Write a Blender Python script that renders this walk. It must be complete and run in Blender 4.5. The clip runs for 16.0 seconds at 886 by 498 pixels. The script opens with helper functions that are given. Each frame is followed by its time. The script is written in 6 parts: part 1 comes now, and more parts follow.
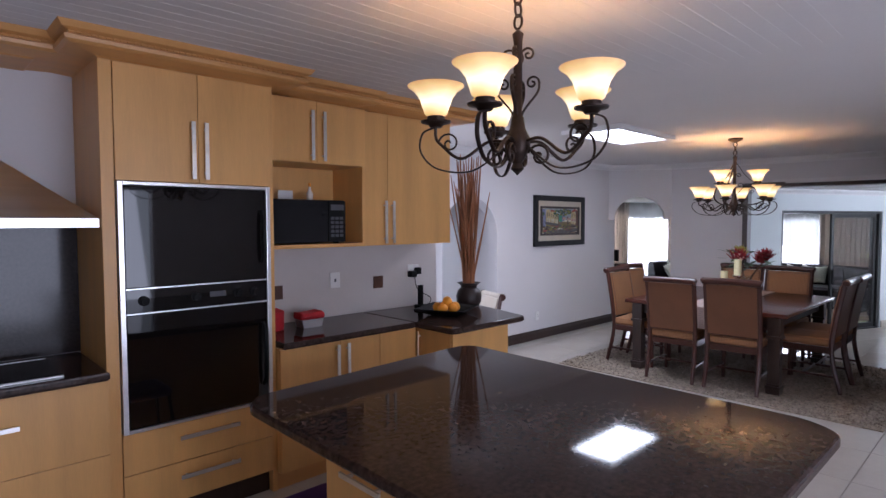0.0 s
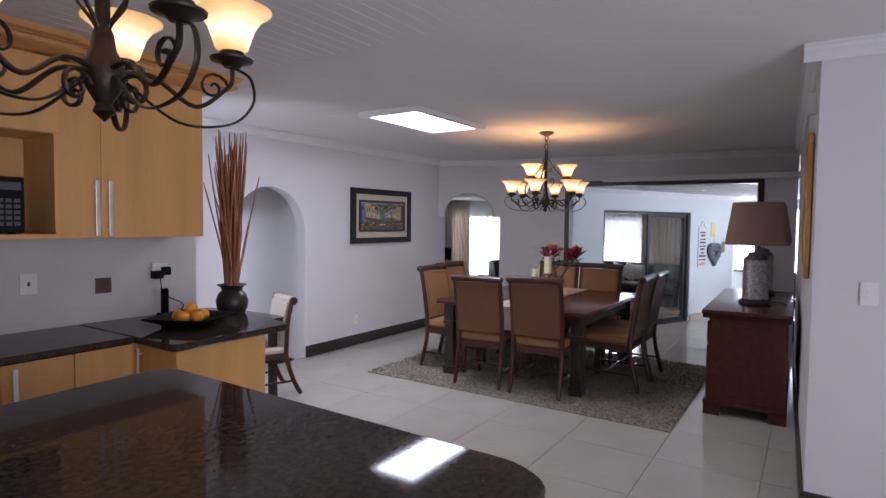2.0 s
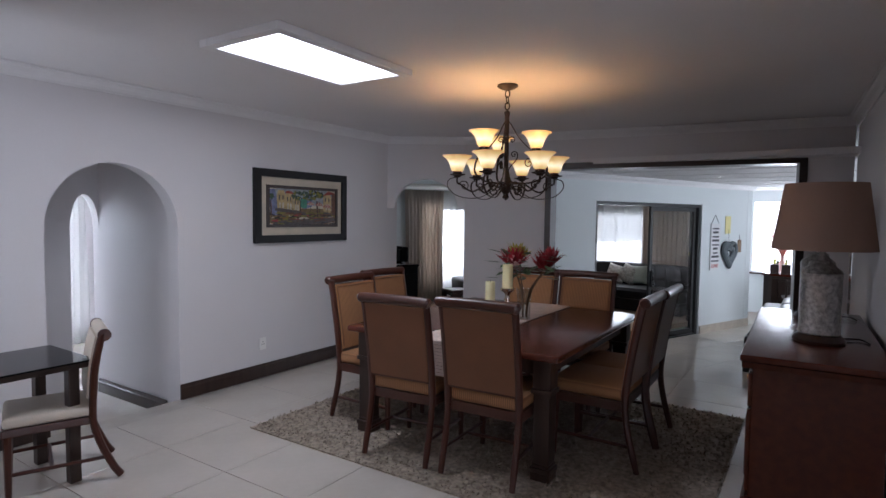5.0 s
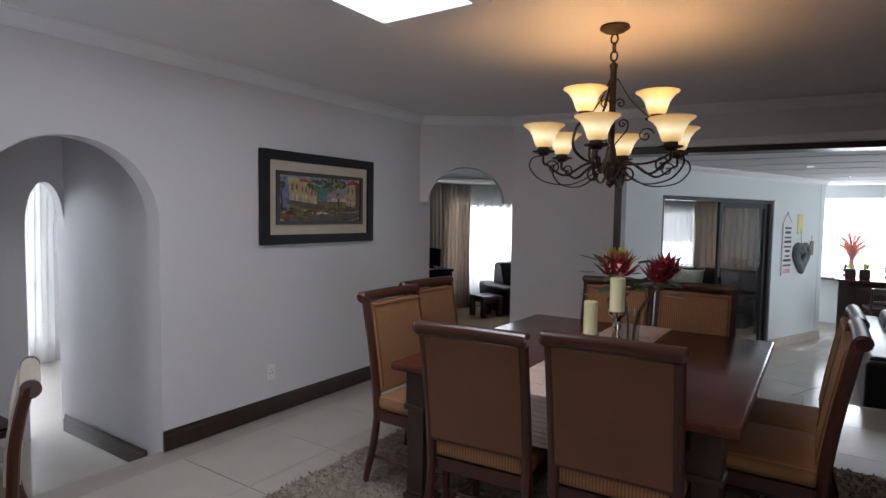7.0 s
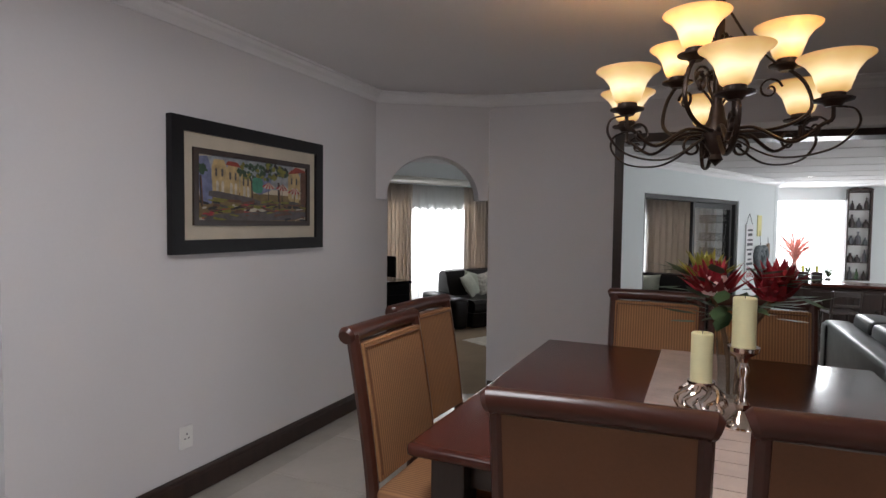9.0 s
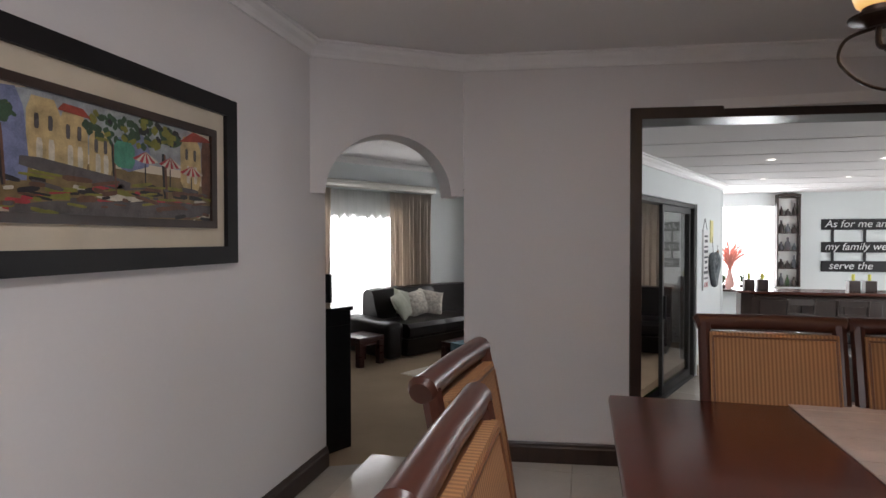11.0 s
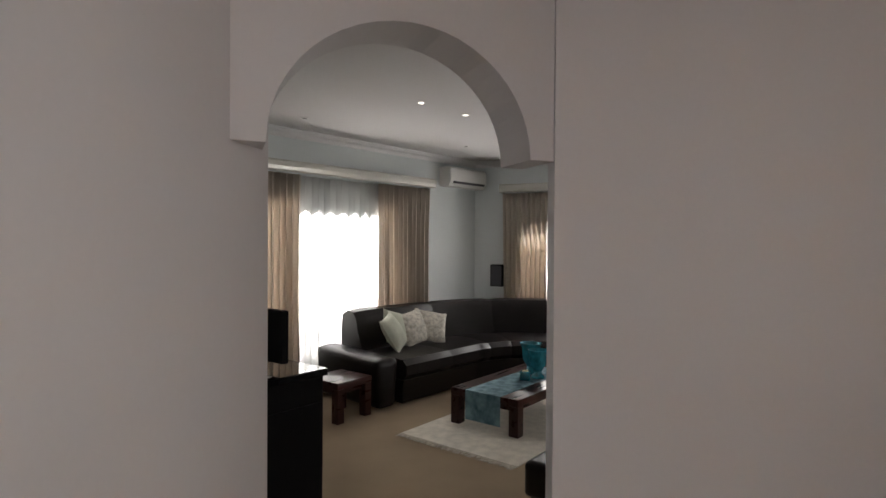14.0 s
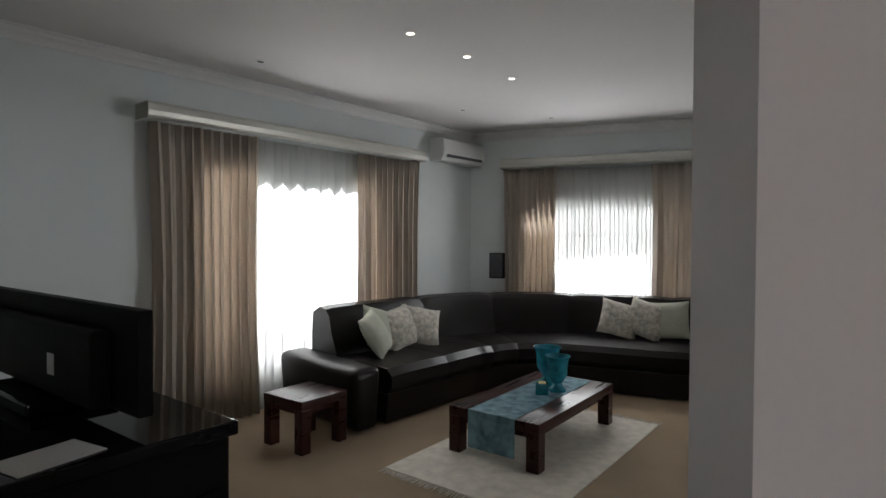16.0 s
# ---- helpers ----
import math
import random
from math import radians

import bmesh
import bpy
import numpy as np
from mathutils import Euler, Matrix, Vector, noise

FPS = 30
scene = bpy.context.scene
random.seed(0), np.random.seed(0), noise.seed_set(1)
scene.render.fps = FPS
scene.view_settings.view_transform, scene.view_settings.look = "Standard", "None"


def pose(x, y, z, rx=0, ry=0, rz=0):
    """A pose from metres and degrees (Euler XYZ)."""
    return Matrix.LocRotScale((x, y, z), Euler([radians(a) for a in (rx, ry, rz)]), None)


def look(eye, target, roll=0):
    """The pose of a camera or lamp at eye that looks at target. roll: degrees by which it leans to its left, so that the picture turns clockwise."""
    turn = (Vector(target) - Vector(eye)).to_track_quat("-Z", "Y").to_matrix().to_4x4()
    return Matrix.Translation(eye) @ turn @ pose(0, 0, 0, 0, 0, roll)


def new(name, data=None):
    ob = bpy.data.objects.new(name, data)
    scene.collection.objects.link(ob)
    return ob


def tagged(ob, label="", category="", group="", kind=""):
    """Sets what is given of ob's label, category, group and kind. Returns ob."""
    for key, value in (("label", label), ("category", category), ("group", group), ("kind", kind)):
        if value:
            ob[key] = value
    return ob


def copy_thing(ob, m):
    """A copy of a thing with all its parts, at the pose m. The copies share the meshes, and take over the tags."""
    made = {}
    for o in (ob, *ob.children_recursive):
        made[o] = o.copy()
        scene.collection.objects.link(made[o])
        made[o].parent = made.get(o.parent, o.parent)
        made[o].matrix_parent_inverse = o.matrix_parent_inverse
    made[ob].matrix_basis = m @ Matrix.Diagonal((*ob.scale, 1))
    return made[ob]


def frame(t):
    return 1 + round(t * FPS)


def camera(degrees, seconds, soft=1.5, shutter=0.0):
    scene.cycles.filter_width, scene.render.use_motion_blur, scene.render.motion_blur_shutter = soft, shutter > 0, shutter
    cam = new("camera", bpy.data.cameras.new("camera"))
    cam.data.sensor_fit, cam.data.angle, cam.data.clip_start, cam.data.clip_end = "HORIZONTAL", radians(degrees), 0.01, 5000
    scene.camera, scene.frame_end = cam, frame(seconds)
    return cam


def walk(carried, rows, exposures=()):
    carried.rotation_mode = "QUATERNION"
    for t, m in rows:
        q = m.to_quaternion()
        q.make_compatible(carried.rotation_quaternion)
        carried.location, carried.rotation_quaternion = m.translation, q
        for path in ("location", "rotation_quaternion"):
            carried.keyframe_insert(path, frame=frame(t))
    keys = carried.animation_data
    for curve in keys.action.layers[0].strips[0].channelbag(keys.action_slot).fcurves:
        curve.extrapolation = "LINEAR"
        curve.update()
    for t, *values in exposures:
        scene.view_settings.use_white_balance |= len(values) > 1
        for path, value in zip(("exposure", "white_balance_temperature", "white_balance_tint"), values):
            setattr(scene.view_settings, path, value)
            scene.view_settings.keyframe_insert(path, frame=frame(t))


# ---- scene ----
cam = camera(76.2, 16.0)
PATH = [
    (0, (0.04, -0.126, 1.665), (1.423, 1.315, 1.568), -0.1),
    (0.5, (0.216, -0.182, 1.655), (1.702, 1.153, 1.556), 0.2),
    (1, (0.433, -0.234, 1.627), (1.998, 1.008, 1.531), 0.3),
    (1.5, (0.711, -0.23, 1.621), (2.34, 0.925, 1.526), 0.5),
    (2, (1.021, -0.241, 1.601), (2.694, 0.852, 1.506), 0.6),
    (2.5, (1.339, -0.231, 1.594), (3.026, 0.839, 1.498), 0.6),
    (3, (1.686, -0.179, 1.589), (3.374, 0.89, 1.493), 0.7),
    (5.5, (3.12, 0.401, 1.589), (4.783, 1.505, 1.468), 0.8),
    (6, (3.311, 0.632, 1.591), (4.969, 1.743, 1.465), 0.9),
    (6.5, (3.468, 0.936, 1.56), (5.129, 2.043, 1.441), 0.9),
    (7, (3.656, 1.213, 1.556), (5.318, 2.319, 1.437), 0.9),
    (7.5, (3.819, 1.481, 1.547), (5.491, 2.573, 1.435), 0.8),
    (8, (3.981, 1.742, 1.534), (5.694, 2.77, 1.425), 0.9),
    (8.5, (4.176, 1.969, 1.533), (5.938, 2.908, 1.424), 1.0),
    (9, (4.361, 2.2, 1.492), (6.176, 3.033, 1.401), 0.7),
    (11.5, (5.688, 3.297, 1.417), (7.635, 3.752, 1.389), 0.03),
    (12, (5.967, 3.425, 1.447), (7.916, 3.874, 1.423), 0.17),
    (12.5, (6.222, 3.550, 1.482), (8.173, 3.989, 1.461), 0.22),
    (13, (6.509, 3.655, 1.470), (8.463, 4.081, 1.449), 0.26),
    (13.5, (6.839, 3.769, 1.456), (8.795, 4.184, 1.434), 0.35),
    (14, (7.122, 3.858, 1.427), (9.080, 4.268, 1.408), 0.37),
    (14.5, (7.416, 3.945, 1.385), (9.375, 4.344, 1.367), 0.41),
    (15, (7.687, 4.013, 1.362), (9.647, 4.410, 1.340), 0.41),
    (15.5, (7.934, 4.090, 1.340), (9.897, 4.474, 1.313), 0.36),
    (16, (8.165, 4.145, 1.303), (10.132, 4.504, 1.269), 0.34),
]
walk(cam, [(t, look(eye, target, roll)) for t, eye, target, roll in PATH],
     [(0.0, 0.12, 5600, 20), (3.0, -0.12, 5850, 21), (5.5, -0.52, 5800, 14), (7.0, -0.62, 6050, 12), (9.0, -0.4, 6450, 14), (11.5, -0.08, 6700, 15), (13.0, -0.02, 6950, 15), (14.5, -0.03, 7050, 14), (16.0, -0.2, 6550, 11)])

# ---- world and light ----
world = bpy.data.worlds.new("world")
scene.world = world
world.use_nodes = True
wn = world.node_tree.nodes
sky = wn.new("ShaderNodeTexSky")
sky.sky_type = "NISHITA"
sky.sun_disc = False
sky.sun_elevation = radians(58)
sky.sun_rotation = radians(79)
wn["Background"].inputs["Strength"].default_value = 0.12
world.node_tree.links.new(sky.outputs[0], wn["Background"].inputs["Color"])

sun = new("sun", bpy.data.lights.new("sun", "SUN"))
sun.data.energy, sun.data.angle, sun.data.color = 3.0, radians(0.5), (1.0, 0.95, 0.88)
sun.matrix_world = look((30, 5.8, 50), (0, 0, 0))


def area_lamp(name, eye, target, w, h, power, colour=(1, 1, 1)):
    ob = new(name, bpy.data.lights.new(name, "AREA"))
    ob.data.shape, ob.data.size, ob.data.size_y, ob.data.energy, ob.data.color = "RECTANGLE", w, h, power, colour
    ob.matrix_world = look(eye, target)
    return ob


# skylight, patio door behind the walk, windows of the rooms; nook and family lamps are added fills
area_lamp("skylight_light", (5.42, 2.845, 2.535), (5.42, 2.845, 0), 0.9, 0.42, 22, (0.93, 0.97, 1.0))
area_lamp("patio_door_light", (1.3, -3.05, 1.2), (1.5, 0, 2.1), 2.8, 2.0, 54, (0.93, 0.93, 1.0))
# added fill for the nook, at an invented window
area_lamp("nook_fill_light", (3.05, 4.2, 1.4), (4.2, 4.1, 0.9), 0.7, 1.4, 6, (0.9, 0.95, 1.0))
area_lamp("passage_window_light", (5.15, 8.44, 1.3), (5.5, 6, 1.0), 1.0, 1.8, 300, (0.86, 0.94, 1.0))
area_lamp("living_window_light", (12.78, 6.33, 1.2), (12.3, 5.5, 1.0), 1.7, 1.3, 48, (0.95, 0.98, 1.0))
area_lamp("living_end_window_light", (14.55, 3.75, 1.3), (13.3, 4.0, 1.1), 1.3, 1.2, 36, (0.95, 0.98, 1.0))
area_lamp("bar_window_light", (16.1, 0.5, 1.3), (13, 0.3, 0.8), 1.0, 1.2, 50, (0.92, 0.98, 1.0))
# added fill from the unseen south side, brightens the family room
area_lamp("family_fill_light", (12.0, -3.9, 1.1), (11.8, 0, 0.6), 3.4, 2.0, 78, (0.88, 0.96, 1.0))


# ---- materials ----
def material(name, colour, rough=0.5, metal=0.0, vary=0.12, scale=6.0, fine=90.0, bump=0.05, stretch=(1, 1, 1), coat=0.0, second=None, wear=0.15, spec=0.5):
    """A painted, wooden, stone or metal surface with a coarse and a fine variation."""
    m = bpy.data.materials.new(name)
    m.use_nodes = True
    n, k = m.node_tree.nodes, m.node_tree.links
    b = n["Principled BSDF"]
    tc = n.new("ShaderNodeTexCoord")
    mp = n.new("ShaderNodeMapping")
    mp.inputs["Scale"].default_value = stretch
    k.new(tc.outputs["Object"], mp.inputs["Vector"])
    big = n.new("ShaderNodeTexNoise")
    big.inputs["Scale"].default_value, big.inputs["Detail"].default_value = scale, 4
    small = n.new("ShaderNodeTexNoise")
    small.inputs["Scale"].default_value, small.inputs["Detail"].default_value = fine, 3
    k.new(mp.outputs[0], big.inputs["Vector"])
    k.new(mp.outputs[0], small.inputs["Vector"])
    info = n.new("ShaderNodeObjectInfo")
    add = n.new("ShaderNodeMath")
    add.operation = "MULTIPLY_ADD"
    add.inputs[1].default_value = 0.35
    k.new(small.outputs["Fac"], add.inputs[0])
    k.new(big.outputs["Fac"], add.inputs[2])
    ramp = n.new("ShaderNodeValToRGB")
    dark = tuple(c * (1 - vary) for c in (second or colour))
    light = tuple(min(1, c * (1 + vary)) for c in colour)
    ramp.color_ramp.elements[0].position, ramp.color_ramp.elements[0].color = 0.42, (*dark, 1)
    ramp.color_ramp.elements[1].position, ramp.color_ramp.elements[1].color = 0.88, (*light, 1)
    k.new(add.outputs[0], ramp.inputs["Fac"])
    k.new(ramp.outputs[0], b.inputs["Base Color"])
    rr = n.new("ShaderNodeMapRange")
    rr.inputs["To Min"].default_value, rr.inputs["To Max"].default_value = max(0.02, rough * (1 - wear)), min(1, rough * (1 + wear))
    k.new(big.outputs["Fac"], rr.inputs["Value"])
    k.new(rr.outputs[0], b.inputs["Roughness"])
    b.inputs["Metallic"].default_value = metal
    b.inputs["Coat Weight"].default_value = coat
    b.inputs["Coat Roughness"].default_value = 0.08
    b.inputs["Specular IOR Level"].default_value = spec
    if bump:
        bp = n.new("ShaderNodeBump")
        bp.inputs["Strength"].default_value, bp.inputs["Distance"].default_value = bump, 0.004
        k.new(small.outputs["Fac"], bp.inputs["Height"])
        k.new(bp.outputs[0], b.inputs["Normal"])
    return m


def glowing(name, colour, strength):
    m = bpy.data.materials.new(name)
    m.use_nodes = True
    n, k = m.node_tree.nodes, m.node_tree.links
    e = n.new("ShaderNodeEmission")
    e.inputs["Color"].default_value, e.inputs["Strength"].default_value = (*colour, 1), strength
    k.new(e.outputs[0], n["Material Output"].inputs["Surface"])
    return m


def glass(name, colour=(1, 1, 1), rough=0.0, head_on=0.04):
    """A clear pane that mirrors more towards grazing view."""
    m = bpy.data.materials.new(name)
    m.use_nodes = True
    n, k = m.node_tree.nodes, m.node_tree.links
    t, g, f, x = n.new("ShaderNodeBsdfTransparent"), n.new("ShaderNodeBsdfGlossy"), n.new("ShaderNodeLayerWeight"), n.new("ShaderNodeMixShader")
    t.inputs["Color"].default_value = (*colour, 1)
    g.inputs["Roughness"].default_value = rough
    f.inputs["Blend"].default_value = 0.5
    pw, ad = n.new("ShaderNodeMath"), n.new("ShaderNodeMath")
    pw.operation, ad.operation = "POWER", "MULTIPLY_ADD"
    pw.inputs[1].default_value = 5.0
    ad.inputs[1].default_value, ad.inputs[2].default_value = 1.0 - head_on, head_on
    k.new(f.outputs["Facing"], pw.inputs[0])
    k.new(pw.outputs[0], ad.inputs[0])
    k.new(ad.outputs[0], x.inputs[0])
    k.new(t.outputs[0], x.inputs[1])
    k.new(g.outputs[0], x.inputs[2])
    k.new(x.outputs[0], n["Material Output"].inputs["Surface"])
    return m


def cloth(name, colour, through_light=0.5, see=0.0, weave=260.0):
    """Curtain cloth: diffuse, lets light through, and may be thin enough to see through."""
    m = bpy.data.materials.new(name)
    m.use_nodes = True
    n, k = m.node_tree.nodes, m.node_tree.links
    d, t, x, s, y = (n.new(w) for w in ("ShaderNodeBsdfDiffuse", "ShaderNodeBsdfTranslucent", "ShaderNodeMixShader", "ShaderNodeBsdfTransparent", "ShaderNodeMixShader"))
    tc, w = n.new("ShaderNodeTexCoord"), n.new("ShaderNodeTexNoise")
    w.inputs["Scale"].default_value = weave
    k.new(tc.outputs["Object"], w.inputs["Vector"])
    ramp = n.new("ShaderNodeValToRGB")
    ramp.color_ramp.elements[0].color = (*(c * 0.82 for c in colour), 1)
    ramp.color_ramp.elements[1].color = (*(min(1, c * 1.12) for c in colour), 1)
    k.new(w.outputs["Fac"], ramp.inputs["Fac"])
    k.new(ramp.outputs[0], d.inputs["Color"])
    k.new(ramp.outputs[0], t.inputs["Color"])
    x.inputs[0].default_value, y.inputs[0].default_value = through_light, see
    k.new(d.outputs[0], x.inputs[1])
    k.new(t.outputs[0], x.inputs[2])
    k.new(x.outputs[0], y.inputs[1])
    k.new(s.outputs[0], y.inputs[2])
    k.new(y.outputs[0], n["Material Output"].inputs["Surface"])
    return m


def striped(name, a, b, per_metre, axis=0, rough=0.85):
    """Ribbed upholstery with fine stripes."""
    m = material(name, a, rough, bump=0.1, fine=300)
    n, k = m.node_tree.nodes, m.node_tree.links
    tc, w, mx = n.new("ShaderNodeTexCoord"), n.new("ShaderNodeTexWave"), n.new("ShaderNodeMix")
    w.bands_direction = "XYZ"[axis]
    w.inputs["Scale"].default_value = per_metre * 0.314
    w.inputs["Distortion"].default_value = 0.3
    k.new(tc.outputs["Object"], w.inputs["Vector"])
    mx.data_type = "RGBA"
    mx.inputs["B"].default_value = (*b, 1)
    ramp = n["Color Ramp"]
    k.new(w.outputs["Fac"], mx.inputs["Factor"])
    k.new(ramp.outputs[0], mx.inputs["A"])
    k.new(mx.outputs["Result"], n["Principled BSDF"].inputs["Base Color"])
    return m


def glowing_shade(name):
    """Marbled amber glass of a lamp that is on. The bulb's glow is put in as emission graded by height: brightest round
    the bulb, amber at the rim.
    """
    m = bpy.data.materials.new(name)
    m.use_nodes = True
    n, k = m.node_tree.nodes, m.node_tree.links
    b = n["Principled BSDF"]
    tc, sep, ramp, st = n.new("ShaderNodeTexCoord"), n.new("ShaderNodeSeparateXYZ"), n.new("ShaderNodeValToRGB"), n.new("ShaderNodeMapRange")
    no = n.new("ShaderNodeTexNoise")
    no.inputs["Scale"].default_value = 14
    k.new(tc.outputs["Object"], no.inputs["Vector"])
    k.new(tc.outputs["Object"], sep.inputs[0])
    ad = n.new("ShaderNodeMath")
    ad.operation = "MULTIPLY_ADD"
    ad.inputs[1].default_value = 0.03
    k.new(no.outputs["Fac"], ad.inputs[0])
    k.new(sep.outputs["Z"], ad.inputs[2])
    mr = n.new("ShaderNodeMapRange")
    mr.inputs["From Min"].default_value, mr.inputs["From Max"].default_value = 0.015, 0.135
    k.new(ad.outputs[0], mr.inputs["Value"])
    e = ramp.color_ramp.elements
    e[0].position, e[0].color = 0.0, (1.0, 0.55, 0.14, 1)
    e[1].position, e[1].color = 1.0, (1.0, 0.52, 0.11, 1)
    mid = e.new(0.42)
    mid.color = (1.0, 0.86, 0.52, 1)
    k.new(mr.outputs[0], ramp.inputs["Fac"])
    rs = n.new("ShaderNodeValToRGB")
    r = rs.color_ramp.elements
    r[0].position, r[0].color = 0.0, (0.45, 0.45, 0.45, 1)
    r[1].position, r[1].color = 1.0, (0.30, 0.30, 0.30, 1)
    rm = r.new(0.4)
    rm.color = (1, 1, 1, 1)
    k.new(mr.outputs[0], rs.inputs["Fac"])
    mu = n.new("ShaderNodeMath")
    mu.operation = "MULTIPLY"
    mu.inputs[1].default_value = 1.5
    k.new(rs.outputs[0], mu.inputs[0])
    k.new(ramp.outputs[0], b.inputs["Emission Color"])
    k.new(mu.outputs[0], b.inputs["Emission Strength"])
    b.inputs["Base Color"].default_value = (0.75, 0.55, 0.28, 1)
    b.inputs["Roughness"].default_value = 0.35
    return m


M_WALL = material("wall_paint", (0.66, 0.635, 0.64), 0.75, vary=0.03, scale=1.2, fine=60, bump=0.04)
M_WALL_COOL = material("cool_white_paint", (0.68, 0.72, 0.72), 0.75, vary=0.03, scale=1.2, fine=60, bump=0.04)
M_CEIL = material("ceiling_paint", (0.72, 0.70, 0.70), 0.85, vary=0.03, scale=0.9, fine=40, bump=0.05)
M_TRIM = material("white_trim_paint", (0.74, 0.73, 0.73), 0.5, vary=0.03, bump=0.02)
M_TILE = material("glazed_floor_tile", (0.52, 0.475, 0.42), 0.15, vary=0.05, scale=2.5, fine=25, bump=0.015, wear=0.3)
M_GROUT = material("floor_grout", (0.36, 0.33, 0.29), 0.9, vary=0.1, bump=0.2)
M_CARPET = material("beige_carpet", (0.33, 0.25, 0.17), 0.97, vary=0.12, scale=2.0, fine=420, bump=0.5, spec=0.1)
M_BEECH = material("beech_veneer", (0.67, 0.37, 0.12), 0.38, vary=0.10, scale=3.0, fine=60, bump=0.02, stretch=(3, 3, 0.25))
M_BEECH_DK = material("oiled_beech_cornice", (0.61, 0.31, 0.098), 0.38, vary=0.10, scale=3.0, fine=60, bump=0.02, stretch=(0.3, 3, 3))
M_GRANITE = material("brown_black_granite", (0.060, 0.039, 0.033), 0.05, vary=0.2, scale=45, fine=260, bump=0.0, second=(0.024, 0.016, 0.015), wear=0.0, spec=0.11)
M_DARKWOOD = material("dark_stained_wood", (0.030, 0.016, 0.012), 0.34, vary=0.3, scale=5, fine=70, bump=0.03, stretch=(4, 4, 0.5))
M_MAHOG = material("polished_mahogany", (0.085, 0.020, 0.011), 0.24, vary=0.08, scale=4, fine=50, bump=0.004, stretch=(0.6, 5, 5), coat=0.08, second=(0.06, 0.014, 0.009), wear=0.05, spec=0.38)
M_DARKMAHOG = material("dark_mahogany", (0.034, 0.009, 0.007), 0.28, vary=0.15, scale=4, fine=50, bump=0.004, stretch=(0.6, 5, 5), wear=0.1, spec=0.26)
M_OVENGLASS = material("mirrored_oven_glass", (0.006, 0.005, 0.005), 0.035, vary=0.1, bump=0.0, spec=0.5, wear=0.05)
M_CHAIRWOOD = material("chair_mahogany", (0.055, 0.017, 0.011), 0.30, vary=0.08, scale=3, fine=40, bump=0.004, stretch=(2, 2, 1), coat=0.1, wear=0.05, spec=0.4)
M_FABRIC = striped("ribbed_tan_fabric", (0.35, 0.175, 0.075), (0.21, 0.095, 0.042), 75)
M_LEATHER_TAN = material("tan_leather", (0.135, 0.052, 0.021), 0.45, vary=0.15, scale=4, fine=120, bump=0.08)
M_CREAM = material("cream_leather", (0.62, 0.55, 0.46), 0.45, vary=0.06, scale=4, fine=120, bump=0.08)
M_STEEL = material("brushed_steel", (0.70, 0.70, 0.71), 0.30, 1.0, vary=0.08, scale=3, fine=120, bump=0.01, stretch=(0.3, 8, 8))
M_BLACKGLASS = material("black_glass", (0.006, 0.006, 0.007), 0.05, vary=0.1, bump=0.0, spec=0.2)
M_BLACK = material("black_plastic", (0.006, 0.006, 0.0065), 0.5, vary=0.2, bump=0.02, spec=0.12)
M_IRON = material("wrought_iron", (0.034, 0.020, 0.015), 0.42, 0.6, vary=0.35, scale=20, fine=150, bump=0.15)
# shade glow comes from the material's own emission, not through the glass
M_SHADE = glowing_shade("amber_glass_glowing")
M_RUG = material("shaggy_taupe_wool", (0.30, 0.25, 0.20), 0.98, vary=0.4, scale=30, fine=260, bump=0.6, spec=0.1)
M_WHITE = material("white_enamel", (0.78, 0.77, 0.75), 0.4, vary=0.03, bump=0.01)
M_GOLD = material("gilded_frame", (0.60, 0.36, 0.12), 0.35, 0.8, vary=0.2, bump=0.05)
M_LINEN = material("linen_mount", (0.55, 0.48, 0.38), 0.9, vary=0.08, fine=300, bump=0.15)
M_LAMPSHADE = cloth("taupe_lampshade", (0.40, 0.27, 0.215), 0.25)
M_SILVER = material("embossed_silver", (0.42, 0.41, 0.40), 0.32, 1.0, vary=0.45, scale=45, fine=160, bump=0.9)
M_CHROME = material("mercury_silver", (0.70, 0.62, 0.55), 0.12, 1.0, vary=0.1, bump=0.02)
M_CANDLE = material("ivory_wax", (0.78, 0.72, 0.42), 0.5, vary=0.05, bump=0.02)
M_YELLOWWAX = material("yellow_wax", (0.70, 0.66, 0.12), 0.5, vary=0.05, bump=0.02)
M_RUNNER = material("woven_runner", (0.58, 0.46, 0.40), 0.9, vary=0.12, scale=8, fine=320, bump=0.25)
M_PROTEA = material("protea_red_bract", (0.30, 0.016, 0.026), 0.6, vary=0.4, scale=12, bump=0.05)
M_PROTEA_PALE = material("protea_pale_heart", (0.75, 0.50, 0.48), 0.7, vary=0.2, scale=30, bump=0.1)
M_LEAF = material("dark_green_leaf", (0.045, 0.085, 0.035), 0.5, vary=0.35, scale=10, bump=0.05)
M_LIME = material("yellow_green_bract", (0.36, 0.34, 0.06), 0.55, vary=0.25, scale=10, bump=0.05)
M_STEM = material("brown_stem", (0.13, 0.07, 0.035), 0.7, vary=0.25, bump=0.1)
M_REED = material("dry_reeds", (0.36, 0.15, 0.065), 0.7, vary=0.4, scale=9, fine=60, bump=0.2, stretch=(6, 6, 0.6))
M_POT = material("dark_brown_pottery", (0.030, 0.020, 0.018), 0.4, vary=0.3, bump=0.1)
M_ORANGE = material("orange_peel", (0.90, 0.36, 0.02), 0.45, vary=0.08, fine=140, bump=0.25)
M_RED = material("red_quilted_cloth", (0.42, 0.012, 0.018), 0.8, vary=0.25, scale=14, bump=0.3)
M_PURPLE = material("purple_cushion_cloth", (0.085, 0.020, 0.16), 0.85, vary=0.15, bump=0.2)
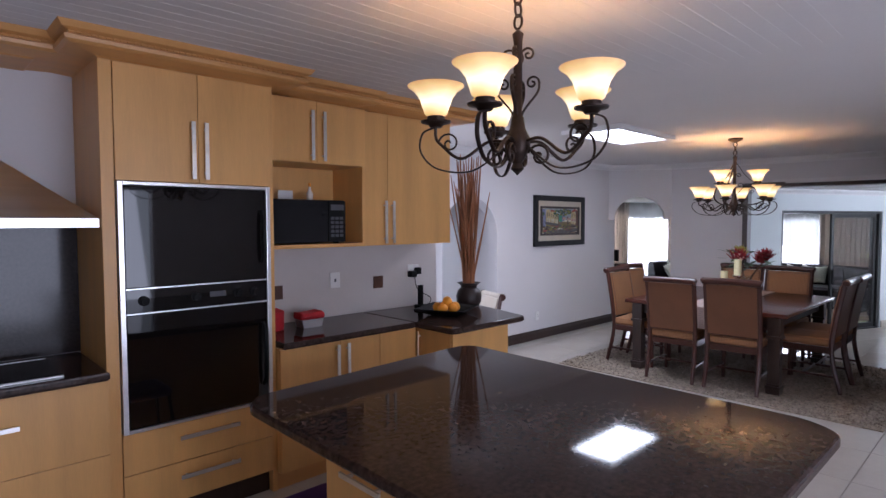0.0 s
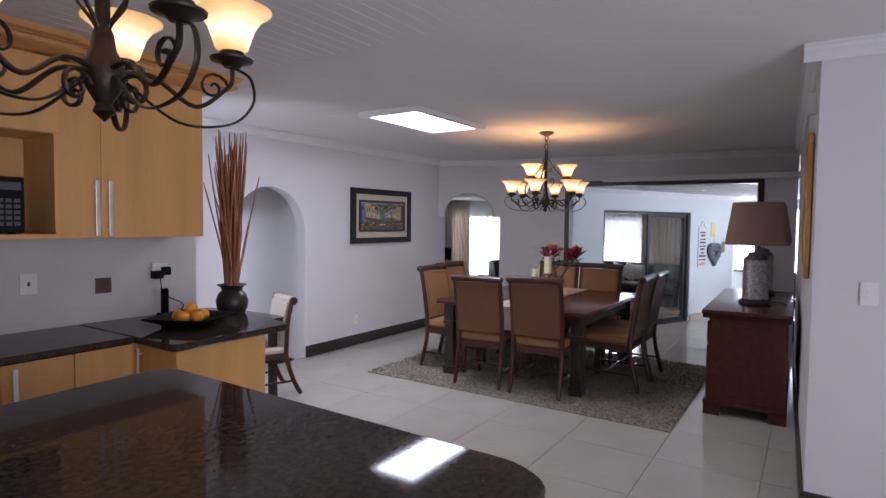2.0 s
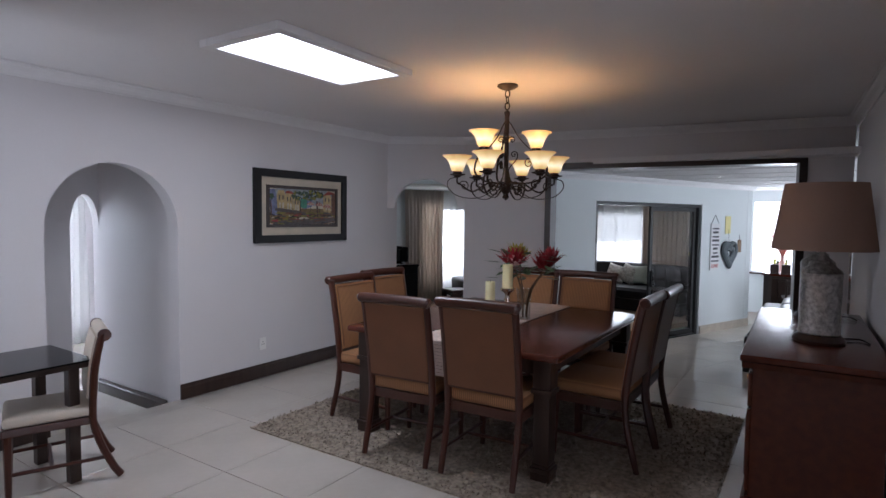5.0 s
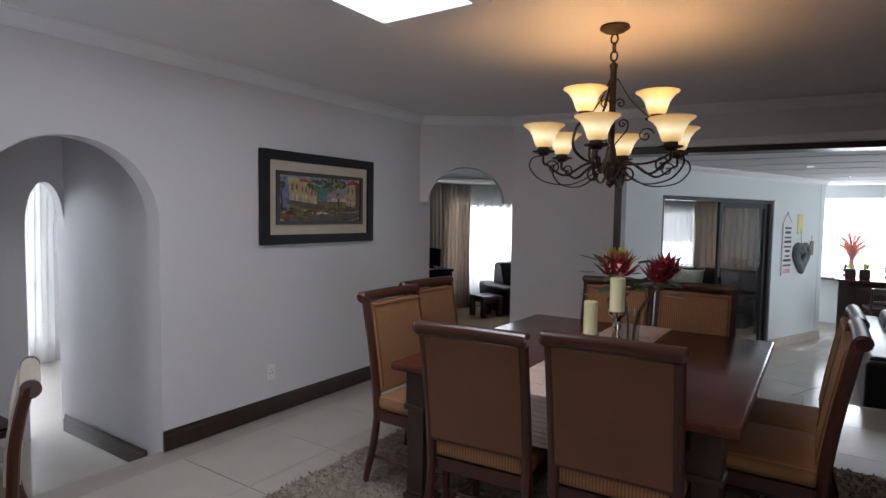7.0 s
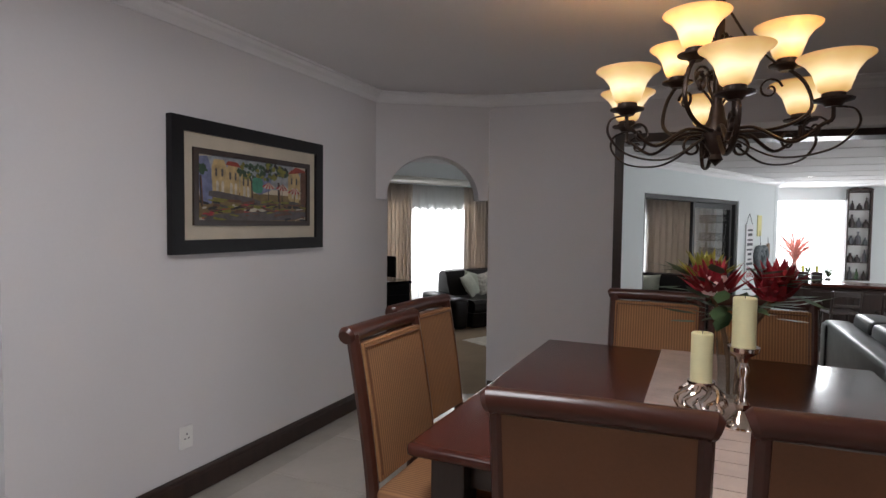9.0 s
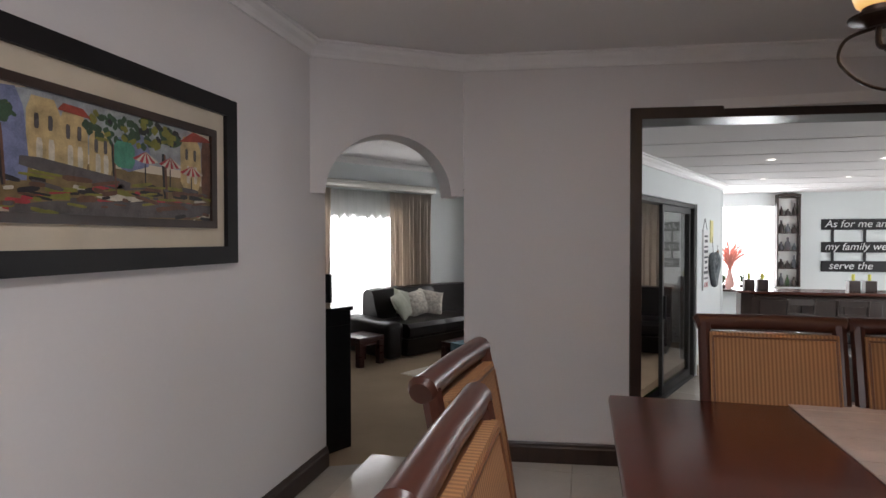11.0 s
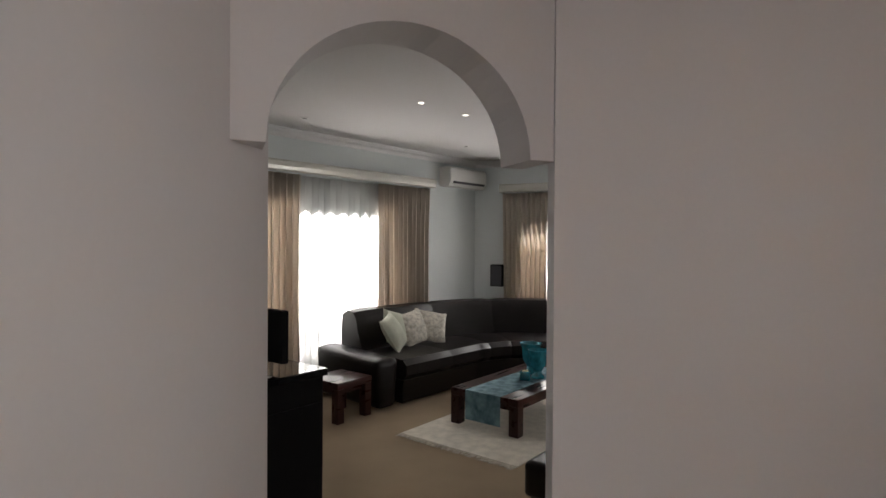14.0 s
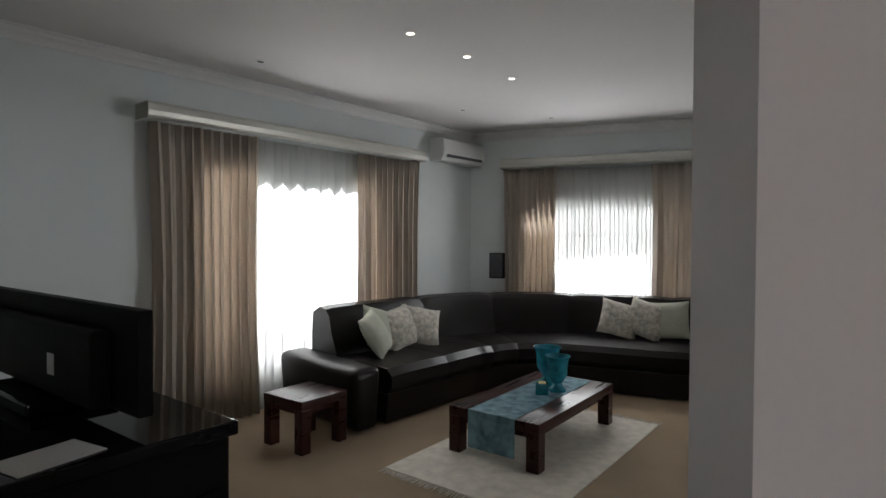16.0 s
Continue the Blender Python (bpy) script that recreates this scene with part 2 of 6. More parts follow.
M_TILEWALL = material("cream_wall_tile", (0.60, 0.555, 0.53), 0.35, vary=0.04, scale=3, bump=0.02)
M_TILEBROWN = material("brown_accent_tile", (0.10, 0.045, 0.028), 0.3, vary=0.3, scale=20, bump=0.05)
M_SOFA = material("black_brown_leather", (0.0085, 0.0060, 0.0058), 0.34, vary=0.25, scale=6, fine=150, bump=0.06, wear=0.15, spec=0.24)
M_CURTAIN = cloth("oatmeal_curtain", (0.60, 0.53, 0.46), 0.40, 0.0)
M_SHEER = cloth("sheer_voile", (0.88, 0.88, 0.87), 0.66, 0.26)
M_PELMET = material("silver_grey_pelmet", (0.56, 0.55, 0.50), 0.3, 0.35, vary=0.05, bump=0.01, stretch=(0.2, 4, 4))
M_ACW = material("white_aircon_plastic", (0.72, 0.72, 0.70), 0.4, vary=0.03, bump=0.0)
M_TEAL = material("turquoise_glaze", (0.012, 0.19, 0.25), 0.22, vary=0.4, scale=16, fine=60, bump=0.06)
M_TEALCLOTH = material("turquoise_ikat_cloth", (0.16, 0.27, 0.31), 0.85, vary=0.3, scale=12, fine=200, bump=0.15, second=(0.006, 0.075, 0.12))
M_RUGWHITE = material("cream_cotton_rug", (0.66, 0.61, 0.53), 0.97, vary=0.14, scale=14, fine=240, bump=0.5)
M_PILLOW = material("sage_cushion_linen", (0.42, 0.43, 0.35), 0.9, vary=0.12, scale=10, fine=260, bump=0.3)
M_PILLOW2 = material("patterned_cushion_cloth", (0.56, 0.52, 0.45), 0.9, vary=0.2, scale=24, fine=120, bump=0.8, second=(0.30, 0.28, 0.24))
M_ALU = material("dark_bronze_aluminium", (0.055, 0.055, 0.055), 0.4, 0.5, vary=0.1, bump=0.01)
M_GLASS = glass("clear_glass", (0.93, 0.96, 0.96))
M_DOORGLASS = glass("reflective_door_glass", (0.92, 0.91, 0.90), 0.0, 0.09)
M_DAYLIGHT = glowing("daylight_outside", (0.95, 0.98, 1.0), 4.8)
M_PATIO = glowing("shaded_patio_outside", (0.90, 0.95, 1.0), 2.2)
M_SKYPANEL = glowing("skylight_diffuser", (0.95, 0.98, 1.0), 7.0)
M_BULB = glowing("warm_bulb", (1.0, 0.60, 0.26), 70.0)
M_SPOT = glowing("downlight_lens", (1.0, 0.97, 0.9), 4.0)
M_OFF = material("unlit_lens", (0.25, 0.25, 0.25), 0.2, bump=0.0)
M_PAPER = material("white_paper", (0.70, 0.70, 0.70), 0.8, vary=0.04, bump=0.02)
M_SIGNBLACK = material("sign_black_wood", (0.010, 0.009, 0.010), 0.38, vary=0.2, bump=0.03, spec=0.22)
M_INK = material("ink_grey", (0.08, 0.08, 0.09), 0.7, vary=0.1, bump=0.0)
M_INKRED = material("ink_red", (0.55, 0.04, 0.04), 0.7, vary=0.1, bump=0.0)
M_GREYWOOD = material("grey_wicker", (0.13, 0.15, 0.16), 0.8, vary=0.4, scale=40, fine=160, bump=0.8)
M_PINKPAMPAS = material("pink_dried_grass", (0.60, 0.25, 0.20), 0.8, vary=0.3, bump=0.1)
M_PINKVASE = material("blush_vase", (0.60, 0.34, 0.30), 0.45, vary=0.08, bump=0.02)
M_YELLOW = material("yellow_card", (0.72, 0.66, 0.30), 0.7, vary=0.05, bump=0.02)
M_PLASTER_GREY = material("granite_splashback", (0.022, 0.017, 0.017), 0.12, vary=0.5, scale=60, fine=140, bump=0.0, spec=0.3)


# ---- mesh helpers ----
def part(name, bm, mat, parent=None, label="", smooth=False):
    """Link a bmesh as one mesh object under a thing or part."""
    bm.normal_update()
    me = bpy.data.meshes.new(name)
    bm.to_mesh(me)
    bm.free()
    me.materials.append(mat)
    if smooth:
        me.polygons.foreach_set("use_smooth", [True] * len(me.polygons))
        me.set_sharp_from_angle(angle=radians(38))
    ob = new(name, me)
    ob.parent = parent
    if label:
        ob["label"] = label
    return ob


def thing(name, m, label, category, group="", kind=""):
    ob = new(name)
    ob.empty_display_size = 0.1
    ob.matrix_basis = m if isinstance(m, Matrix) else pose(*m)
    return tagged(ob, label, category, group, kind)


def setting(name, bm, mat, label="", smooth=False):
    ob = part(name, bm, mat, None, "", smooth)
    return tagged(ob, label, name.split("_")[0], "", "structure")


def box(x0, y0, z0, x1, y1, z1, bevel=0.0, segs=2, bm=None, m=None):
    bm = bm or bmesh.new()
    vs = [bm.verts.new((x, y, z)) for x in (x0, x1) for y in (y0, y1) for z in (z0, z1)]
    fs = [bm.faces.new([vs[i] for i in q]) for q in ((0, 1, 3, 2), (4, 6, 7, 5), (0, 4, 5, 1), (2, 3, 7, 6), (0, 2, 6, 4), (1, 5, 7, 3))]
    if bevel > 0:
        edges = list({e for f in fs for e in f.edges})
        r = bmesh.ops.bevel(bm, geom=edges, offset=bevel, segments=segs, affect="EDGES", profile=0.6)
    if m is not None:
        bmesh.ops.transform(bm, matrix=m, verts=bm.verts)
    return bm


def prism(points, a, b, axis="z", bm=None):
    """Extrude a polygon (counter-clockwise) from a to b along an axis. Points: (x, y) for z, (x, z) for y, (y, z) for x."""
    bm = bm or bmesh.new()

    def at(p, h):
        return (p[0], p[1], h) if axis == "z" else (p[0], h, p[1]) if axis == "y" else (h, p[0], p[1])
    lo, hi = [bm.verts.new(at(p, a)) for p in points], [bm.verts.new(at(p, b)) for p in points]
    n = len(points)
    bm.faces.new(lo[::-1])
    bm.faces.new(hi)
    for i in range(n):
        bm.faces.new((lo[i], lo[(i + 1) % n], hi[(i + 1) % n], hi[i]))
    bmesh.ops.recalc_face_normals(bm, faces=bm.faces)
    return bm


def lathe(profile, n=24, bm=None, at=(0, 0, 0), squash=1.0):
    """Turn a profile of (radius, height) round the z axis."""
    bm = bm or bmesh.new()
    rings = []
    for r, z in profile:
        if r < 1e-5:
            rings.append([bm.verts.new((at[0], at[1], at[2] + z))])
        else:
            rings.append([bm.verts.new((at[0] + r * math.cos(2 * math.pi * i / n), at[1] + squash * r * math.sin(2 * math.pi * i / n), at[2] + z)) for i in range(n)])
    for a, b in zip(rings, rings[1:]):
        for i in range(n):
            j = (i + 1) % n
            if len(a) == 1 and len(b) == 1:
                continue
            if len(a) == 1:
                bm.faces.new((a[0], b[j], b[i]))
            elif len(b) == 1:
                bm.faces.new((a[i], a[j], b[0]))
            else:
                bm.faces.new((a[i], a[j], b[j], b[i]))
    return bm


def tube(points, radius, n=8, bm=None, flat=1.0, close=False):
    """A rod along points; radius one number or one per point; flat squashes it into a strap."""
    bm = bm or bmesh.new()
    pts = [Vector(p) for p in points]
    rad = radius if isinstance(radius, (list, tuple)) else [radius] * len(pts)
    rings, side = [], None
    for i, p in enumerate(pts):
        t = (pts[min(i + 1, len(pts) - 1)] - pts[max(i - 1, 0)]).normalized()
        if side is None:
            side = t.cross(Vector((0, 0, 1)))
            if side.length < 0.01:
                side = t.cross(Vector((0, 1, 0)))
        side = (side - t * side.dot(t)).normalized()
        up = t.cross(side)
        rings.append([bm.verts.new(p + rad[i] * (side * math.cos(2 * math.pi * k / n) + up * (flat * math.sin(2 * math.pi * k / n)))) for k in range(n)])
    for a, b in zip(rings, rings[1:]):
        for k in range(n):
            bm.faces.new((a[k], a[(k + 1) % n], b[(k + 1) % n], b[k]))
    bm.faces.new(rings[0][::-1])
    bm.faces.new(rings[-1])
    return bm


def bezier(ps, n=12):
    """Points on a smooth curve through ps."""
    ps = [Vector(p) for p in ps]
    out = []
    for i in range(len(ps) - 1):
        p0, p1, p2, p3 = ps[max(i - 1, 0)], ps[i], ps[i + 1], ps[min(i + 2, len(ps) - 1)]
        for k in range(n):
            t = k / n
            out.append(0.5 * ((2 * p1) + (p2 - p0) * t + (2 * p0 - 5 * p1 + 4 * p2 - p3) * t * t + (3 * p1 - p0 - 3 * p2 + p3) * t ** 3))
    return out + [ps[-1]]


def arc(cx, cz, r, a0, a1, n=14, rz=None):
    return [(cx + r * math.cos(radians(a0 + (a1 - a0) * i / n)), cz + (rz or r) * math.sin(radians(a0 + (a1 - a0) * i / n))) for i in range(n + 1)]


def wall(name, p0, p1, thick, z0, z1, openings=(), mat=None, label="plain white painted plaster wall"):
    """A straight wall from p0 to p1, its thickness to the left of that way. Openings: (from, to, bottom, top, rise of the arch)."""
    mat = mat or M_WALL
    a, b = Vector(p0), Vector(p1)
    length = (b - a).length
    ang = math.atan2(b.y - a.y, b.x - a.x)
    bm = bmesh.new()
    s = 0.0
    for o0, o1, ob_, ot, rise in sorted(openings):
        if o0 > s:
            prism([(s, z0), (o0, z0), (o0, z1), (s, z1)], 0, thick, "y", bm)
        if ob_ > z0:
            prism([(o0, z0), (o1, z0), (o1, ob_), (o0, ob_)], 0, thick, "y", bm)
        if rise > 0:
            mid, half = (o0 + o1) / 2, (o1 - o0) / 2
            curve = arc(mid, ot - rise, half, 180, 0, 24, rise)
            prism(curve + [(o1, z1), (o0, z1)], 0, thick, "y", bm)
        else:
            prism([(o0, ot), (o1, ot), (o1, z1), (o0, z1)], 0, thick, "y", bm)
        s = o1
    if s < length:
        prism([(s, z0), (length, z0), (length, z1), (s, z1)], 0, thick, "y", bm)
    ob = setting(name, bm, mat, label)
    ob.matrix_basis = pose(a.x, a.y, 0, 0, 0, math.degrees(ang))
    return ob


def run(name, p0, p1, profile, mat, label, z=0.0):
    """A moulding along a line: profile of (out, up), out to the right of the way."""
    a, b = Vector(p0), Vector(p1)
    ob = setting(name, prism([(-o, u) for o, u in profile], 0, (b - a).length, "x"), mat, label)
    ob.matrix_basis = pose(a.x, a.y, z, 0, 0, math.degrees(math.atan2(b.y - a.y, b.x - a.x)))
    return ob


SKIRT = [(0.002, 0), (0.020, 0), (0.020, 0.095), (0.013, 0.105), (0.013, 0.118), (0.008, 0.13), (0.002, 0.13)]
CORNICE = [(0.0, -0.085), (0.014, -0.085), (0.018, -0.068), (0.030, -0.050), (0.052, -0.034), (0.062, -0.016), (0.080, -0.014), (0.080, -0.001), (0.0, -0.001)]


# ---- the structure ----
CEIL, LIVE, LIVECEIL, FAM, FAMCEIL = 2.57, -0.10, 2.56, -0.30, 2.20
wall("wall_north", (2.9, 4.69), (8.62, 4.69), 0.15, -0.4, CEIL, [(1.75, 2.74, -0.4, 1.97, 0.50)])
wall("wall_kitchen", (-2.5, 3.62), (3.52, 3.62), 0.15, -0.02, CEIL)
# unseen opening, added to go with the nook fill lamp
wall("wall_nook", (2.9, 3.77), (2.9, 4.69), 0.15, -0.02, CEIL, [(0.12, 0.80, 0.5, 2.0, 0)])
wall("wall_east", (8.95, 3.88), (9.43, -0.07), 0.22, -0.4, CEIL, [(1.06, 3.58, -0.4, 2.20, 0)])
wall("wall_south", (9.43, -0.09), (4.70, -0.25), 0.15, -0.02, CEIL)
wall("wall_pier", (4.70, -0.25), (4.70, -3.2), 0.15, -0.02, CEIL, label="white painted wall corner with dark skirting")
wall("wall_patio", (4.70, -3.2), (-2.5, -3.2), 0.15, -0.02, CEIL, [(1.85, 4.95, -0.02, 2.15, 0)])
wall("wall_west", (-2.5, -3.2), (-2.5, 3.62), 0.15, -0.02, CEIL)
# arched head between the dining room and the living room
wall("wall_arch", (8.42, 4.70), (8.953, 3.884), 0.20, 1.69, CEIL, [(0.10, 0.89, 1.69, 2.06, 0.37)], label="white plaster arch head over a passage")
# passage behind the first arch
wall("wall_passage_east", (5.66, 6.05), (5.66, 4.84), 0.15, -0.4, 2.2)
wall("wall_passage_west", (4.65, 4.84), (4.65, 6.05), 0.15, -0.4, 2.2)
wall("wall_passage_end", (4.5, 6.05), (5.79, 6.05), 0.12, -0.4, 2.2, [(0.90, 1.16, -0.4, 1.76, 0.34)])
wall("wall_parlour_west", (4.2, 6.17), (4.2, 8.6), 0.1, -0.4, 2.4)
wall("wall_parlour_east", (7.0, 8.6), (7.0, 6.17), 0.1, -0.4, 2.4)
wall("wall_parlour_north", (4.2, 8.5), (7.0, 8.5), 0.1, -0.4, 2.4, [(0.5, 2.3, 0.0, 2.0, 0)])
wall("wall_parlour_south", (5.79, 6.17), (7.0, 6.17), -0.1, -0.4, 2.4)
# living room
WC = Vector((14.92, 5.04))
WDIR = Vector((-math.cos(radians(30)), math.sin(radians(30))))
W2DIR = Vector((-math.cos(radians(78)), -math.sin(radians(78))))


def along(s, off=0.0):
    """A place on the long window wall: s from the corner, off into the room."""
    n = Vector((-WDIR.y, WDIR.x))
    return WC + WDIR * s + n * off


def along2(s, off=0.0):
    n = Vector((W2DIR.y, -W2DIR.x))
    return WC + W2DIR * s + n * off


far_end = along(7.3)
w = wall("wall_living_window", far_end, WC, 0.2, LIVE - 0.1, LIVECEIL, [(7.3 - 3.35, 7.3 - 1.50, 0.22, 1.69, 0)], M_WALL_COOL)
w2 = wall("wall_living_end", WC, along2(3.68), 0.2, LIVE - 0.1, LIVECEIL, [(0.85, 2.95, 0.45, 1.71, 0)], M_WALL_COOL)
wall("wall_living_west", (7.9, 4.84), far_end, 0.15, LIVE - 0.1, LIVECEIL, (), M_WALL_COOL)
# wall between living room and family room, with the sliding door
SD0, SD1 = Vector((9.16, 3.40)), Vector((14.42, 1.16))
SDA = math.degrees(math.atan2(SD1.y - SD0.y, SD1.x - SD0.x))
wall("wall_sliding_door", SD0, SD1, 0.2, -0.4, LIVECEIL, [(1.62, 4.17, -0.32, 1.84, 0)], M_WALL_COOL)
# family room and bar
wall("wall_bar_return", (14.42, 1.16), (14.75, 2.0), 0.15, -0.4, 2.4, (), M_WALL_COOL)
wall("wall_bar_north", (14.6, 1.95), (16.4, 1.95), 0.15, -0.4, 2.4, (), M_WALL_COOL)
wall("wall_bar", (16.2, 1.95), (16.2, -4.2), 0.2, -0.4, 2.4, [(0.68, 2.00, 0.552, 1.98, 0)], M_WALL_COOL)
# south opening is unseen, added for the family room fill
wall("wall_family_south", (16.4, -4.2), (9.4, -4.2), 0.2, -0.4, 2.4, [(2.4, 6.2, -0.3, 1.9, 0)], M_WALL_COOL)
wall("wall_family_west", (9.58, -4.2), (9.58, -0.1), 0.15, -0.4, 2.4, (), M_WALL_COOL)

# ceilings
bm = bmesh.new()
for x0, y0, x1, y1 in ((-2.7, -3.4, 4.91, 4.86), (5.93, -3.4, 9.66, 4.86), (4.91, -3.4, 5.93, 2.58), (4.91, 3.11, 5.93, 4.86)):
    box(x0, y0, CEIL, x1, y1, CEIL + 0.08, bm=bm)
for x0, y0, x1, y1 in ((4.85, 2.52, 5.99, 2.58), (4.85, 3.11, 5.99, 3.17), (4.85, 2.58, 4.91, 3.11), (5.93, 2.58, 5.99, 3.11)):
    box(x0, y0, CEIL + 0.08, x1, y1, CEIL + 0.25, bm=bm)
for i in range(30):
    box(-2.4, 0.55 + i * 0.092, CEIL - 0.0009, 3.45, 0.55 + i * 0.092 + 0.085, CEIL + 0.01, bm=bm)
setting("ceiling", bm, M_CEIL, "white painted plaster ceiling with a skylight opening")
setting("ceiling_living", prism([(7.8, 4.7), (8.5, 4.6), (9.1, 3.7), (15.3, 1.0), (15.4, 5.4), (8.4, 9.2), (7.6, 9.0)], LIVECEIL, LIVECEIL + 0.08), M_CEIL, "white painted plaster living room ceiling")
bm = prism([(9.12, -0.1), (9.4, -4.4), (16.6, -4.4), (16.6, 2.3), (14.7, 2.3), (14.4, 1.22), (9.12, 3.45)], FAMCEIL, FAMCEIL + 0.06)
for i in range(9):
    x = 9.6 + i * 0.8
    box(x, -4.2, FAMCEIL - 0.006, x + 0.03, 3.4 - (x - 9.1) * 0.425 if x < 14.3 else 1.9, FAMCEIL + 0.01, bm=bm)
setting("ceiling_family", bm, M_CEIL, "white panelled ceiling with thin cover strips")
setting("ceiling_passage", box(4.4, 4.84, 2.2, 7.1, 8.7, 2.26), M_CEIL, "white plaster passage ceiling")

# floors: screed under the tiles, carpet, lower tiled floors
setting("floor_screed", prism([(-2.6, -3.3), (4.85, -3.3), (4.85, -0.2), (9.48, -0.2), (9.20, 3.4), (9.02, 3.86), (8.62, 4.72), (-2.6, 4.72)], -0.10, -0.008), M_GROUT, "grey grout bed between the floor tiles")
setting("floor_living", prism([(8.64, 4.76), (9.06, 3.84), (9.25, 3.45), (14.5, 1.25), (15.2, 5.2), (8.6, 9.0), (7.8, 8.8), (7.8, 4.78)], LIVE - 0.08, LIVE), M_CARPET, "beige fitted carpet")
setting("floor_family", prism([(9.3, -4.3), (16.5, -4.3), (16.5, 2.2), (14.5, 2.2), (14.5, 1.3), (9.2, 3.5)], FAM - 0.09, FAM - 0.008), M_GROUT, "grout bed of the family room floor")
setting("floor_passage", box(4.2, 4.70, -0.26, 7.1, 8.7, -0.17), M_TILE, "pale polished tile floor one step down")
# unseen slab added to block sun and light leaks, cut open over the skylight
bm = bmesh.new()
for x0, y0, x1, y1 in ((-4.2, -5.6, 4.8, 10.2), (6.4, -5.6, 18.2, 10.2), (4.8, -5.6, 6.4, 2.4), (4.8, 3.3, 6.4, 10.2)):
    box(x0, y0, 2.86, x1, y1, 2.98, bm=bm)
setting("roof", bm, M_ALU, "unseen flat dark slab added over the house to block sun, open above the skylight")
setting("ground", box(-60, -60, -0.6, 70, 60, -0.5), material("lawn", (0.10, 0.13, 0.05), 0.95, vary=0.3, scale=0.6), "dry green lawn around the house")

# skirting boards and cornices
run("baseboard", (5.64, 4.69), (8.62, 4.69), SKIRT, M_DARKWOOD, "dark stained wooden skirting board")
run("baseboard", (3.0, 4.69), (4.65, 4.69), SKIRT, M_DARKWOOD, "dark stained wooden skirting board")
E1 = Vector((0.48, -3.95)).normalized()
ES = Vector((8.95, 3.88))
run("baseboard", ES + E1 * 0.01, ES + E1 * 1.06, SKIRT, M_DARKWOOD, "dark stained wooden skirting board")
run("baseboard", (9.43, -0.09), (4.70, -0.25), SKIRT, M_DARKWOOD, "dark stained wooden skirting board")
run("baseboard", (4.70, -0.23), (4.70, -3.2), SKIRT, M_DARKWOOD, "dark stained wooden skirting board")
run("baseboard", (5.64, 6.05), (5.64, 4.88), SKIRT, M_DARKWOOD, "dark stained wooden skirting board in the passage", -0.17)
run("trim_cornice", (3.0, 4.69), (8.43, 4.69), CORNICE, M_TRIM, "white plaster cornice", CEIL)
run("trim_cornice", (8.42, 4.70), (8.953, 3.884), CORNICE, M_TRIM, "white plaster cornice", CEIL)
run("trim_cornice", ES, (9.43, -0.07), CORNICE, M_TRIM, "white plaster cornice", CEIL)
run("trim_cornice", (9.43, -0.09), (4.70, -0.25), CORNICE, M_TRIM, "white plaster cornice", CEIL)
run("trim_cornice", (4.70, -0.17), (4.70, -3.2), CORNICE, M_TRIM, "white plaster cornice", CEIL)
run("trim_cornice", far_end, WC, CORNICE, M_TRIM, "white plaster cornice", LIVECEIL)
run("trim_cornice", WC, along2(3.68), CORNICE, M_TRIM, "white plaster cornice", LIVECEIL)
run("trim_cornice", SD0, SD1, CORNICE, M_TRIM, "white plaster cornice", FAMCEIL)
run("baseboard", SD0 + (SD1 - SD0).normalized() * 4.2, SD1, SKIRT, material("tile_skirting", (0.50, 0.44, 0.36), 0.3), "pale tile skirting", FAM)

# dark wooden frame round the wide opening
fr = thing("door_frame", pose(ES.x, ES.y, 0, 0, 0, math.degrees(math.atan2(E1.y, E1.x))), "dark stained wooden frame around a wide opening", "door frame", kind="structure")
part("jamb", box(1.03, -0.02, -0.3, 1.10, 0.24, 2.20, 0.006), M_DARKWOOD, fr)
part("jamb", box(3.54, -0.02, -0.3, 3.61, 0.24, 2.20, 0.006), M_DARKWOOD, fr)
part("head", box(1.03, -0.02, 2.15, 3.61, 0.24, 2.22, 0.006), M_DARKWOOD, fr)
part("threshold", box(1.10, -0.02, -0.3, 3.54, 0.22, -0.002, 0.004), M_TILE, fr, "pale tiled threshold step")

# skylight
sk = thing("skylight", (5.42, 2.845, CEIL), "square white skylight with a glowing diffuser", "skylight", kind="structure")
part("diffuser", box(-0.50, -0.255, -0.020, 0.50, 0.255, -0.012), M_SKYPANEL, sk).visible_shadow = False
bm = bmesh.new()
for x0, y0, x1, y1 in ((-0.57, -0.33, 0.57, -0.262), (-0.57, 0.262, 0.57, 0.33), (-0.57, -0.262, -0.507, 0.262), (0.507, -0.262, 0.57, 0.262)):
    box(x0, y0, -0.045, x1, y1, -0.001, 0.006, bm=bm)
part("frame", bm, M_TRIM, sk)


def backdrop(p0, p1, z0, z1, mat=None):
    a, b = Vector(p0), Vector(p1)
    ob = setting("backdrop", box(0, 0, z0, (b - a).length, 0.02, z1), mat or M_DAYLIGHT, "bright overexposed daylight outside")
    ob.matrix_basis = pose(a.x, a.y, 0, 0, 0, math.degrees(math.atan2(b.y - a.y, b.x - a.x)))


backdrop(along(3.6, -0.9), along(0.9, -0.9), -0.3, 2.4)
backdrop(along2(0.6, -0.9), along2(3.4, -0.9), 0.0, 2.4)
backdrop((17.1, 2.2), (17.1, -1.2), -0.2, 2.6)
backdrop((4.2, 9.1), (7.2, 9.1), -0.3, 2.6)
# glow behind the added nook opening
backdrop((2.45, 3.80), (2.45, 4.75), 0.2, 2.4)
# glow behind the added south opening
backdrop((14.6, -5.0), (9.4, -5.0), -0.3, 2.6)
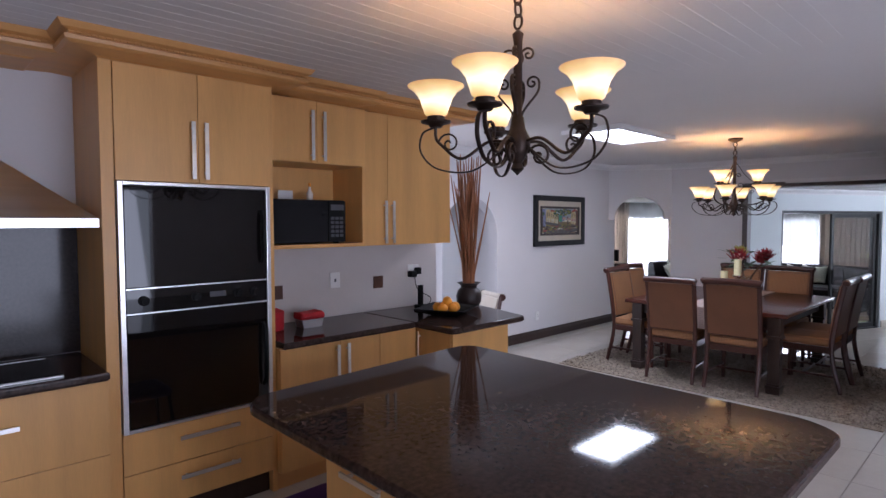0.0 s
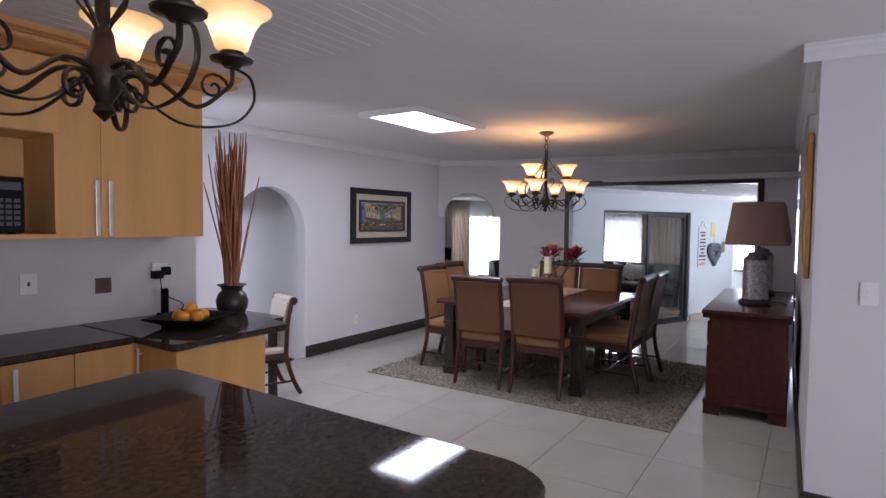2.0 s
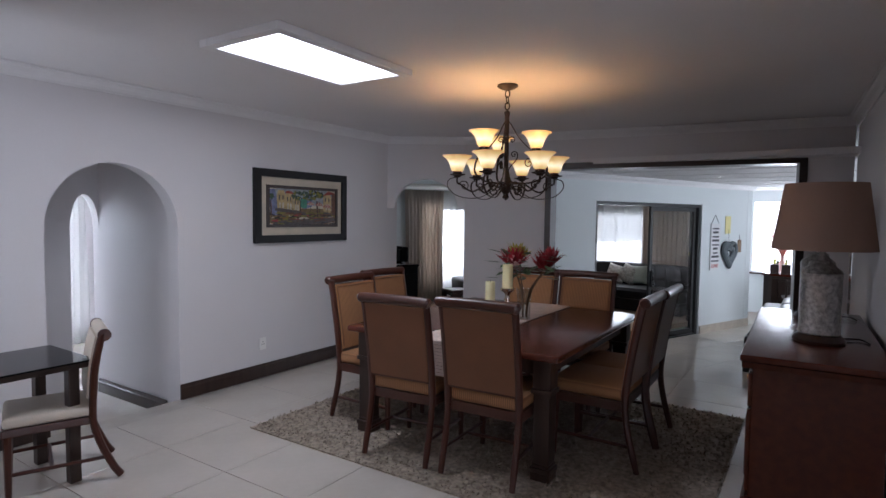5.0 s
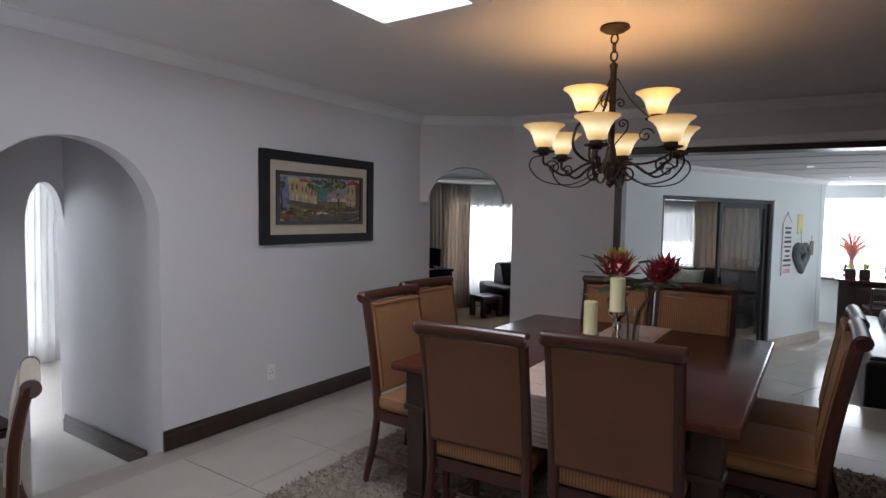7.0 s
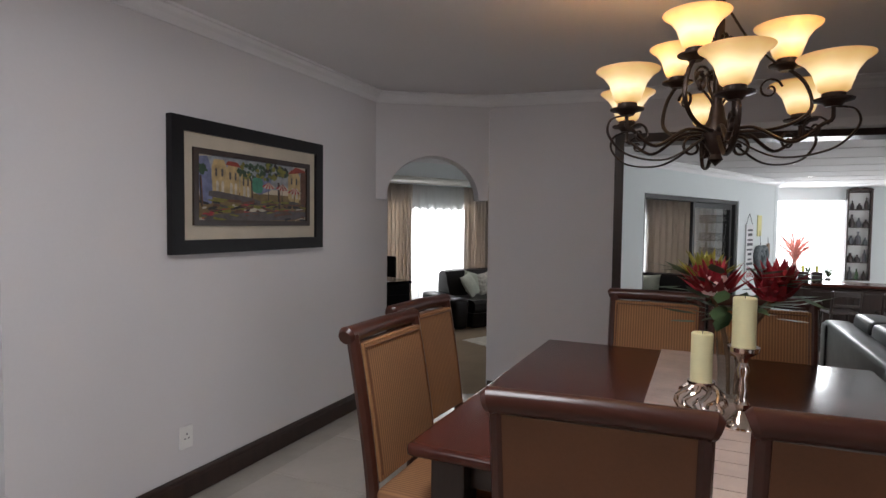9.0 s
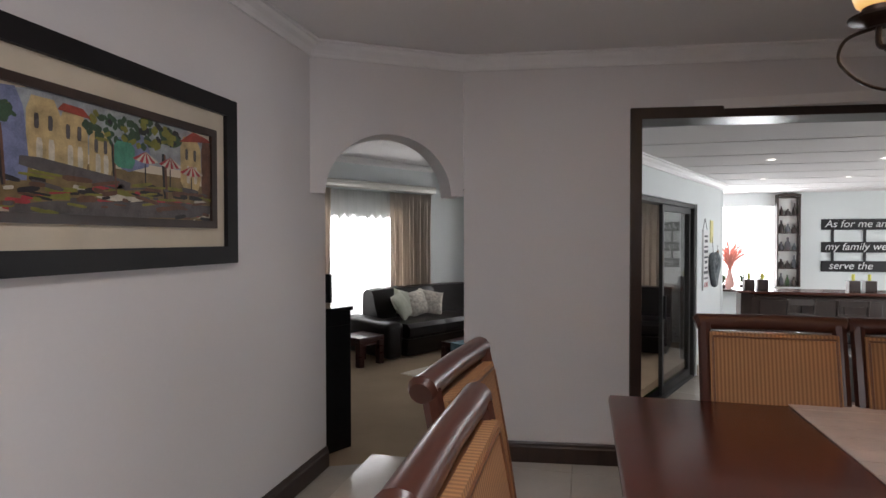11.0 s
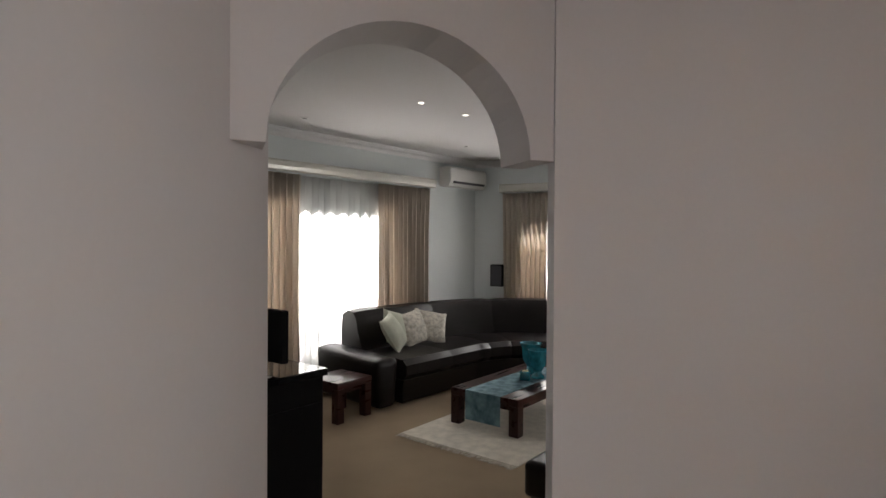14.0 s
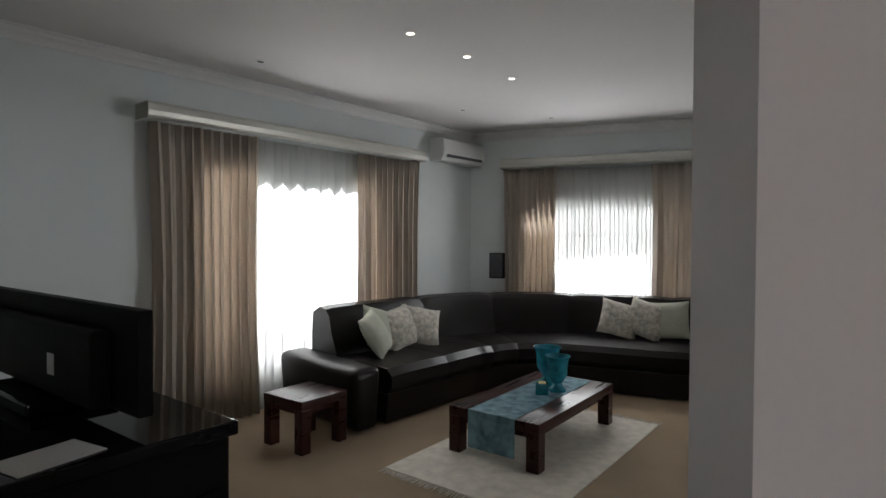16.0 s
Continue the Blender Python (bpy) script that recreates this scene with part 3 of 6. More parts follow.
backdrop((3.6, -3.9), (-1.2, -3.9), -0.1, 2.8, M_PATIO)


# ---- dining room ----
def dining_chair():
    t = thing("dining_chair", pose(0, 0, 0), "mahogany dining chair with ribbed tan fabric and scrolled back", "chair", "chairs round the dining table")
    W = 0.238
    part("seat", box(-W, -0.20, 0.43, W, 0.27, 0.51, 0.03, 3), M_FABRIC, t, "padded ribbed tan seat", True)
    bm = bmesh.new()
    for x0, y0, x1, y1 in ((-W, 0.235, W, 0.265), (-W, -0.20, W, -0.17), (-W, -0.17, -W + 0.03, 0.235), (W - 0.03, -0.17, W, 0.235)):
        box(x0, y0, 0.37, x1, y1, 0.43, 0.004, bm=bm)
    part("seat_frame", bm, M_CHAIRWOOD, t)

    def back_y(z):
        return -0.205 - 0.10 * max(0, (z - 0.45)) ** 1.3 / 0.55 - (0.09 * ((0.42 - z) / 0.42) ** 1.6 if z < 0.42 else 0)
    for sx in (-1, 1):
        pts = [(sx * (W - 0.012), back_y(z), z) for z in [0.03 + 1.0 * i / 14 for i in range(15)]]
        pts[0] = (pts[0][0], pts[0][1], 0.012)
        bm = tube(pts, [0.017] + [0.021] * 5 + [0.024] * 9, 8)
        part("back_leg", bm, M_CHAIRWOOD, t, "", True)
        part("front_leg", tube([(sx * (W - 0.03), 0.23, 0.40), (sx * (W - 0.03), 0.235, 0.25), (sx * (W - 0.028), 0.24, 0.012)], [0.026, 0.022, 0.017], 8), M_CHAIRWOOD, t, "", True)
        part("side_stretcher", tube([(sx * (W - 0.02), back_y(0.16), 0.16), (sx * (W - 0.03), 0.23, 0.16)], 0.011, 6), M_CHAIRWOOD, t)
    part("cross_stretcher", tube([(-W + 0.03, 0.02, 0.16), (W - 0.03, 0.02, 0.16)], 0.011, 6), M_CHAIRWOOD, t)
    # padded back: fabric in front, leather behind
    for nm, mt, o0, o1, lb in (("backrest", M_FABRIC, 0.004, 0.030, "ribbed tan fabric back"), ("back_panel", M_LEATHER_TAN, -0.022, 0.003, "smooth tan leather back panel")):
        bm = bmesh.new()
        rows = []
        for i in range(11):
            z = 0.53 + 0.47 * i / 10
            rows.append([bm.verts.new((x, back_y(z) + o, z)) for x, o in ((-W + 0.024, o0), (W - 0.024, o0), (W - 0.024, o1), (-W + 0.024, o1))])
        for a, b in zip(rows, rows[1:]):
            for k in range(4):
                bm.faces.new((a[k], a[(k + 1) % 4], b[(k + 1) % 4], b[k]))
        bm.faces.new(rows[0][::-1])
        bm.faces.new(rows[-1])
        bmesh.ops.recalc_face_normals(bm, faces=bm.faces)
        part(nm, bm, mt, t, lb)
    for sx in (-1, 1):
        part("piping", tube([(sx * (W - 0.034), back_y(z) + 0.031, z) for z in [0.55 + 0.043 * i for i in range(11)]], 0.004, 5), M_LEATHER_TAN, t)
    part("piping", tube([(-W + 0.034, back_y(0.985) + 0.031, 0.985), (W - 0.034, back_y(0.985) + 0.031, 0.985)], 0.004, 5), M_LEATHER_TAN, t)
    yb = back_y(1.03)
    part("top_rail", tube([(-W - 0.018, yb - 0.012, 1.025), (-W - 0.005, yb - 0.012, 1.03), (-W + 0.01, yb - 0.012, 1.032), (0, yb - 0.014, 1.036), (W - 0.01, yb - 0.012, 1.032), (W + 0.005, yb - 0.012, 1.03), (W + 0.018, yb - 0.012, 1.025)],
                          [0.026, 0.034, 0.031, 0.030, 0.031, 0.034, 0.026], 12), M_CHAIRWOOD, t, "rounded scroll top rail", True)
    part("lower_rail", box(-W + 0.02, back_y(0.53) - 0.015, 0.515, W - 0.02, back_y(0.53) + 0.015, 0.545, 0.005), M_CHAIRWOOD, t)
    return t


chair = dining_chair()
TALL = Matrix.Scale(1.02, 4)
chair.matrix_basis = pose(5.98, 2.44, 0.012, 0, 0, -85) @ TALL
for x, y, a in ((6.02, 1.85, -87), (6.30, 3.03, 180), (6.82, 3.14, 176), (6.62, 1.37, 0), (7.09, 1.36, 1), (7.52, 1.90, 90), (7.52, 2.43, 90)):
    copy_thing(chair, pose(x, y, 0.012, 0, 0, a) @ TALL)

t = thing("dining_table", (6.83, 2.225, 0.012), "large square polished mahogany dining table on thick legs", "table")
part("tabletop", box(-0.915, -0.81, 0.74, 0.915, 0.81, 0.783, 0.016, 3), M_MAHOG, t, "polished red-brown tabletop", True)
for x0, y0, x1, y1 in ((-0.80, -0.70, 0.80, -0.67), (-0.80, 0.67, 0.80, 0.70), (-0.81, -0.67, -0.78, 0.67), (0.78, -0.67, 0.81, 0.67)):
    part("apron", box(x0, y0, 0.63, x1, y1, 0.739, 0.004), M_DARKWOOD, t)
for sx in (-1, 1):
    for sy in (-1, 1):
        bm = bmesh.new()
        c = (sx * 0.80, sy * 0.69)
        for z0, z1, r in ((0.0, 0.05, 0.060), (0.05, 0.08, 0.066), (0.08, 0.10, 0.055), (0.10, 0.53, 0.052), (0.53, 0.56, 0.066), (0.56, 0.739, 0.058)):
            box(c[0] - r, c[1] - r, z0, c[0] + r, c[1] + r, z1, 0.006, bm=bm)
        part("leg", bm, M_DARKWOOD, t)

bm = bmesh.new()
for i in range(40):
    x0, x1 = 5.85 + i * 0.0495, 5.85 + (i + 1) * 0.0495
    box(x0, 2.03, 0.796, x1 - 0.002, 2.39, 0.7995 + 0.001 * (i % 2), bm=bm)
for i in range(10):
    box(5.842, 2.03, 0.799 - 0.022 * (i + 1), 5.848, 2.39, 0.799 - 0.022 * i - 0.003, bm=bm)
rn = part("table_runner", bm, M_RUNNER)
tagged(rn, "ribbed beige woven runner laid across the table", "table runner")

# rug: pile as small blades over a backing
bm = box(5.56, 0.63, 0.0005, 7.92, 3.66, 0.010)
rng = random.Random(4)
verts, faces = [], []
for i in range(16000):
    x, y = rng.uniform(5.55, 7.93), rng.uniform(0.62, 3.67)
    a, h = rng.uniform(0, 6.28), rng.uniform(0.012, 0.030)
    dx, dy = 0.009 * math.cos(a), 0.009 * math.sin(a)
    lx, ly = rng.uniform(-0.016, 0.016), rng.uniform(-0.016, 0.016)
    k = len(verts)
    verts += [(x - dx, y - dy, 0.008), (x + dx, y + dy, 0.008), (x + lx, y + ly, h)]
    faces.append((k, k + 1, k + 2))
rug = part("rug", bm, M_RUG)
tagged(rug, "shaggy taupe wool rug under the dining table", "rug")
me = bpy.data.meshes.new("pile")
me.from_pydata(verts, [], faces)
me.materials.append(M_RUG)
pile = new("pile", me)
pile.parent = rug
pile["kind"] = "stuff"


def spiral(c, r0, turns, start, plane, n=26, shrink=0.12, sgn=1):
    """A scroll that winds inwards in a vertical plane; plane: (cos, sin) of its heading."""
    out = []
    for i in range(n + 1):
        f = i / n
        r = r0 * (1 - f) + r0 * shrink * f
        a = start + sgn * f * turns * 2 * math.pi
        u, v = r * math.cos(a), r * math.sin(a)
        out.append((c[0] + plane[0] * u, c[1] + plane[1] * u, c[2] + v))
    return out


def chandelier(x, y, top, drop, rings, label):
    """A wrought-iron chandelier. rings: (count, radius, cup height above the hub, turn)."""
    t = thing("chandelier", (x, y, 0), label, "chandelier", "chandeliers")
    hub = drop
    part("canopy", lathe([(0.0, top), (0.075, top), (0.078, top - 0.012), (0.055, top - 0.028), (0.02, top - 0.04), (0.0, top - 0.042)], 24), M_IRON, t, "", True)
    stem_top = top - 0.20
    for i in range(3):
        zc = top - 0.065 - i * 0.045
        pts = [(0.018 * math.cos(a) * (i % 2), 0.018 * math.cos(a) * (1 - i % 2), zc + 0.026 * math.sin(a)) for a in [k * math.pi / 8 for k in range(17)]]
        part("chain_link", tube(pts, 0.005, 6), M_IRON, t)
    part("stem", lathe([(0.0, stem_top + 0.02), (0.022, stem_top), (0.017, stem_top - 0.03), (0.017, hub + 0.16), (0.024, hub + 0.14), (0.030, hub + 0.10), (0.046, hub + 0.07), (0.050, hub + 0.03), (0.036, hub), (0.018, hub - 0.03), (0.026, hub - 0.05), (0.0, hub - 0.075)], 18), M_IRON, t, "", True)
    for k in range(4):
        a = k * math.pi / 2 + 0.4
        p = (math.cos(a), math.sin(a))
        pts = [(p[0] * r, p[1] * r, z) for r, z in ((0.014, hub + 0.10), (0.020, hub + 0.16), (0.075, hub + 0.23), (0.082, hub + 0.262))]
        part("stem_scroll", tube(bezier(pts, 6) + spiral((p[0] * 0.056, p[1] * 0.056, hub + 0.268), 0.027, 1.3, 0.0, p, 18), 0.007, 6, flat=0.6), M_IRON, t, "", True)
        part("crown_scroll", tube(spiral((p[0] * 0.040, p[1] * 0.040, hub + 0.375), 0.028, 1.35, math.pi, p, 18, sgn=-1), 0.007, 6, flat=0.6), M_IRON, t, "", True)
        part("hub_scroll", tube(spiral((p[0] * 0.085, p[1] * 0.085, hub - 0.005), 0.046, 1.4, math.pi * 0.9, p, 22, sgn=-1), 0.0085, 6, flat=0.6), M_IRON, t, "", True)
    for count, radius, lift, turn in rings:
        for k in range(count):
            a = radians(turn) + 2 * math.pi * k / count
            p = (math.cos(a), math.sin(a))
            cup = hub + lift
            upper = lift > 0.2
            pts = [(p[0] * r, p[1] * r, z) for r, z in ((0.03, hub + 0.05), (radius * 0.9, hub + 0.06), (radius * 1.36, hub + 0.12), (radius * 1.28, cup - 0.06), (radius, cup))] if upper else [(p[0] * r, p[1] * r, z) for r, z in ((0.03, hub + 0.05), (radius * 0.35, hub + 0.055), (radius * 0.68, hub - 0.02 + lift * 0.10), (radius * 0.93, hub + 0.015 + lift * 0.25), (radius * 1.0, cup - 0.05), (radius, cup))]
            arm = part("arm", tube(bezier(pts, 7), 0.0085, 8, flat=0.75), M_IRON, t, "", True)
            sw = bezier([(p[0] * r, p[1] * r, z) for r, z in ((0.012, top - 0.30), (0.025, hub + 0.50), (radius * 0.45, hub + 0.38), (radius * 0.95, cup - 0.005))], 6) if upper else bezier([(p[0] * r, p[1] * r, z) for r, z in ((0.05, hub + 0.03), (radius * 0.55, hub - 0.055), (radius * 0.98, hub - 0.045), (radius * 1.19, hub + 0.02), (radius * 1.17, hub + lift * 0.72), (radius * 1.02, cup - 0.012))], 6)
            part("scroll", tube(sw, 0.008, 6, flat=0.45), M_IRON, arm, "", True)
            part("curl", tube(spiral((p[0] * (radius - 0.052), p[1] * (radius - 0.052), cup - 0.075), 0.042, 1.4, 0.2, p, 20), 0.0075, 6, flat=0.5), M_IRON, arm, "", True)
            part("cup", lathe([(0.0, -0.012), (0.022, -0.012), (0.032, 0.0), (0.058, 0.006), (0.060, 0.012), (0.034, 0.014), (0.034, 0.030), (0.030, 0.034), (0.0, 0.034)], 16, at=(p[0] * radius, p[1] * radius, cup)), M_IRON, arm, "", True)
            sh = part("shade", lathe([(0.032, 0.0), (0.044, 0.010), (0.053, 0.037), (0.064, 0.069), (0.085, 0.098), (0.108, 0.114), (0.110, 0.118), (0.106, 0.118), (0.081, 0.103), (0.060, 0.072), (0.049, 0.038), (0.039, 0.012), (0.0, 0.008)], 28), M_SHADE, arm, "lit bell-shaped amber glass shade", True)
            part("bulb", lathe([(0, 0), (0.012, 0.004), (0.027, 0.032), (0.027, 0.045), (0.015, 0.064), (0, 0.070)], 12), M_BULB, sh, "glowing warm bulb", True).location = (0, 0, 0.018)
            sh.location = (p[0] * radius, p[1] * radius, cup + 0.030)
    return t


chandelier(1.745, 1.24, CEIL, 1.915, [(5, 0.315, 0.127, 54.8)], "wrought-iron chandelier with five lit amber glass shades")
chandelier(6.70, 2.165, CEIL, 1.79, [(6, 0.365, 0.105, 6.7), (3, 0.225, 0.275, 40.7)], "two-tier wrought-iron chandelier with nine lit amber shades")

# framed street painting
t = thing("framed_painting", (7.02, 4.69, 1.672), "dark framed painting of a street with houses and parasols", "painting")
W, H = 0.625, 0.360
bm = bmesh.new()
for q in (0, 1):
    s = (-1, 1)[q]
    prism([(-W, s * H), (W, s * H), (W - 0.075, s * (H - 0.075)), (-W + 0.075, s * (H - 0.075))], -0.045, -0.004, "y", bm)
    prism([(s * W, -H), (s * W, H), (s * (W - 0.075), H - 0.075), (s * (W - 0.075), -H + 0.075)], -0.045, -0.004, "y", bm)
part("frame", bm, M_SIGNBLACK, t, "wide black frame")
part("mount", box(-0.56, -0.026, -0.29, 0.56, -0.010, 0.29), M_LINEN, t, "cream linen mount")
bm = bmesh.new()
for x0, z0, x1, z1 in ((-0.485, 0.178, 0.485, 0.208), (-0.485, -0.208, 0.485, -0.178), (-0.485, -0.178, -0.452, 0.178), (0.452, -0.178, 0.485, 0.178)):
    box(x0, -0.040, z0, x1, -0.0262, z1, bm=bm)
part("inner_frame", bm, M_DARKWOOD, t)
CANVAS = {"ground": (0.17, 0.115, 0.05), "sky": (0.26, 0.28, 0.30), "cream": (0.42, 0.31, 0.15), "blue": (0.15, 0.17, 0.29), "leaf": (0.028, 0.06, 0.03), "roof": (0.25, 0.04, 0.025),
          "dark": (0.015, 0.013, 0.016), "grass": (0.17, 0.16, 0.025), "pale": (0.46, 0.42, 0.34), "red": (0.33, 0.03, 0.04), "path": (0.08, 0.07, 0.07), "umber": (0.11, 0.05, 0.03), "teal": (0.05, 0.22, 0.15)}
dabs = {k: [] for k in CANVAS}
rng = random.Random(11)


def dab(key, x, z, w, h, lean=0.0):
    dabs[key].append((x, z, w, h, lean))


dab("sky", 0, 0.10, 0.455, 0.085)
dab("ground", 0, -0.10, 0.455, 0.085)
dab("path", 0.02, -0.155, 0.43, 0.03, 0.05)
dab("path", -0.18, -0.05, 0.2, 0.02, -0.1)
dab("pale", -0.02, -0.115, 0.10, 0.012, -0.06)
# row of houses, the gabled one with the red roof nearest
for x, z, w, h in ((-0.30, 0.05, 0.055, 0.11), (-0.20, 0.04, 0.05, 0.10), (-0.10, 0.02, 0.045, 0.08), (0.335, 0.045, 0.060, 0.105)):
    dab("cream", x, z, w, h)
    for k in range(2):
        dab("path", x - w * 0.45 + k * w * 0.8, z + h * 0.35, 0.007, 0.022)
        dab("dark", x - w * 0.50 + k * w * 0.8, z + h * 0.35, 0.004, 0.021)
        dab("pale", x - w * 0.3 + k * w * 0.7, z - h * 0.4, 0.010, 0.035)
dab("umber", 0.425, 0.035, 0.030, 0.12)
dab("blue", -0.40, 0.04, 0.045, 0.13, 0.1)
dab("blue", 0.04, 0.05, 0.075, 0.06, 0.3)
dab("teal", -0.005, 0.035, 0.045, 0.045)
for k in range(3):
    dab("leaf", -0.005, 0.055 - k * 0.017, 0.030, 0.003)
roofs = [((0.265, 0.125), (0.45, 0.150), (0.43, 0.162), (0.345, 0.176), (0.30, 0.150)), ((-0.26, 0.135), (-0.14, 0.128), (-0.17, 0.155), (-0.24, 0.158))]
for cx, cz, r in ((-0.06, 0.12, 0.10), (0.10, 0.13, 0.11), (0.22, 0.13, 0.05), (-0.43, 0.10, 0.03)):
    for k in range(30):
        a, q = rng.uniform(0, 6.28), r * rng.random() ** 0.5
        dab(rng.choice(("leaf", "leaf", "dark", "grass")), cx + q * math.cos(a), min(0.168, cz + 0.55 * q * math.sin(a)), rng.uniform(0.008, 0.026), rng.uniform(0.006, 0.014), rng.uniform(-1, 1))
for cx, w in ((-0.05, 0.006), (0.185, 0.010), (-0.43, 0.007)):
    dab("dark", cx, -0.02, w, 0.085, 0.06)
    dab("umber", cx + w * 0.6, -0.02, w * 0.6, 0.083, 0.06)
# striped parasols: fans of alternate red and pale wedges
wedges = {"red": [], "pale": []}
for cx, cz, w in ((0.09, 0.030, 0.062), (0.215, 0.026, 0.062), (0.335, 0.008, 0.070)):
    for k in range(8):
        x0, x1 = -1 + k / 4, -1 + (k + 1) / 4
        f = lambda q: cz - 0.012 * (1 - q * q)
        wedges["red" if k % 2 == 0 else "pale"].append(((cx, cz + 0.030), (cx + x0 * w, f(x0)), (cx + x1 * w, f(x1))))
    dab("dark", cx, cz - 0.055, 0.003, 0.042)
for cx in (0.12, 0.27, 0.36):
    dab("umber", cx, -0.075, 0.045, 0.006)
    dab("dark", cx, -0.088, 0.040, 0.010)
for k in range(150):
    dab(rng.choice(("grass", "ground", "dark", "path", "umber", "pale", "grass", "red")), rng.uniform(-0.43, 0.43), rng.uniform(-0.175, -0.06), rng.uniform(0.012, 0.06), rng.uniform(0.003, 0.008), rng.uniform(-0.2, 0.2))
for n, key in enumerate(CANVAS):
    bm = bmesh.new()
    for i, (x, z, w, h, lean) in enumerate(dabs[key]):
        ca, sa = math.cos(lean), math.sin(lean)
        y = -0.0275 - 0.0003 * n - 0.00002 * i
        q = [(max(-0.455, min(0.455, x + a * w * ca - b * h * sa)), y, max(-0.185, min(0.185, z + a * w * sa + b * h * ca))) for a, b in ((-1, -0.7), (-0.6, -1), (0.7, -1), (1, -0.5), (1, 0.6), (0.6, 1), (-0.7, 1), (-1, 0.6))]
        bm.faces.new([bm.verts.new(v) for v in q])
    for m_, poly in enumerate(roofs if key == "roof" else wedges.get(key, ())):
        bm.faces.new([bm.verts.new((x, -0.0325 - 0.00002 * m_, z)) for x, z in poly])
    part("paint_" + key, bm, material("oil_paint_" + key, CANVAS[key], 0.55, vary=0.35, scale=25, fine=180, bump=0.4), t)["kind"] = "stuff"

# wall socket
t = thing("wall_socket", (6.50, 4.69, 0.33), "white double wall socket", "socket")
part("plate", box(-0.04, -0.012, -0.06, 0.04, -0.001, 0.06, 0.003), M_WHITE, t)
for dx, dz in ((0, 0.018), (-0.012, -0.006), (0.012, -0.006)):
    part("pin_hole", box(dx - 0.004, -0.0135, dz - 0.004, dx + 0.004, -0.0125, dz + 0.004), M_INK, t)

# flowers, candles on the runner
t = thing("flower_vase", (6.88, 2.08, 0.801), "clear glass vase of red proteas and green leaves", "flowers")
vs = part("vase", lathe([(0.0, 0.0), (0.048, 0.0), (0.052, 0.01), (0.050, 0.12), (0.062, 0.24), (0.060, 0.242), (0.047, 0.12), (0.046, 0.014), (0.0, 0.012)], 20), M_GLASS, t, "clear glass vase", True)
vs.visible_shadow = False
rng = random.Random(3)
heads = [(-0.05, 0.07, 0.41, 0), (0.05, -0.14, 0.39, 1), (0.08, 0.10, 0.46, 2), (0.11, -0.16, 0.43, 1)]
for hx, hy, hz, kind in heads:
    part("stem", tube(bezier([(hx * 0.1, hy * 0.1, 0.02), (hx * 0.3, hy * 0.25, 0.22), (hx, hy, hz)], 6), 0.006, 6), M_STEM, t)
    bm, core = bmesh.new(), bmesh.new()
    size = 0.155 if kind == 0 else 0.135
    for ring, (count, openness, lng) in enumerate(((13, 1.05, 1.0), (11, 0.75, 1.0), (9, 0.45, 0.9))):
        for k in range(count):
            a = 2 * math.pi * (k + 0.5 * ring) / count + rng.uniform(-0.1, 0.1)
            e = openness + rng.uniform(-0.12, 0.12)
            d = Vector((math.cos(a) * math.sin(e), math.sin(a) * math.sin(e), math.cos(e)))
            s = Vector((-math.sin(a), math.cos(a), 0))
            b0 = Vector((hx, hy, hz))
            L = size * lng * rng.uniform(0.85, 1.15)
            q = [b0, b0 + d * L * 0.5 + s * 0.023, b0 + d * L + Vector((0, 0, 0.02)), b0 + d * L * 0.5 - s * 0.023]
            bm.faces.new([bm.verts.new(v) for v in q])
    part("bract", bm, M_LIME if kind == 2 else M_PROTEA, t, "pointed red protea petals" if kind != 2 else "yellow-green petals")
    part("heart", lathe([(0.0, 0.0), (0.045, 0.01), (0.058, 0.045), (0.04, 0.085), (0.0, 0.10)], 12, core, (hx, hy, hz + 0.004)), M_PROTEA_PALE if kind == 0 else M_PROTEA, t, "", True)
bm = bmesh.new()
for k in range(60):
    a, r, z = rng.uniform(0, 6.28), rng.uniform(0.04, 0.23), rng.uniform(0.32, 0.52)
    c = Vector((r * math.cos(a), r * math.sin(a), z))
    d = Vector((math.cos(a), math.sin(a), rng.uniform(-0.4, 0.5))).normalized()
    s = d.cross(Vector((0, 0, 1))).normalized()
    L = rng.uniform(0.11, 0.17)
    q = [c, c + d * L * 0.25 + s * 0.024, c + d * L * 0.6 + s * 0.028, c + d * L, c + d * L * 0.6 - s * 0.028, c + d * L * 0.25 - s * 0.024]
    bm.faces.new([bm.verts.new(v) for v in q])
part("leaves", bm, M_LEAF, t, "dark green pointed leaves")

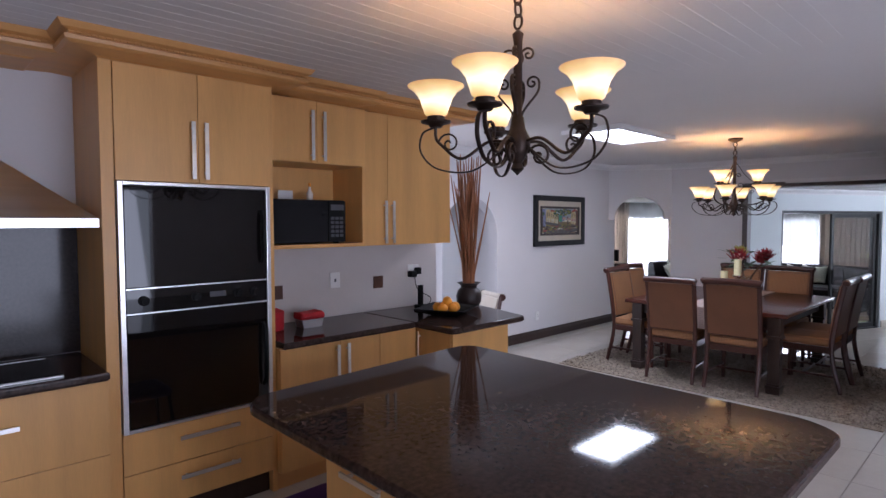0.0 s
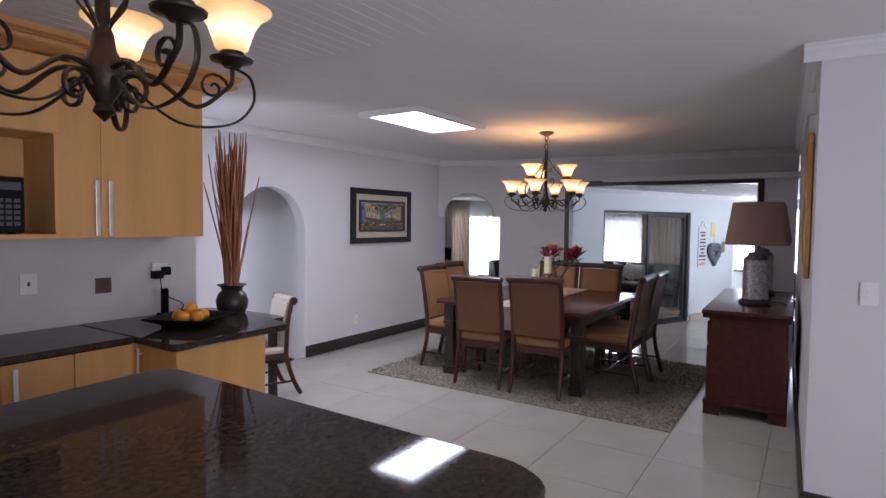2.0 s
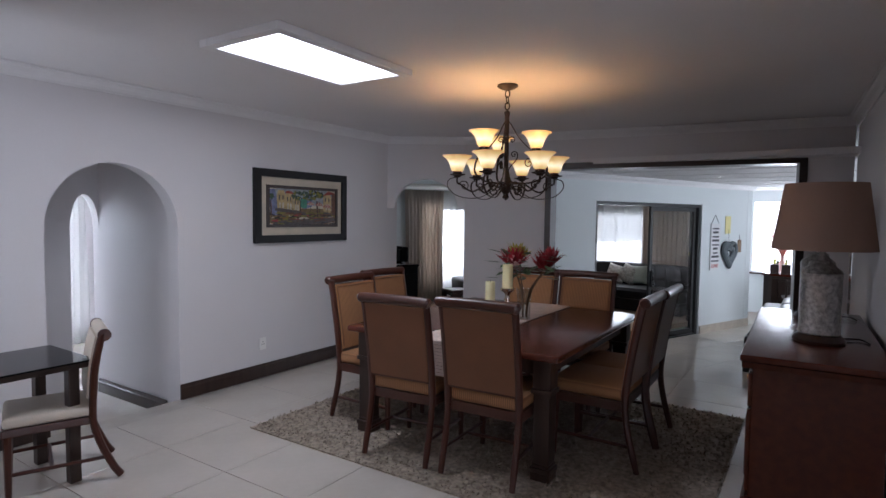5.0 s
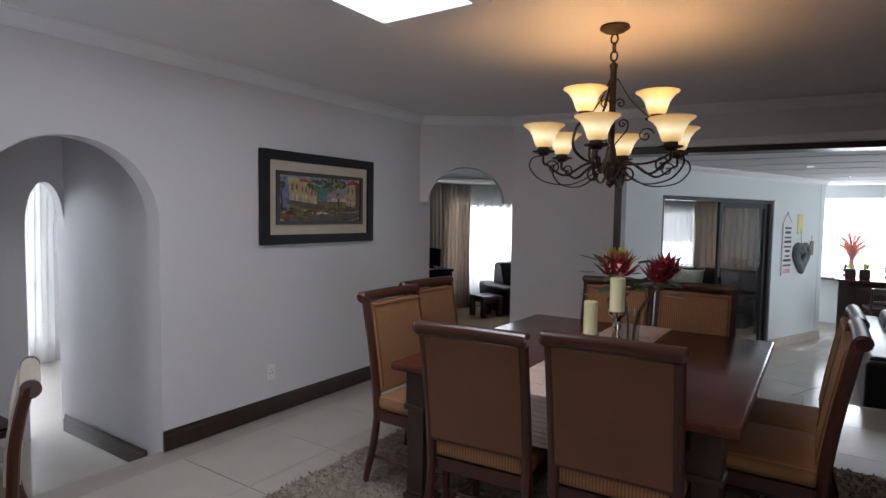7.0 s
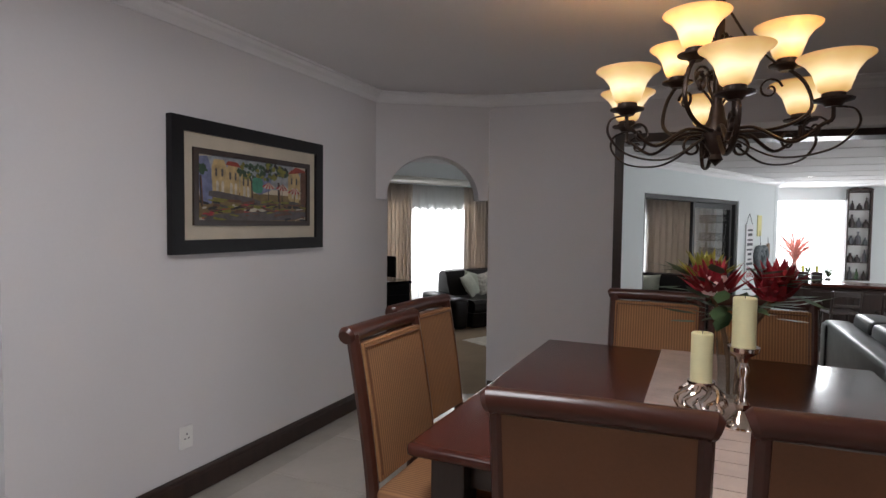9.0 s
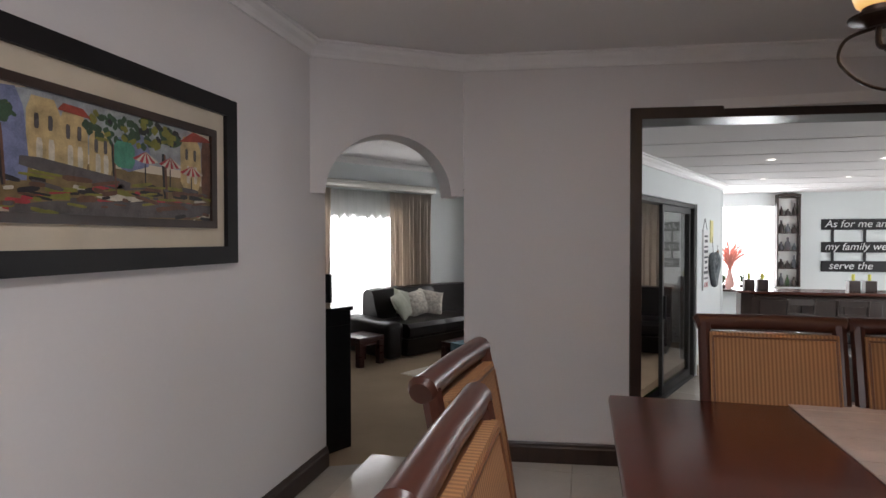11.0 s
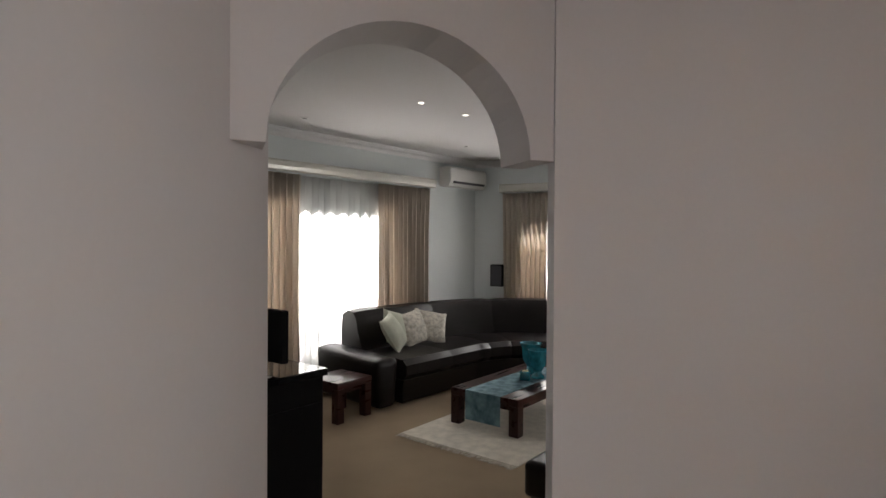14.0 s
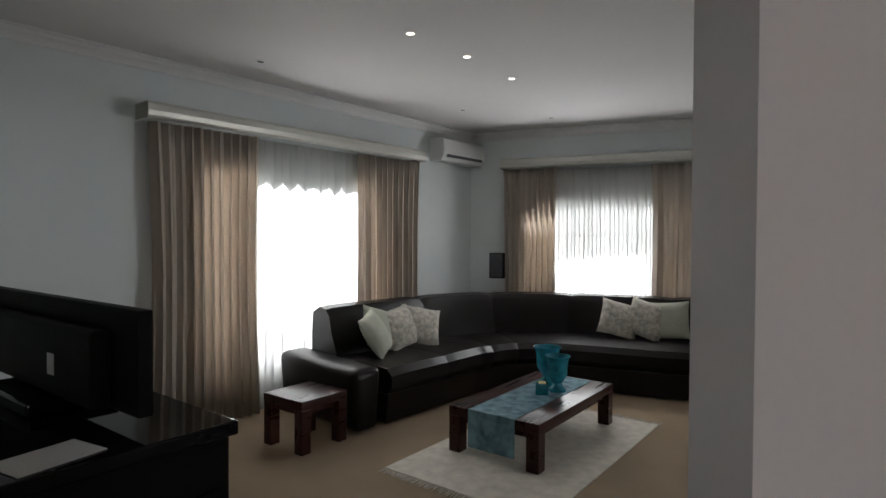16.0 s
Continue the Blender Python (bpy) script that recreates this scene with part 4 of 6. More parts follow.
for x, y, h0, hc, r, lab in ((6.55, 2.06, 0.280, 0.17, 0.038, "tall turned silver candlestick with a thick ivory candle"), (6.53, 2.19, 0.15, 0.17, 0.036, "round openwork silver candle holder with an ivory candle")):
    t = thing("candlestick", (x, y, 0.801), lab, "candlestick", "candlesticks on the table")
    if h0 > 0.2:
        part("holder", lathe([(r_, z_ * h0 / 0.225) for r_, z_ in ((0.0, 0), (0.055, 0), (0.052, 0.012), (0.030, 0.030), (0.016, 0.045), (0.026, 0.065), (0.016, 0.085), (0.024, 0.11), (0.015, 0.135), (0.024, 0.16), (0.014, 0.18), (0.022, 0.195), (0.050, 0.212), (0.052, 0.225), (0.0, 0.225))], 20), M_CHROME, t, "", True)
    else:
        bm = lathe([(0.0, 0), (0.045, 0.0), (0.040, 0.012), (0.036, 0.016), (0.0, 0.016)], 20)
        for k in range(9):
            a = 2 * math.pi * k / 9
            tube([((0.035 + 0.048 * math.sin(math.pi * i / 8)) * math.cos(a + 0.35 * math.sin(i)), (0.035 + 0.048 * math.sin(math.pi * i / 8)) * math.sin(a + 0.35 * math.sin(i)), 0.012 + 0.128 * i / 8) for i in range(9)], 0.007, 6, bm)
        lathe([(0.0, 0.138), (0.044, 0.138), (0.046, 0.146), (0.046, 0.150), (0.0, 0.150)], 20, bm)
        part("holder", bm, M_CHROME, t, "", True)
    part("candle", lathe([(0, h0), (r, h0), (r, h0 + hc - 0.004), (r - 0.004, h0 + hc), (r - 0.014, h0 + hc - 0.003), (0, h0 + hc - 0.006)], 20), M_CANDLE, t, "thick ivory wax candle", True)
    part("wick", tube([(0, 0, h0 + hc - 0.008), (0.001, 0, h0 + hc + 0.008)], 0.0015, 5), M_INK, t)

# sideboard along the south wall
t = thing("sideboard", pose(6.20, -0.150, 0, 0, 0, 1.3), "polished mahogany sideboard with moulded top and bracket feet", "sideboard")
part("body", box(0.05, 0.04, 0.10, 1.90, 0.61, 0.82, 0.005), M_MAHOG, t)
part("top", box(0.0, 0.01, 0.855, 1.95, 0.67, 0.89, 0.010, 3), M_MAHOG, t, "", True)
part("top_moulding", prism([(0.02, 0.82), (1.93, 0.82), (1.95, 0.854), (0.0, 0.854)], 0.02, 0.66, "y"), M_MAHOG, t)
part("plinth", box(0.02, 0.03, 0.085, 1.93, 0.645, 0.125, 0.01), M_MAHOG, t)
for x in (0.02, 1.77):
    for y in (0.03, 0.51):
        part("foot", prism([(x, 0.0), (x + 0.13, 0.0), (x + 0.16, 0.085), (x, 0.085)], y, y + 0.13, "y"), M_MAHOG, t)
for i in range(3):
    x = 0.08 + i * 0.605
    dr = part("drawer", box(x, 0.611, 0.60, x + 0.58, 0.632, 0.78, 0.006), M_MAHOG, t)
    part("knob", lathe([(0, 0), (0.016, 0.004), (0.018, 0.014), (0.008, 0.022), (0, 0.022)], 12), M_GOLD, dr).matrix_basis = pose(x + 0.29, 0.632, 0.69, -90)
    dr = part("door", box(x, 0.611, 0.14, x + 0.58, 0.632, 0.585, 0.006), M_MAHOG, t)
    part("panel", box(x + 0.07, 0.633, 0.20, x + 0.51, 0.640, 0.53, 0.004), M_MAHOG, dr)
    part("knob", lathe([(0, 0), (0.014, 0.004), (0.016, 0.012), (0.008, 0.02), (0, 0.02)], 12), M_GOLD, dr).matrix_basis = pose(x + 0.53, 0.633, 0.40, -90)


def table_lamp(x, y):
    t = thing("table_lamp", (x, y, 0.891), "embossed silver urn lamp with a taupe fabric shade", "lamp", "lamps on the sideboard")
    part("foot", lathe([(0, 0), (0.130, 0), (0.135, 0.015), (0.120, 0.035), (0.105, 0.045), (0, 0.045)], 28), M_DARKWOOD, t, "dark turned wooden foot", True)
    part("urn", lathe([(0, 0.045), (0.100, 0.046), (0.108, 0.055), (0.104, 0.075), (0.105, 0.38), (0.108, 0.40), (0.095, 0.42), (0.070, 0.44), (0.060, 0.47), (0.0, 0.475)], 32), M_SILVER, t, "embossed silver urn", True)
    part("neck", lathe([(0, 0.47), (0.022, 0.47), (0.016, 0.50), (0.018, 0.54), (0, 0.54)], 16), M_SILVER, t, "", True)
    sh = part("shade", lathe([(0.262, 0.535), (0.205, 0.915), (0.202, 0.915), (0.259, 0.535), (0.262, 0.535)], 40), M_LAMPSHADE, t, "tapered taupe fabric shade", True)
    part("harp", tube([(0, 0, 0.53), (0, 0, 0.90)], 0.004, 6), M_GOLD, t)
    part("spider", tube([(-0.203, 0, 0.90), (0.203, 0, 0.90)], 0.003, 6), M_GOLD, t)
    part("bulb", lathe([(0, 0.54), (0.015, 0.56), (0.03, 0.61), (0.02, 0.645), (0, 0.65)], 12), M_WHITE, t, "", True)
    part("cord", tube(bezier([(0.08, -0.09, 0.012), (0.14, -0.20, 0.010), (0.05, -0.245, 0.004)], 6), 0.004, 6), M_BLACK, t)


table_lamp(6.83, 0.175)
table_lamp(7.75, 0.19)

# gilt-framed picture and alarm sensor on the south wall
t = thing("picture_frame", pose(5.10, -0.232, 1.72, 0, 0, 1.95), "tall gilt picture frame on the wall", "picture")
bm = bmesh.new()
for x0, z0, x1, z1 in ((0, -0.44, 0.62, -0.38), (0, 0.38, 0.62, 0.44), (0, -0.38, 0.06, 0.38), (0.56, -0.38, 0.62, 0.38)):
    box(x0, 0.001, z0, x1, 0.030, z1, 0.006, bm=bm)
part("frame", bm, M_GOLD, t)
part("print", box(0.061, 0.002, -0.379, 0.559, 0.012, 0.379), M_LINEN, t, "pale print")
t = thing("alarm_sensor", pose(4.84, -0.240, 2.29, 0, 0, 1.95), "small white plastic alarm sensor", "sensor")
part("body", box(0, 0.001, -0.06, 0.06, 0.045, 0.06, 0.01), M_WHITE, t)
t = thing("light_switch", (4.699, -0.50, 1.25), "white light switch on the wall", "switch")
part("plate", box(-0.010, -0.04, -0.06, -0.001, 0.04, 0.06, 0.002), M_WHITE, t)
part("rocker", box(-0.014, -0.012, -0.02, -0.0105, 0.012, 0.02, 0.001), M_WHITE, t)


# ---- kitchen ----
KX, KY, KZ = 0.035, 0.0, 0.112


def kit(x=0, y=0, z=0):
    """Where a kitchen fitting stands: the units sit on a plinth that lifts them off the floor."""
    return (x + KX, y + KY, z + KZ)


def lifted(ob):
    ob.location = kit()
    return ob


def bar_handle(parent, x, y, z, length, upright=True):
    """A flat steel bar handle in front of a face that looks to -y."""
    if upright:
        bm = box(x - 0.011, y - 0.034, z, x + 0.011, y - 0.026, z + length, 0.002)
        for q in (0.03, length - 0.04):
            box(x - 0.005, y - 0.027, z + q, x + 0.005, y - 0.0005, z + q + 0.01, bm=bm)
    else:
        bm = box(x, y - 0.034, z - 0.011, x + length, y - 0.026, z + 0.011, 0.002)
        for q in (0.03, length - 0.04):
            box(x + q, y - 0.027, z - 0.005, x + q + 0.01, y - 0.0005, z + 0.005, bm=bm)
    part("handle", bm, M_STEEL, parent, "brushed steel bar handle")


def crown(x0, x1, front, label):
    t = thing("cabinet_cornice", kit(), label, "cornice", "beech cornices over the cabinets")
    prof = ((0.004, 2.356), (0.012, 2.362), (0.145, 2.372), (0.165, 2.382), (0.168, 2.400), (0.150, 2.408), (0.150, 2.420), (0.178, 2.430), (0.192, 2.450), (0.205, 2.474), (0.245, 2.482), (0.262, 2.4875))
    bm = bmesh.new()
    rings = [[bm.verts.new(v) for v in ((x0 - o, 3.615, z), (x0 - o, front - o, z), (x1 + o, front - o, z), (x1 + o, 3.615, z))] for o, z in prof]
    for a, b in zip(rings, rings[1:]):
        for k in range(4):
            bm.faces.new((a[k], a[(k + 1) % 4], b[(k + 1) % 4], b[k]))
    bm.faces.new(rings[0][::-1])
    bm.faces.new(rings[-1])
    bmesh.ops.recalc_face_normals(bm, faces=bm.faces)
    part("moulding", bm, M_BEECH_DK, t)
    bm = bmesh.new()
    x = x0 - 0.15
    while x < x1 + 0.13:
        box(x, front - 0.162, 2.409, x + 0.022, front - 0.151, 2.419, 0.002, 1, bm=bm)
        x += 0.03
    part("rope_strip", bm, M_BEECH_DK, t, "carved rope strip")


WY = 3.618
t = thing("oven_tower", kit(), "tall beech oven cabinet with two upper doors and drawers", "cabinet")
part("side_panel", box(0.725, 3.06, -KZ, 0.785, WY, 2.355, 0.002), M_BEECH, t)
part("side_panel", box(1.610, 3.06, -KZ, 1.640, WY, 2.355, 0.002), M_BEECH, t)
part("carcass", box(0.786, 3.075, 0.02, 1.609, WY, 0.46), M_BEECH, t)
part("carcass", box(0.786, 3.075, 1.765, 1.609, WY, 2.355), M_BEECH, t)
part("plinth", box(0.786, 3.11, -KZ, 1.609, 3.13, 0.02), M_DARKWOOD, t)
for x0, x1, hx in ((0.788, 1.1975, 1.165), (1.2005, 1.608, 1.235)):
    d = part("door", box(x0, 3.052, 1.765, x1, 3.074, 2.353, 0.002), M_BEECH, t)
    bar_handle(d, hx, 3.052, 1.785, 0.31)
for z0, z1 in ((0.245, 0.458), (0.030, 0.241)):
    d = part("drawer", box(0.788, 3.052, z0, 1.608, 3.074, z1, 0.002), M_BEECH, t)
    bar_handle(d, 1.06, 3.052, z1 - 0.075, 0.33, False)
t = thing("built_in_oven", kit(), "steel-framed double oven with black glass doors", "oven")
bm = bmesh.new()
for x0, z0, x1, z1 in ((0.790, 0.464, 0.815, 1.76), (1.582, 0.464, 1.606, 1.76), (0.815, 0.464, 1.582, 0.480), (0.815, 1.742, 1.582, 1.76)):
    box(x0, 3.035, z0, x1, 3.10, z1, 0.002, bm=bm)
part("frame", bm, M_STEEL, t, "brushed steel surround")
part("body", box(0.817, 3.06, 0.482, 1.580, 3.58, 1.740), M_BLACK, t)
for z0, z1 in ((1.215, 1.738), (0.484, 1.075)):
    d = part("oven_door", box(0.818, 3.040, z0, 1.579, 3.059, z1, 0.003), M_OVENGLASS, t, "glossy black glass door")
    bm = tube([(1.545, 3.030, z0 + 0.10), (1.548, 3.008, z0 + 0.14), (1.548, 3.004, (z0 + z1) / 2), (1.548, 3.008, z1 - 0.16), (1.545, 3.030, z1 - 0.12)], 0.010, 8)
    part("handle", bm, M_BLACK, d, "curved black handle", True)
p = part("control_panel", box(0.818, 3.042, 1.085, 1.579, 3.059, 1.205, 0.002), M_OVENGLASS, t)
for x in (0.90, 1.165, 1.40, 1.50):
    part("knob", lathe([(0, 0), (0.026, 0.0), (0.026, 0.010), (0.019, 0.012), (0.017, 0.028), (0, 0.030)], 18), M_BLACK, p, "", True).matrix_basis = pose(x, 3.042, 1.145, 90)
part("display", box(1.24, 3.039, 1.135, 1.33, 3.0415, 1.165), M_INK, p)
part("trim_strip", box(0.818, 3.036, 1.206, 1.579, 3.045, 1.213), M_STEEL, p)
part("trim_strip", box(0.818, 3.036, 1.077, 1.579, 3.045, 1.084), M_STEEL, p)

t = thing("wall_cabinet", kit(), "beech wall cabinet with open microwave shelf", "cabinet", "beech wall cabinets")
part("carcass", box(1.642, 3.235, 1.945, 2.435, WY, 2.355), M_BEECH, t)
part("shelf_board", box(1.642, 3.22, 1.376, 2.435, WY, 1.402, 0.002), M_BEECH, t)
part("side_panel", box(2.412, 3.22, 1.403, 2.435, WY, 1.944, 0.002), M_BEECH, t)
part("back_panel", box(1.642, 3.600, 1.403, 2.411, WY, 1.944), M_BEECH, t)
for x0, x1, hx in ((1.644, 2.037, 1.995), (2.040, 2.434, 2.085)):
    d = part("door", box(x0, 3.212, 1.947, x1, 3.234, 2.353, 0.002), M_BEECH, t)
    bar_handle(d, hx, 3.212, 1.96, 0.33)
t = thing("wall_cabinet", kit(), "two-door beech wall cabinet with steel handles", "cabinet", "beech wall cabinets")
part("carcass", box(2.437, 3.275, 1.376, 3.33, WY, 2.355), M_BEECH, t)
for x0, x1, hx in ((2.438, 2.668, 2.635), (2.671, 3.329, 2.708)):
    d = part("door", box(x0, 3.252, 1.376, x1, 3.274, 2.353, 0.002), M_BEECH, t)
    bar_handle(d, hx, 3.252, 1.39, 0.32)
crown(-2.3, 0.50, 3.32, "moulded beech cornice over the hood")
crown(0.73, 1.63, 3.062, "deep moulded beech cornice over the oven cabinet")
crown(1.85, 2.30, 3.22, "moulded beech cornice over the microwave cabinet")
crown(2.52, 3.33, 3.262, "moulded beech cornice over the wall cabinet")

# cooker corner
t = thing("extractor_hood", kit(), "brushed steel canopy cooker hood", "cooker hood")
bm = bmesh.new()
lo = [bm.verts.new(v) for v in ((-0.24, 3.10, 1.575), (0.715, 3.10, 1.575), (0.715, 3.615, 1.575), (-0.24, 3.615, 1.575))]
hi = [bm.verts.new(v) for v in ((0.02, 3.36, 1.86), (0.36, 3.36, 1.86), (0.36, 3.615, 1.86), (0.02, 3.615, 1.86))]
for i in range(4):
    bm.faces.new((lo[i], lo[(i + 1) % 4], hi[(i + 1) % 4], hi[i]))
bm.faces.new(hi)
bm.faces.new(lo[::-1])
part("canopy", bm, M_STEEL, t)
part("rim", box(-0.25, 3.09, 1.525, 0.722, 3.615, 1.574, 0.003), M_STEEL, t)
part("chimney", box(0.04, 3.38, 1.861, 0.34, 3.615, 2.36, 0.003), M_STEEL, t)
sp = part("splashback", box(-1.6, 3.600, 0.822, 0.722, 3.617, 1.52), M_PLASTER_GREY)
tagged(lifted(sp), "polished black granite splashback behind the hob", "splashback")


def base_unit(x0, x1, front, fronts, label, handle="h"):
    t = thing("base_cabinet", kit(), label, "cabinet", "beech base cabinets")
    part("carcass", box(x0, front + 0.022, 0.0, x1, WY, 0.778), M_BEECH, t)
    part("plinth", box(x0, front + 0.06, -KZ, x1, front + 0.08, 0.0), M_BEECH_DK, t)
    for (fx0, fx1, z0, z1, hx, hz, ln, up) in fronts:
        d = part("door" if up else "drawer", box(fx0 + 0.0015, front, z0, fx1 - 0.0015, front + 0.021, z1, 0.002), M_BEECH, t)
        if ln:
            bar_handle(d, hx, front, hz, ln, up)
    return t


base_unit(-1.60, -0.20, 3.01, [(-1.60, -0.20, 0.40, 0.77, -0.7, 0.60, 0.3, False), (-1.60, -0.20, 0.004, 0.397, -0.7, 0.27, 0.3, False)], "wide beech drawer unit")
base_unit(-0.198, 0.722, 3.01, [(-0.198, 0.722, 0.40, 0.77, 0.02, 0.63, 0.34, False), (-0.198, 0.722, 0.004, 0.397, 0.02, 0.27, 0.34, False)], "beech drawer unit under the hob")
base_unit(1.642, 2.40, 3.01, [(1.642, 2.075, 0.004, 0.77, 2.045, 0.46, 0.29, True), (2.075, 2.40, 0.004, 0.77, 2.125, 0.46, 0.29, True)], "two-door beech base cabinet")
base_unit(2.402, 2.735, 3.01, [(2.402, 2.735, 0.004, 0.77, 0, 0, 0, True)], "plain beech corner cabinet")
t = thing("peninsula_cabinet", kit(), "beech peninsula cabinet with plain end panel", "cabinet", "beech base cabinets")
part("carcass", box(2.762, 2.65, -KZ, 3.31, 3.61, 0.778), M_BEECH, t)
part("end_panel", box(2.74, 2.626, -KZ, 3.334, 2.648, 0.778, 0.002), M_BEECH, t)
part("side_panel", box(3.312, 2.65, -KZ, 3.334, 3.61, 0.778, 0.002), M_BEECH, t)
d = part("door", box(2.74, 2.652, 0.004, 2.760, 3.00, 0.77, 0.002), M_BEECH, t)
bm = box(2.708, 2.955, 0.46, 2.716, 2.971, 0.75, 0.002)
for z in (0.49, 0.71):
    box(2.715, 2.958, z, 2.7395, 2.968, z + 0.01, bm=bm)
part("handle", bm, M_STEEL, d, "brushed steel bar handle")


def slab(pts, z0, z1, r=0.05):
    """A stone slab with rounded plan corners and an eased edge."""
    out, n = [], len(pts)
    for i in range(n):
        p, a, b = Vector(pts[i]), Vector(pts[i - 1]), Vector(pts[(i + 1) % n])
        u, v = (a - p).normalized(), (b - p).normalized()
        rr = r[i] if isinstance(r, (list, tuple)) else r
        for k in range(7):
            q = k / 6
            out.append(p + u * rr * (1 - q) ** 2 + v * rr * q ** 2)
    bm = bmesh.new()
    c = sum((Vector(p) for p in pts), Vector((0, 0))) / n
    rings = []
    for o, z in ((0.012, z0), (0.0, z0 + 0.010), (0.0, z1 - 0.012), (0.004, z1 - 0.004), (0.012, z1)):
        rings.append([bm.verts.new((*(p + (c - p).normalized() * o), z)) for p in out])
    m = len(out)
    for a, b in zip(rings, rings[1:]):
        for k in range(m):
            bm.faces.new((a[k], a[(k + 1) % m], b[(k + 1) % m], b[k]))
    bm.faces.new(rings[0][::-1])
    bm.faces.new(rings[-1])
    bmesh.ops.recalc_face_normals(bm, faces=bm.faces)
    return bm


tagged(lifted(part("worktop", slab([(-1.65, 2.975), (0.722, 2.975), (0.722, 3.598), (-1.65, 3.598)], 0.779, 0.82, 0.004), M_GRANITE)), "polished brown-black granite worktop by the hob", "worktop", "granite worktops")
bm = slab([(1.642, 2.965), (2.69, 2.965), (2.69, 3.617), (1.642, 3.617)], 0.779, 0.82, 0.002)
tagged(lifted(part("worktop", bm, M_GRANITE)), "polished brown-black granite worktop along the wall", "worktop", "granite worktops")
tagged(lifted(part("worktop", slab([(2.692, 2.575), (3.49, 2.575), (3.60, 2.95), (3.68, 3.30), (3.60, 3.617), (2.692, 3.617)], 0.779, 0.82, [0.05, 0.05, 0.05, 0.05, 0.03, 0.002]), M_GRANITE)), "polished granite peninsula worktop with rounded corners", "worktop", "granite worktops")

t = thing("hob", kit(0.10, 3.29, 0.8205), "black glass hob with steel edge strips", "hob")
part("glass_top", box(-0.30, -0.24, 0.0, 0.44, 0.20, 0.006, 0.002), M_BLACKGLASS, t)
part("edge_strip", box(-0.30, -0.262, 0.0, 0.44, -0.241, 0.008, 0.002), M_STEEL, t)
part("edge_strip", box(-0.30, 0.201, 0.0, 0.44, 0.215, 0.008, 0.002), M_STEEL, t)

# tiled wall between worktop and cabinets
tw = setting("wall_tiling", box(1.642, 3.606, 0.821, 3.50, 3.617, 1.375), M_TILEWALL, "smooth cream wall tiling above the worktop")
lifted(tw)
for x, z in ((1.93, 1.045), (2.84, 1.055)):
    part("accent_tile", box(x - 0.05, 3.600, z - 0.05, x + 0.05, 3.6055, z + 0.05, 0.003), M_TILEBROWN, tw, "square dark brown accent tile")
t = thing("wall_socket", kit(2.42, 3.606, 1.10), "white wall socket above the worktop", "socket")
part("plate", box(-0.045, -0.010, -0.06, 0.045, -0.001, 0.06, 0.003), M_WHITE, t)
part("pin_hole", box(-0.008, -0.012, -0.012, 0.008, -0.0105, 0.012), M_INK, t)
t = thing("wall_socket", kit(3.22, 3.606, 1.13), "white wall socket with black adapters plugged in", "socket")
part("plate", box(-0.06, -0.010, -0.05, 0.06, -0.001, 0.05, 0.003), M_WHITE, t)
part("adapter", box(-0.075, -0.07, -0.055, -0.005, -0.011, 0.0, 0.012, 3), M_BLACK, t, "black plug adapter", True)
part("adapter", box(0.0, -0.06, -0.035, 0.055, -0.011, 0.025, 0.012, 3), M_BLACK, t, "black plug adapter", True)
part("cord", tube(bezier([(-0.03, -0.06, -0.05), (-0.02, -0.09, -0.16), (0.10, -0.12, -0.24), (0.03, -0.16, -0.297)], 8), 0.004, 6), M_BLACK, t)
t = thing("cordless_phone", kit(3.15, 3.42, 0.8205), "black cordless telephone standing in its charger", "telephone")
part("charger", box(-0.04, -0.05, 0.0, 0.04, 0.05, 0.035, 0.012, 3), M_BLACK, t, "", True)
part("handset", box(-0.024, -0.008, 0.030, 0.024, 0.020, 0.20, 0.009, 3), M_BLACK, t, "", True)

t = thing("microwave_oven", kit(1.66, 3.24, 1.4025), "black microwave oven on the open shelf", "microwave")
part("body", box(0, 0.012, 0.008, 0.62, 0.33, 0.30, 0.006), M_BLACK, t)
part("door", box(0.004, -0.006, 0.012, 0.475, 0.011, 0.296, 0.004), M_BLACKGLASS, t, "black glass door")
cp = part("control_panel", box(0.479, -0.006, 0.012, 0.616, 0.011, 0.296, 0.004), M_BLACK, t)
for i in range(5):
    for j in range(3):
        part("button", box(0.495 + j * 0.036, -0.009, 0.045 + i * 0.03, 0.522 + j * 0.036, -0.0065, 0.065 + i * 0.03), M_INK, cp)
part("display", box(0.495, -0.009, 0.23, 0.60, -0.0065, 0.27), M_INK, cp)
for x in (0.04, 0.58):
    part("foot", box(x - 0.015, 0.05, 0.0, x + 0.015, 0.08, 0.008), M_BLACK, t)
t = thing("recipe_card", kit(1.86, 3.42, 1.703), "small pale card leaning on the microwave", "card")
part("card", box(0, 0, 0.0, 0.11, 0.004, 0.065, 0.001), M_PAPER, t)
t = thing("spray_bottle", kit(2.12, 3.45, 1.703), "small orange and white bottle", "bottle")
part("bottle", lathe([(0, 0), (0.022, 0), (0.024, 0.05), (0.010, 0.075), (0.009, 0.10), (0, 0.10)], 14), M_WHITE, t, "", True)
part("cap", lathe([(0, 0.10), (0.011, 0.10), (0.009, 0.125), (0, 0.127)], 12), M_ORANGE, t, "", True)

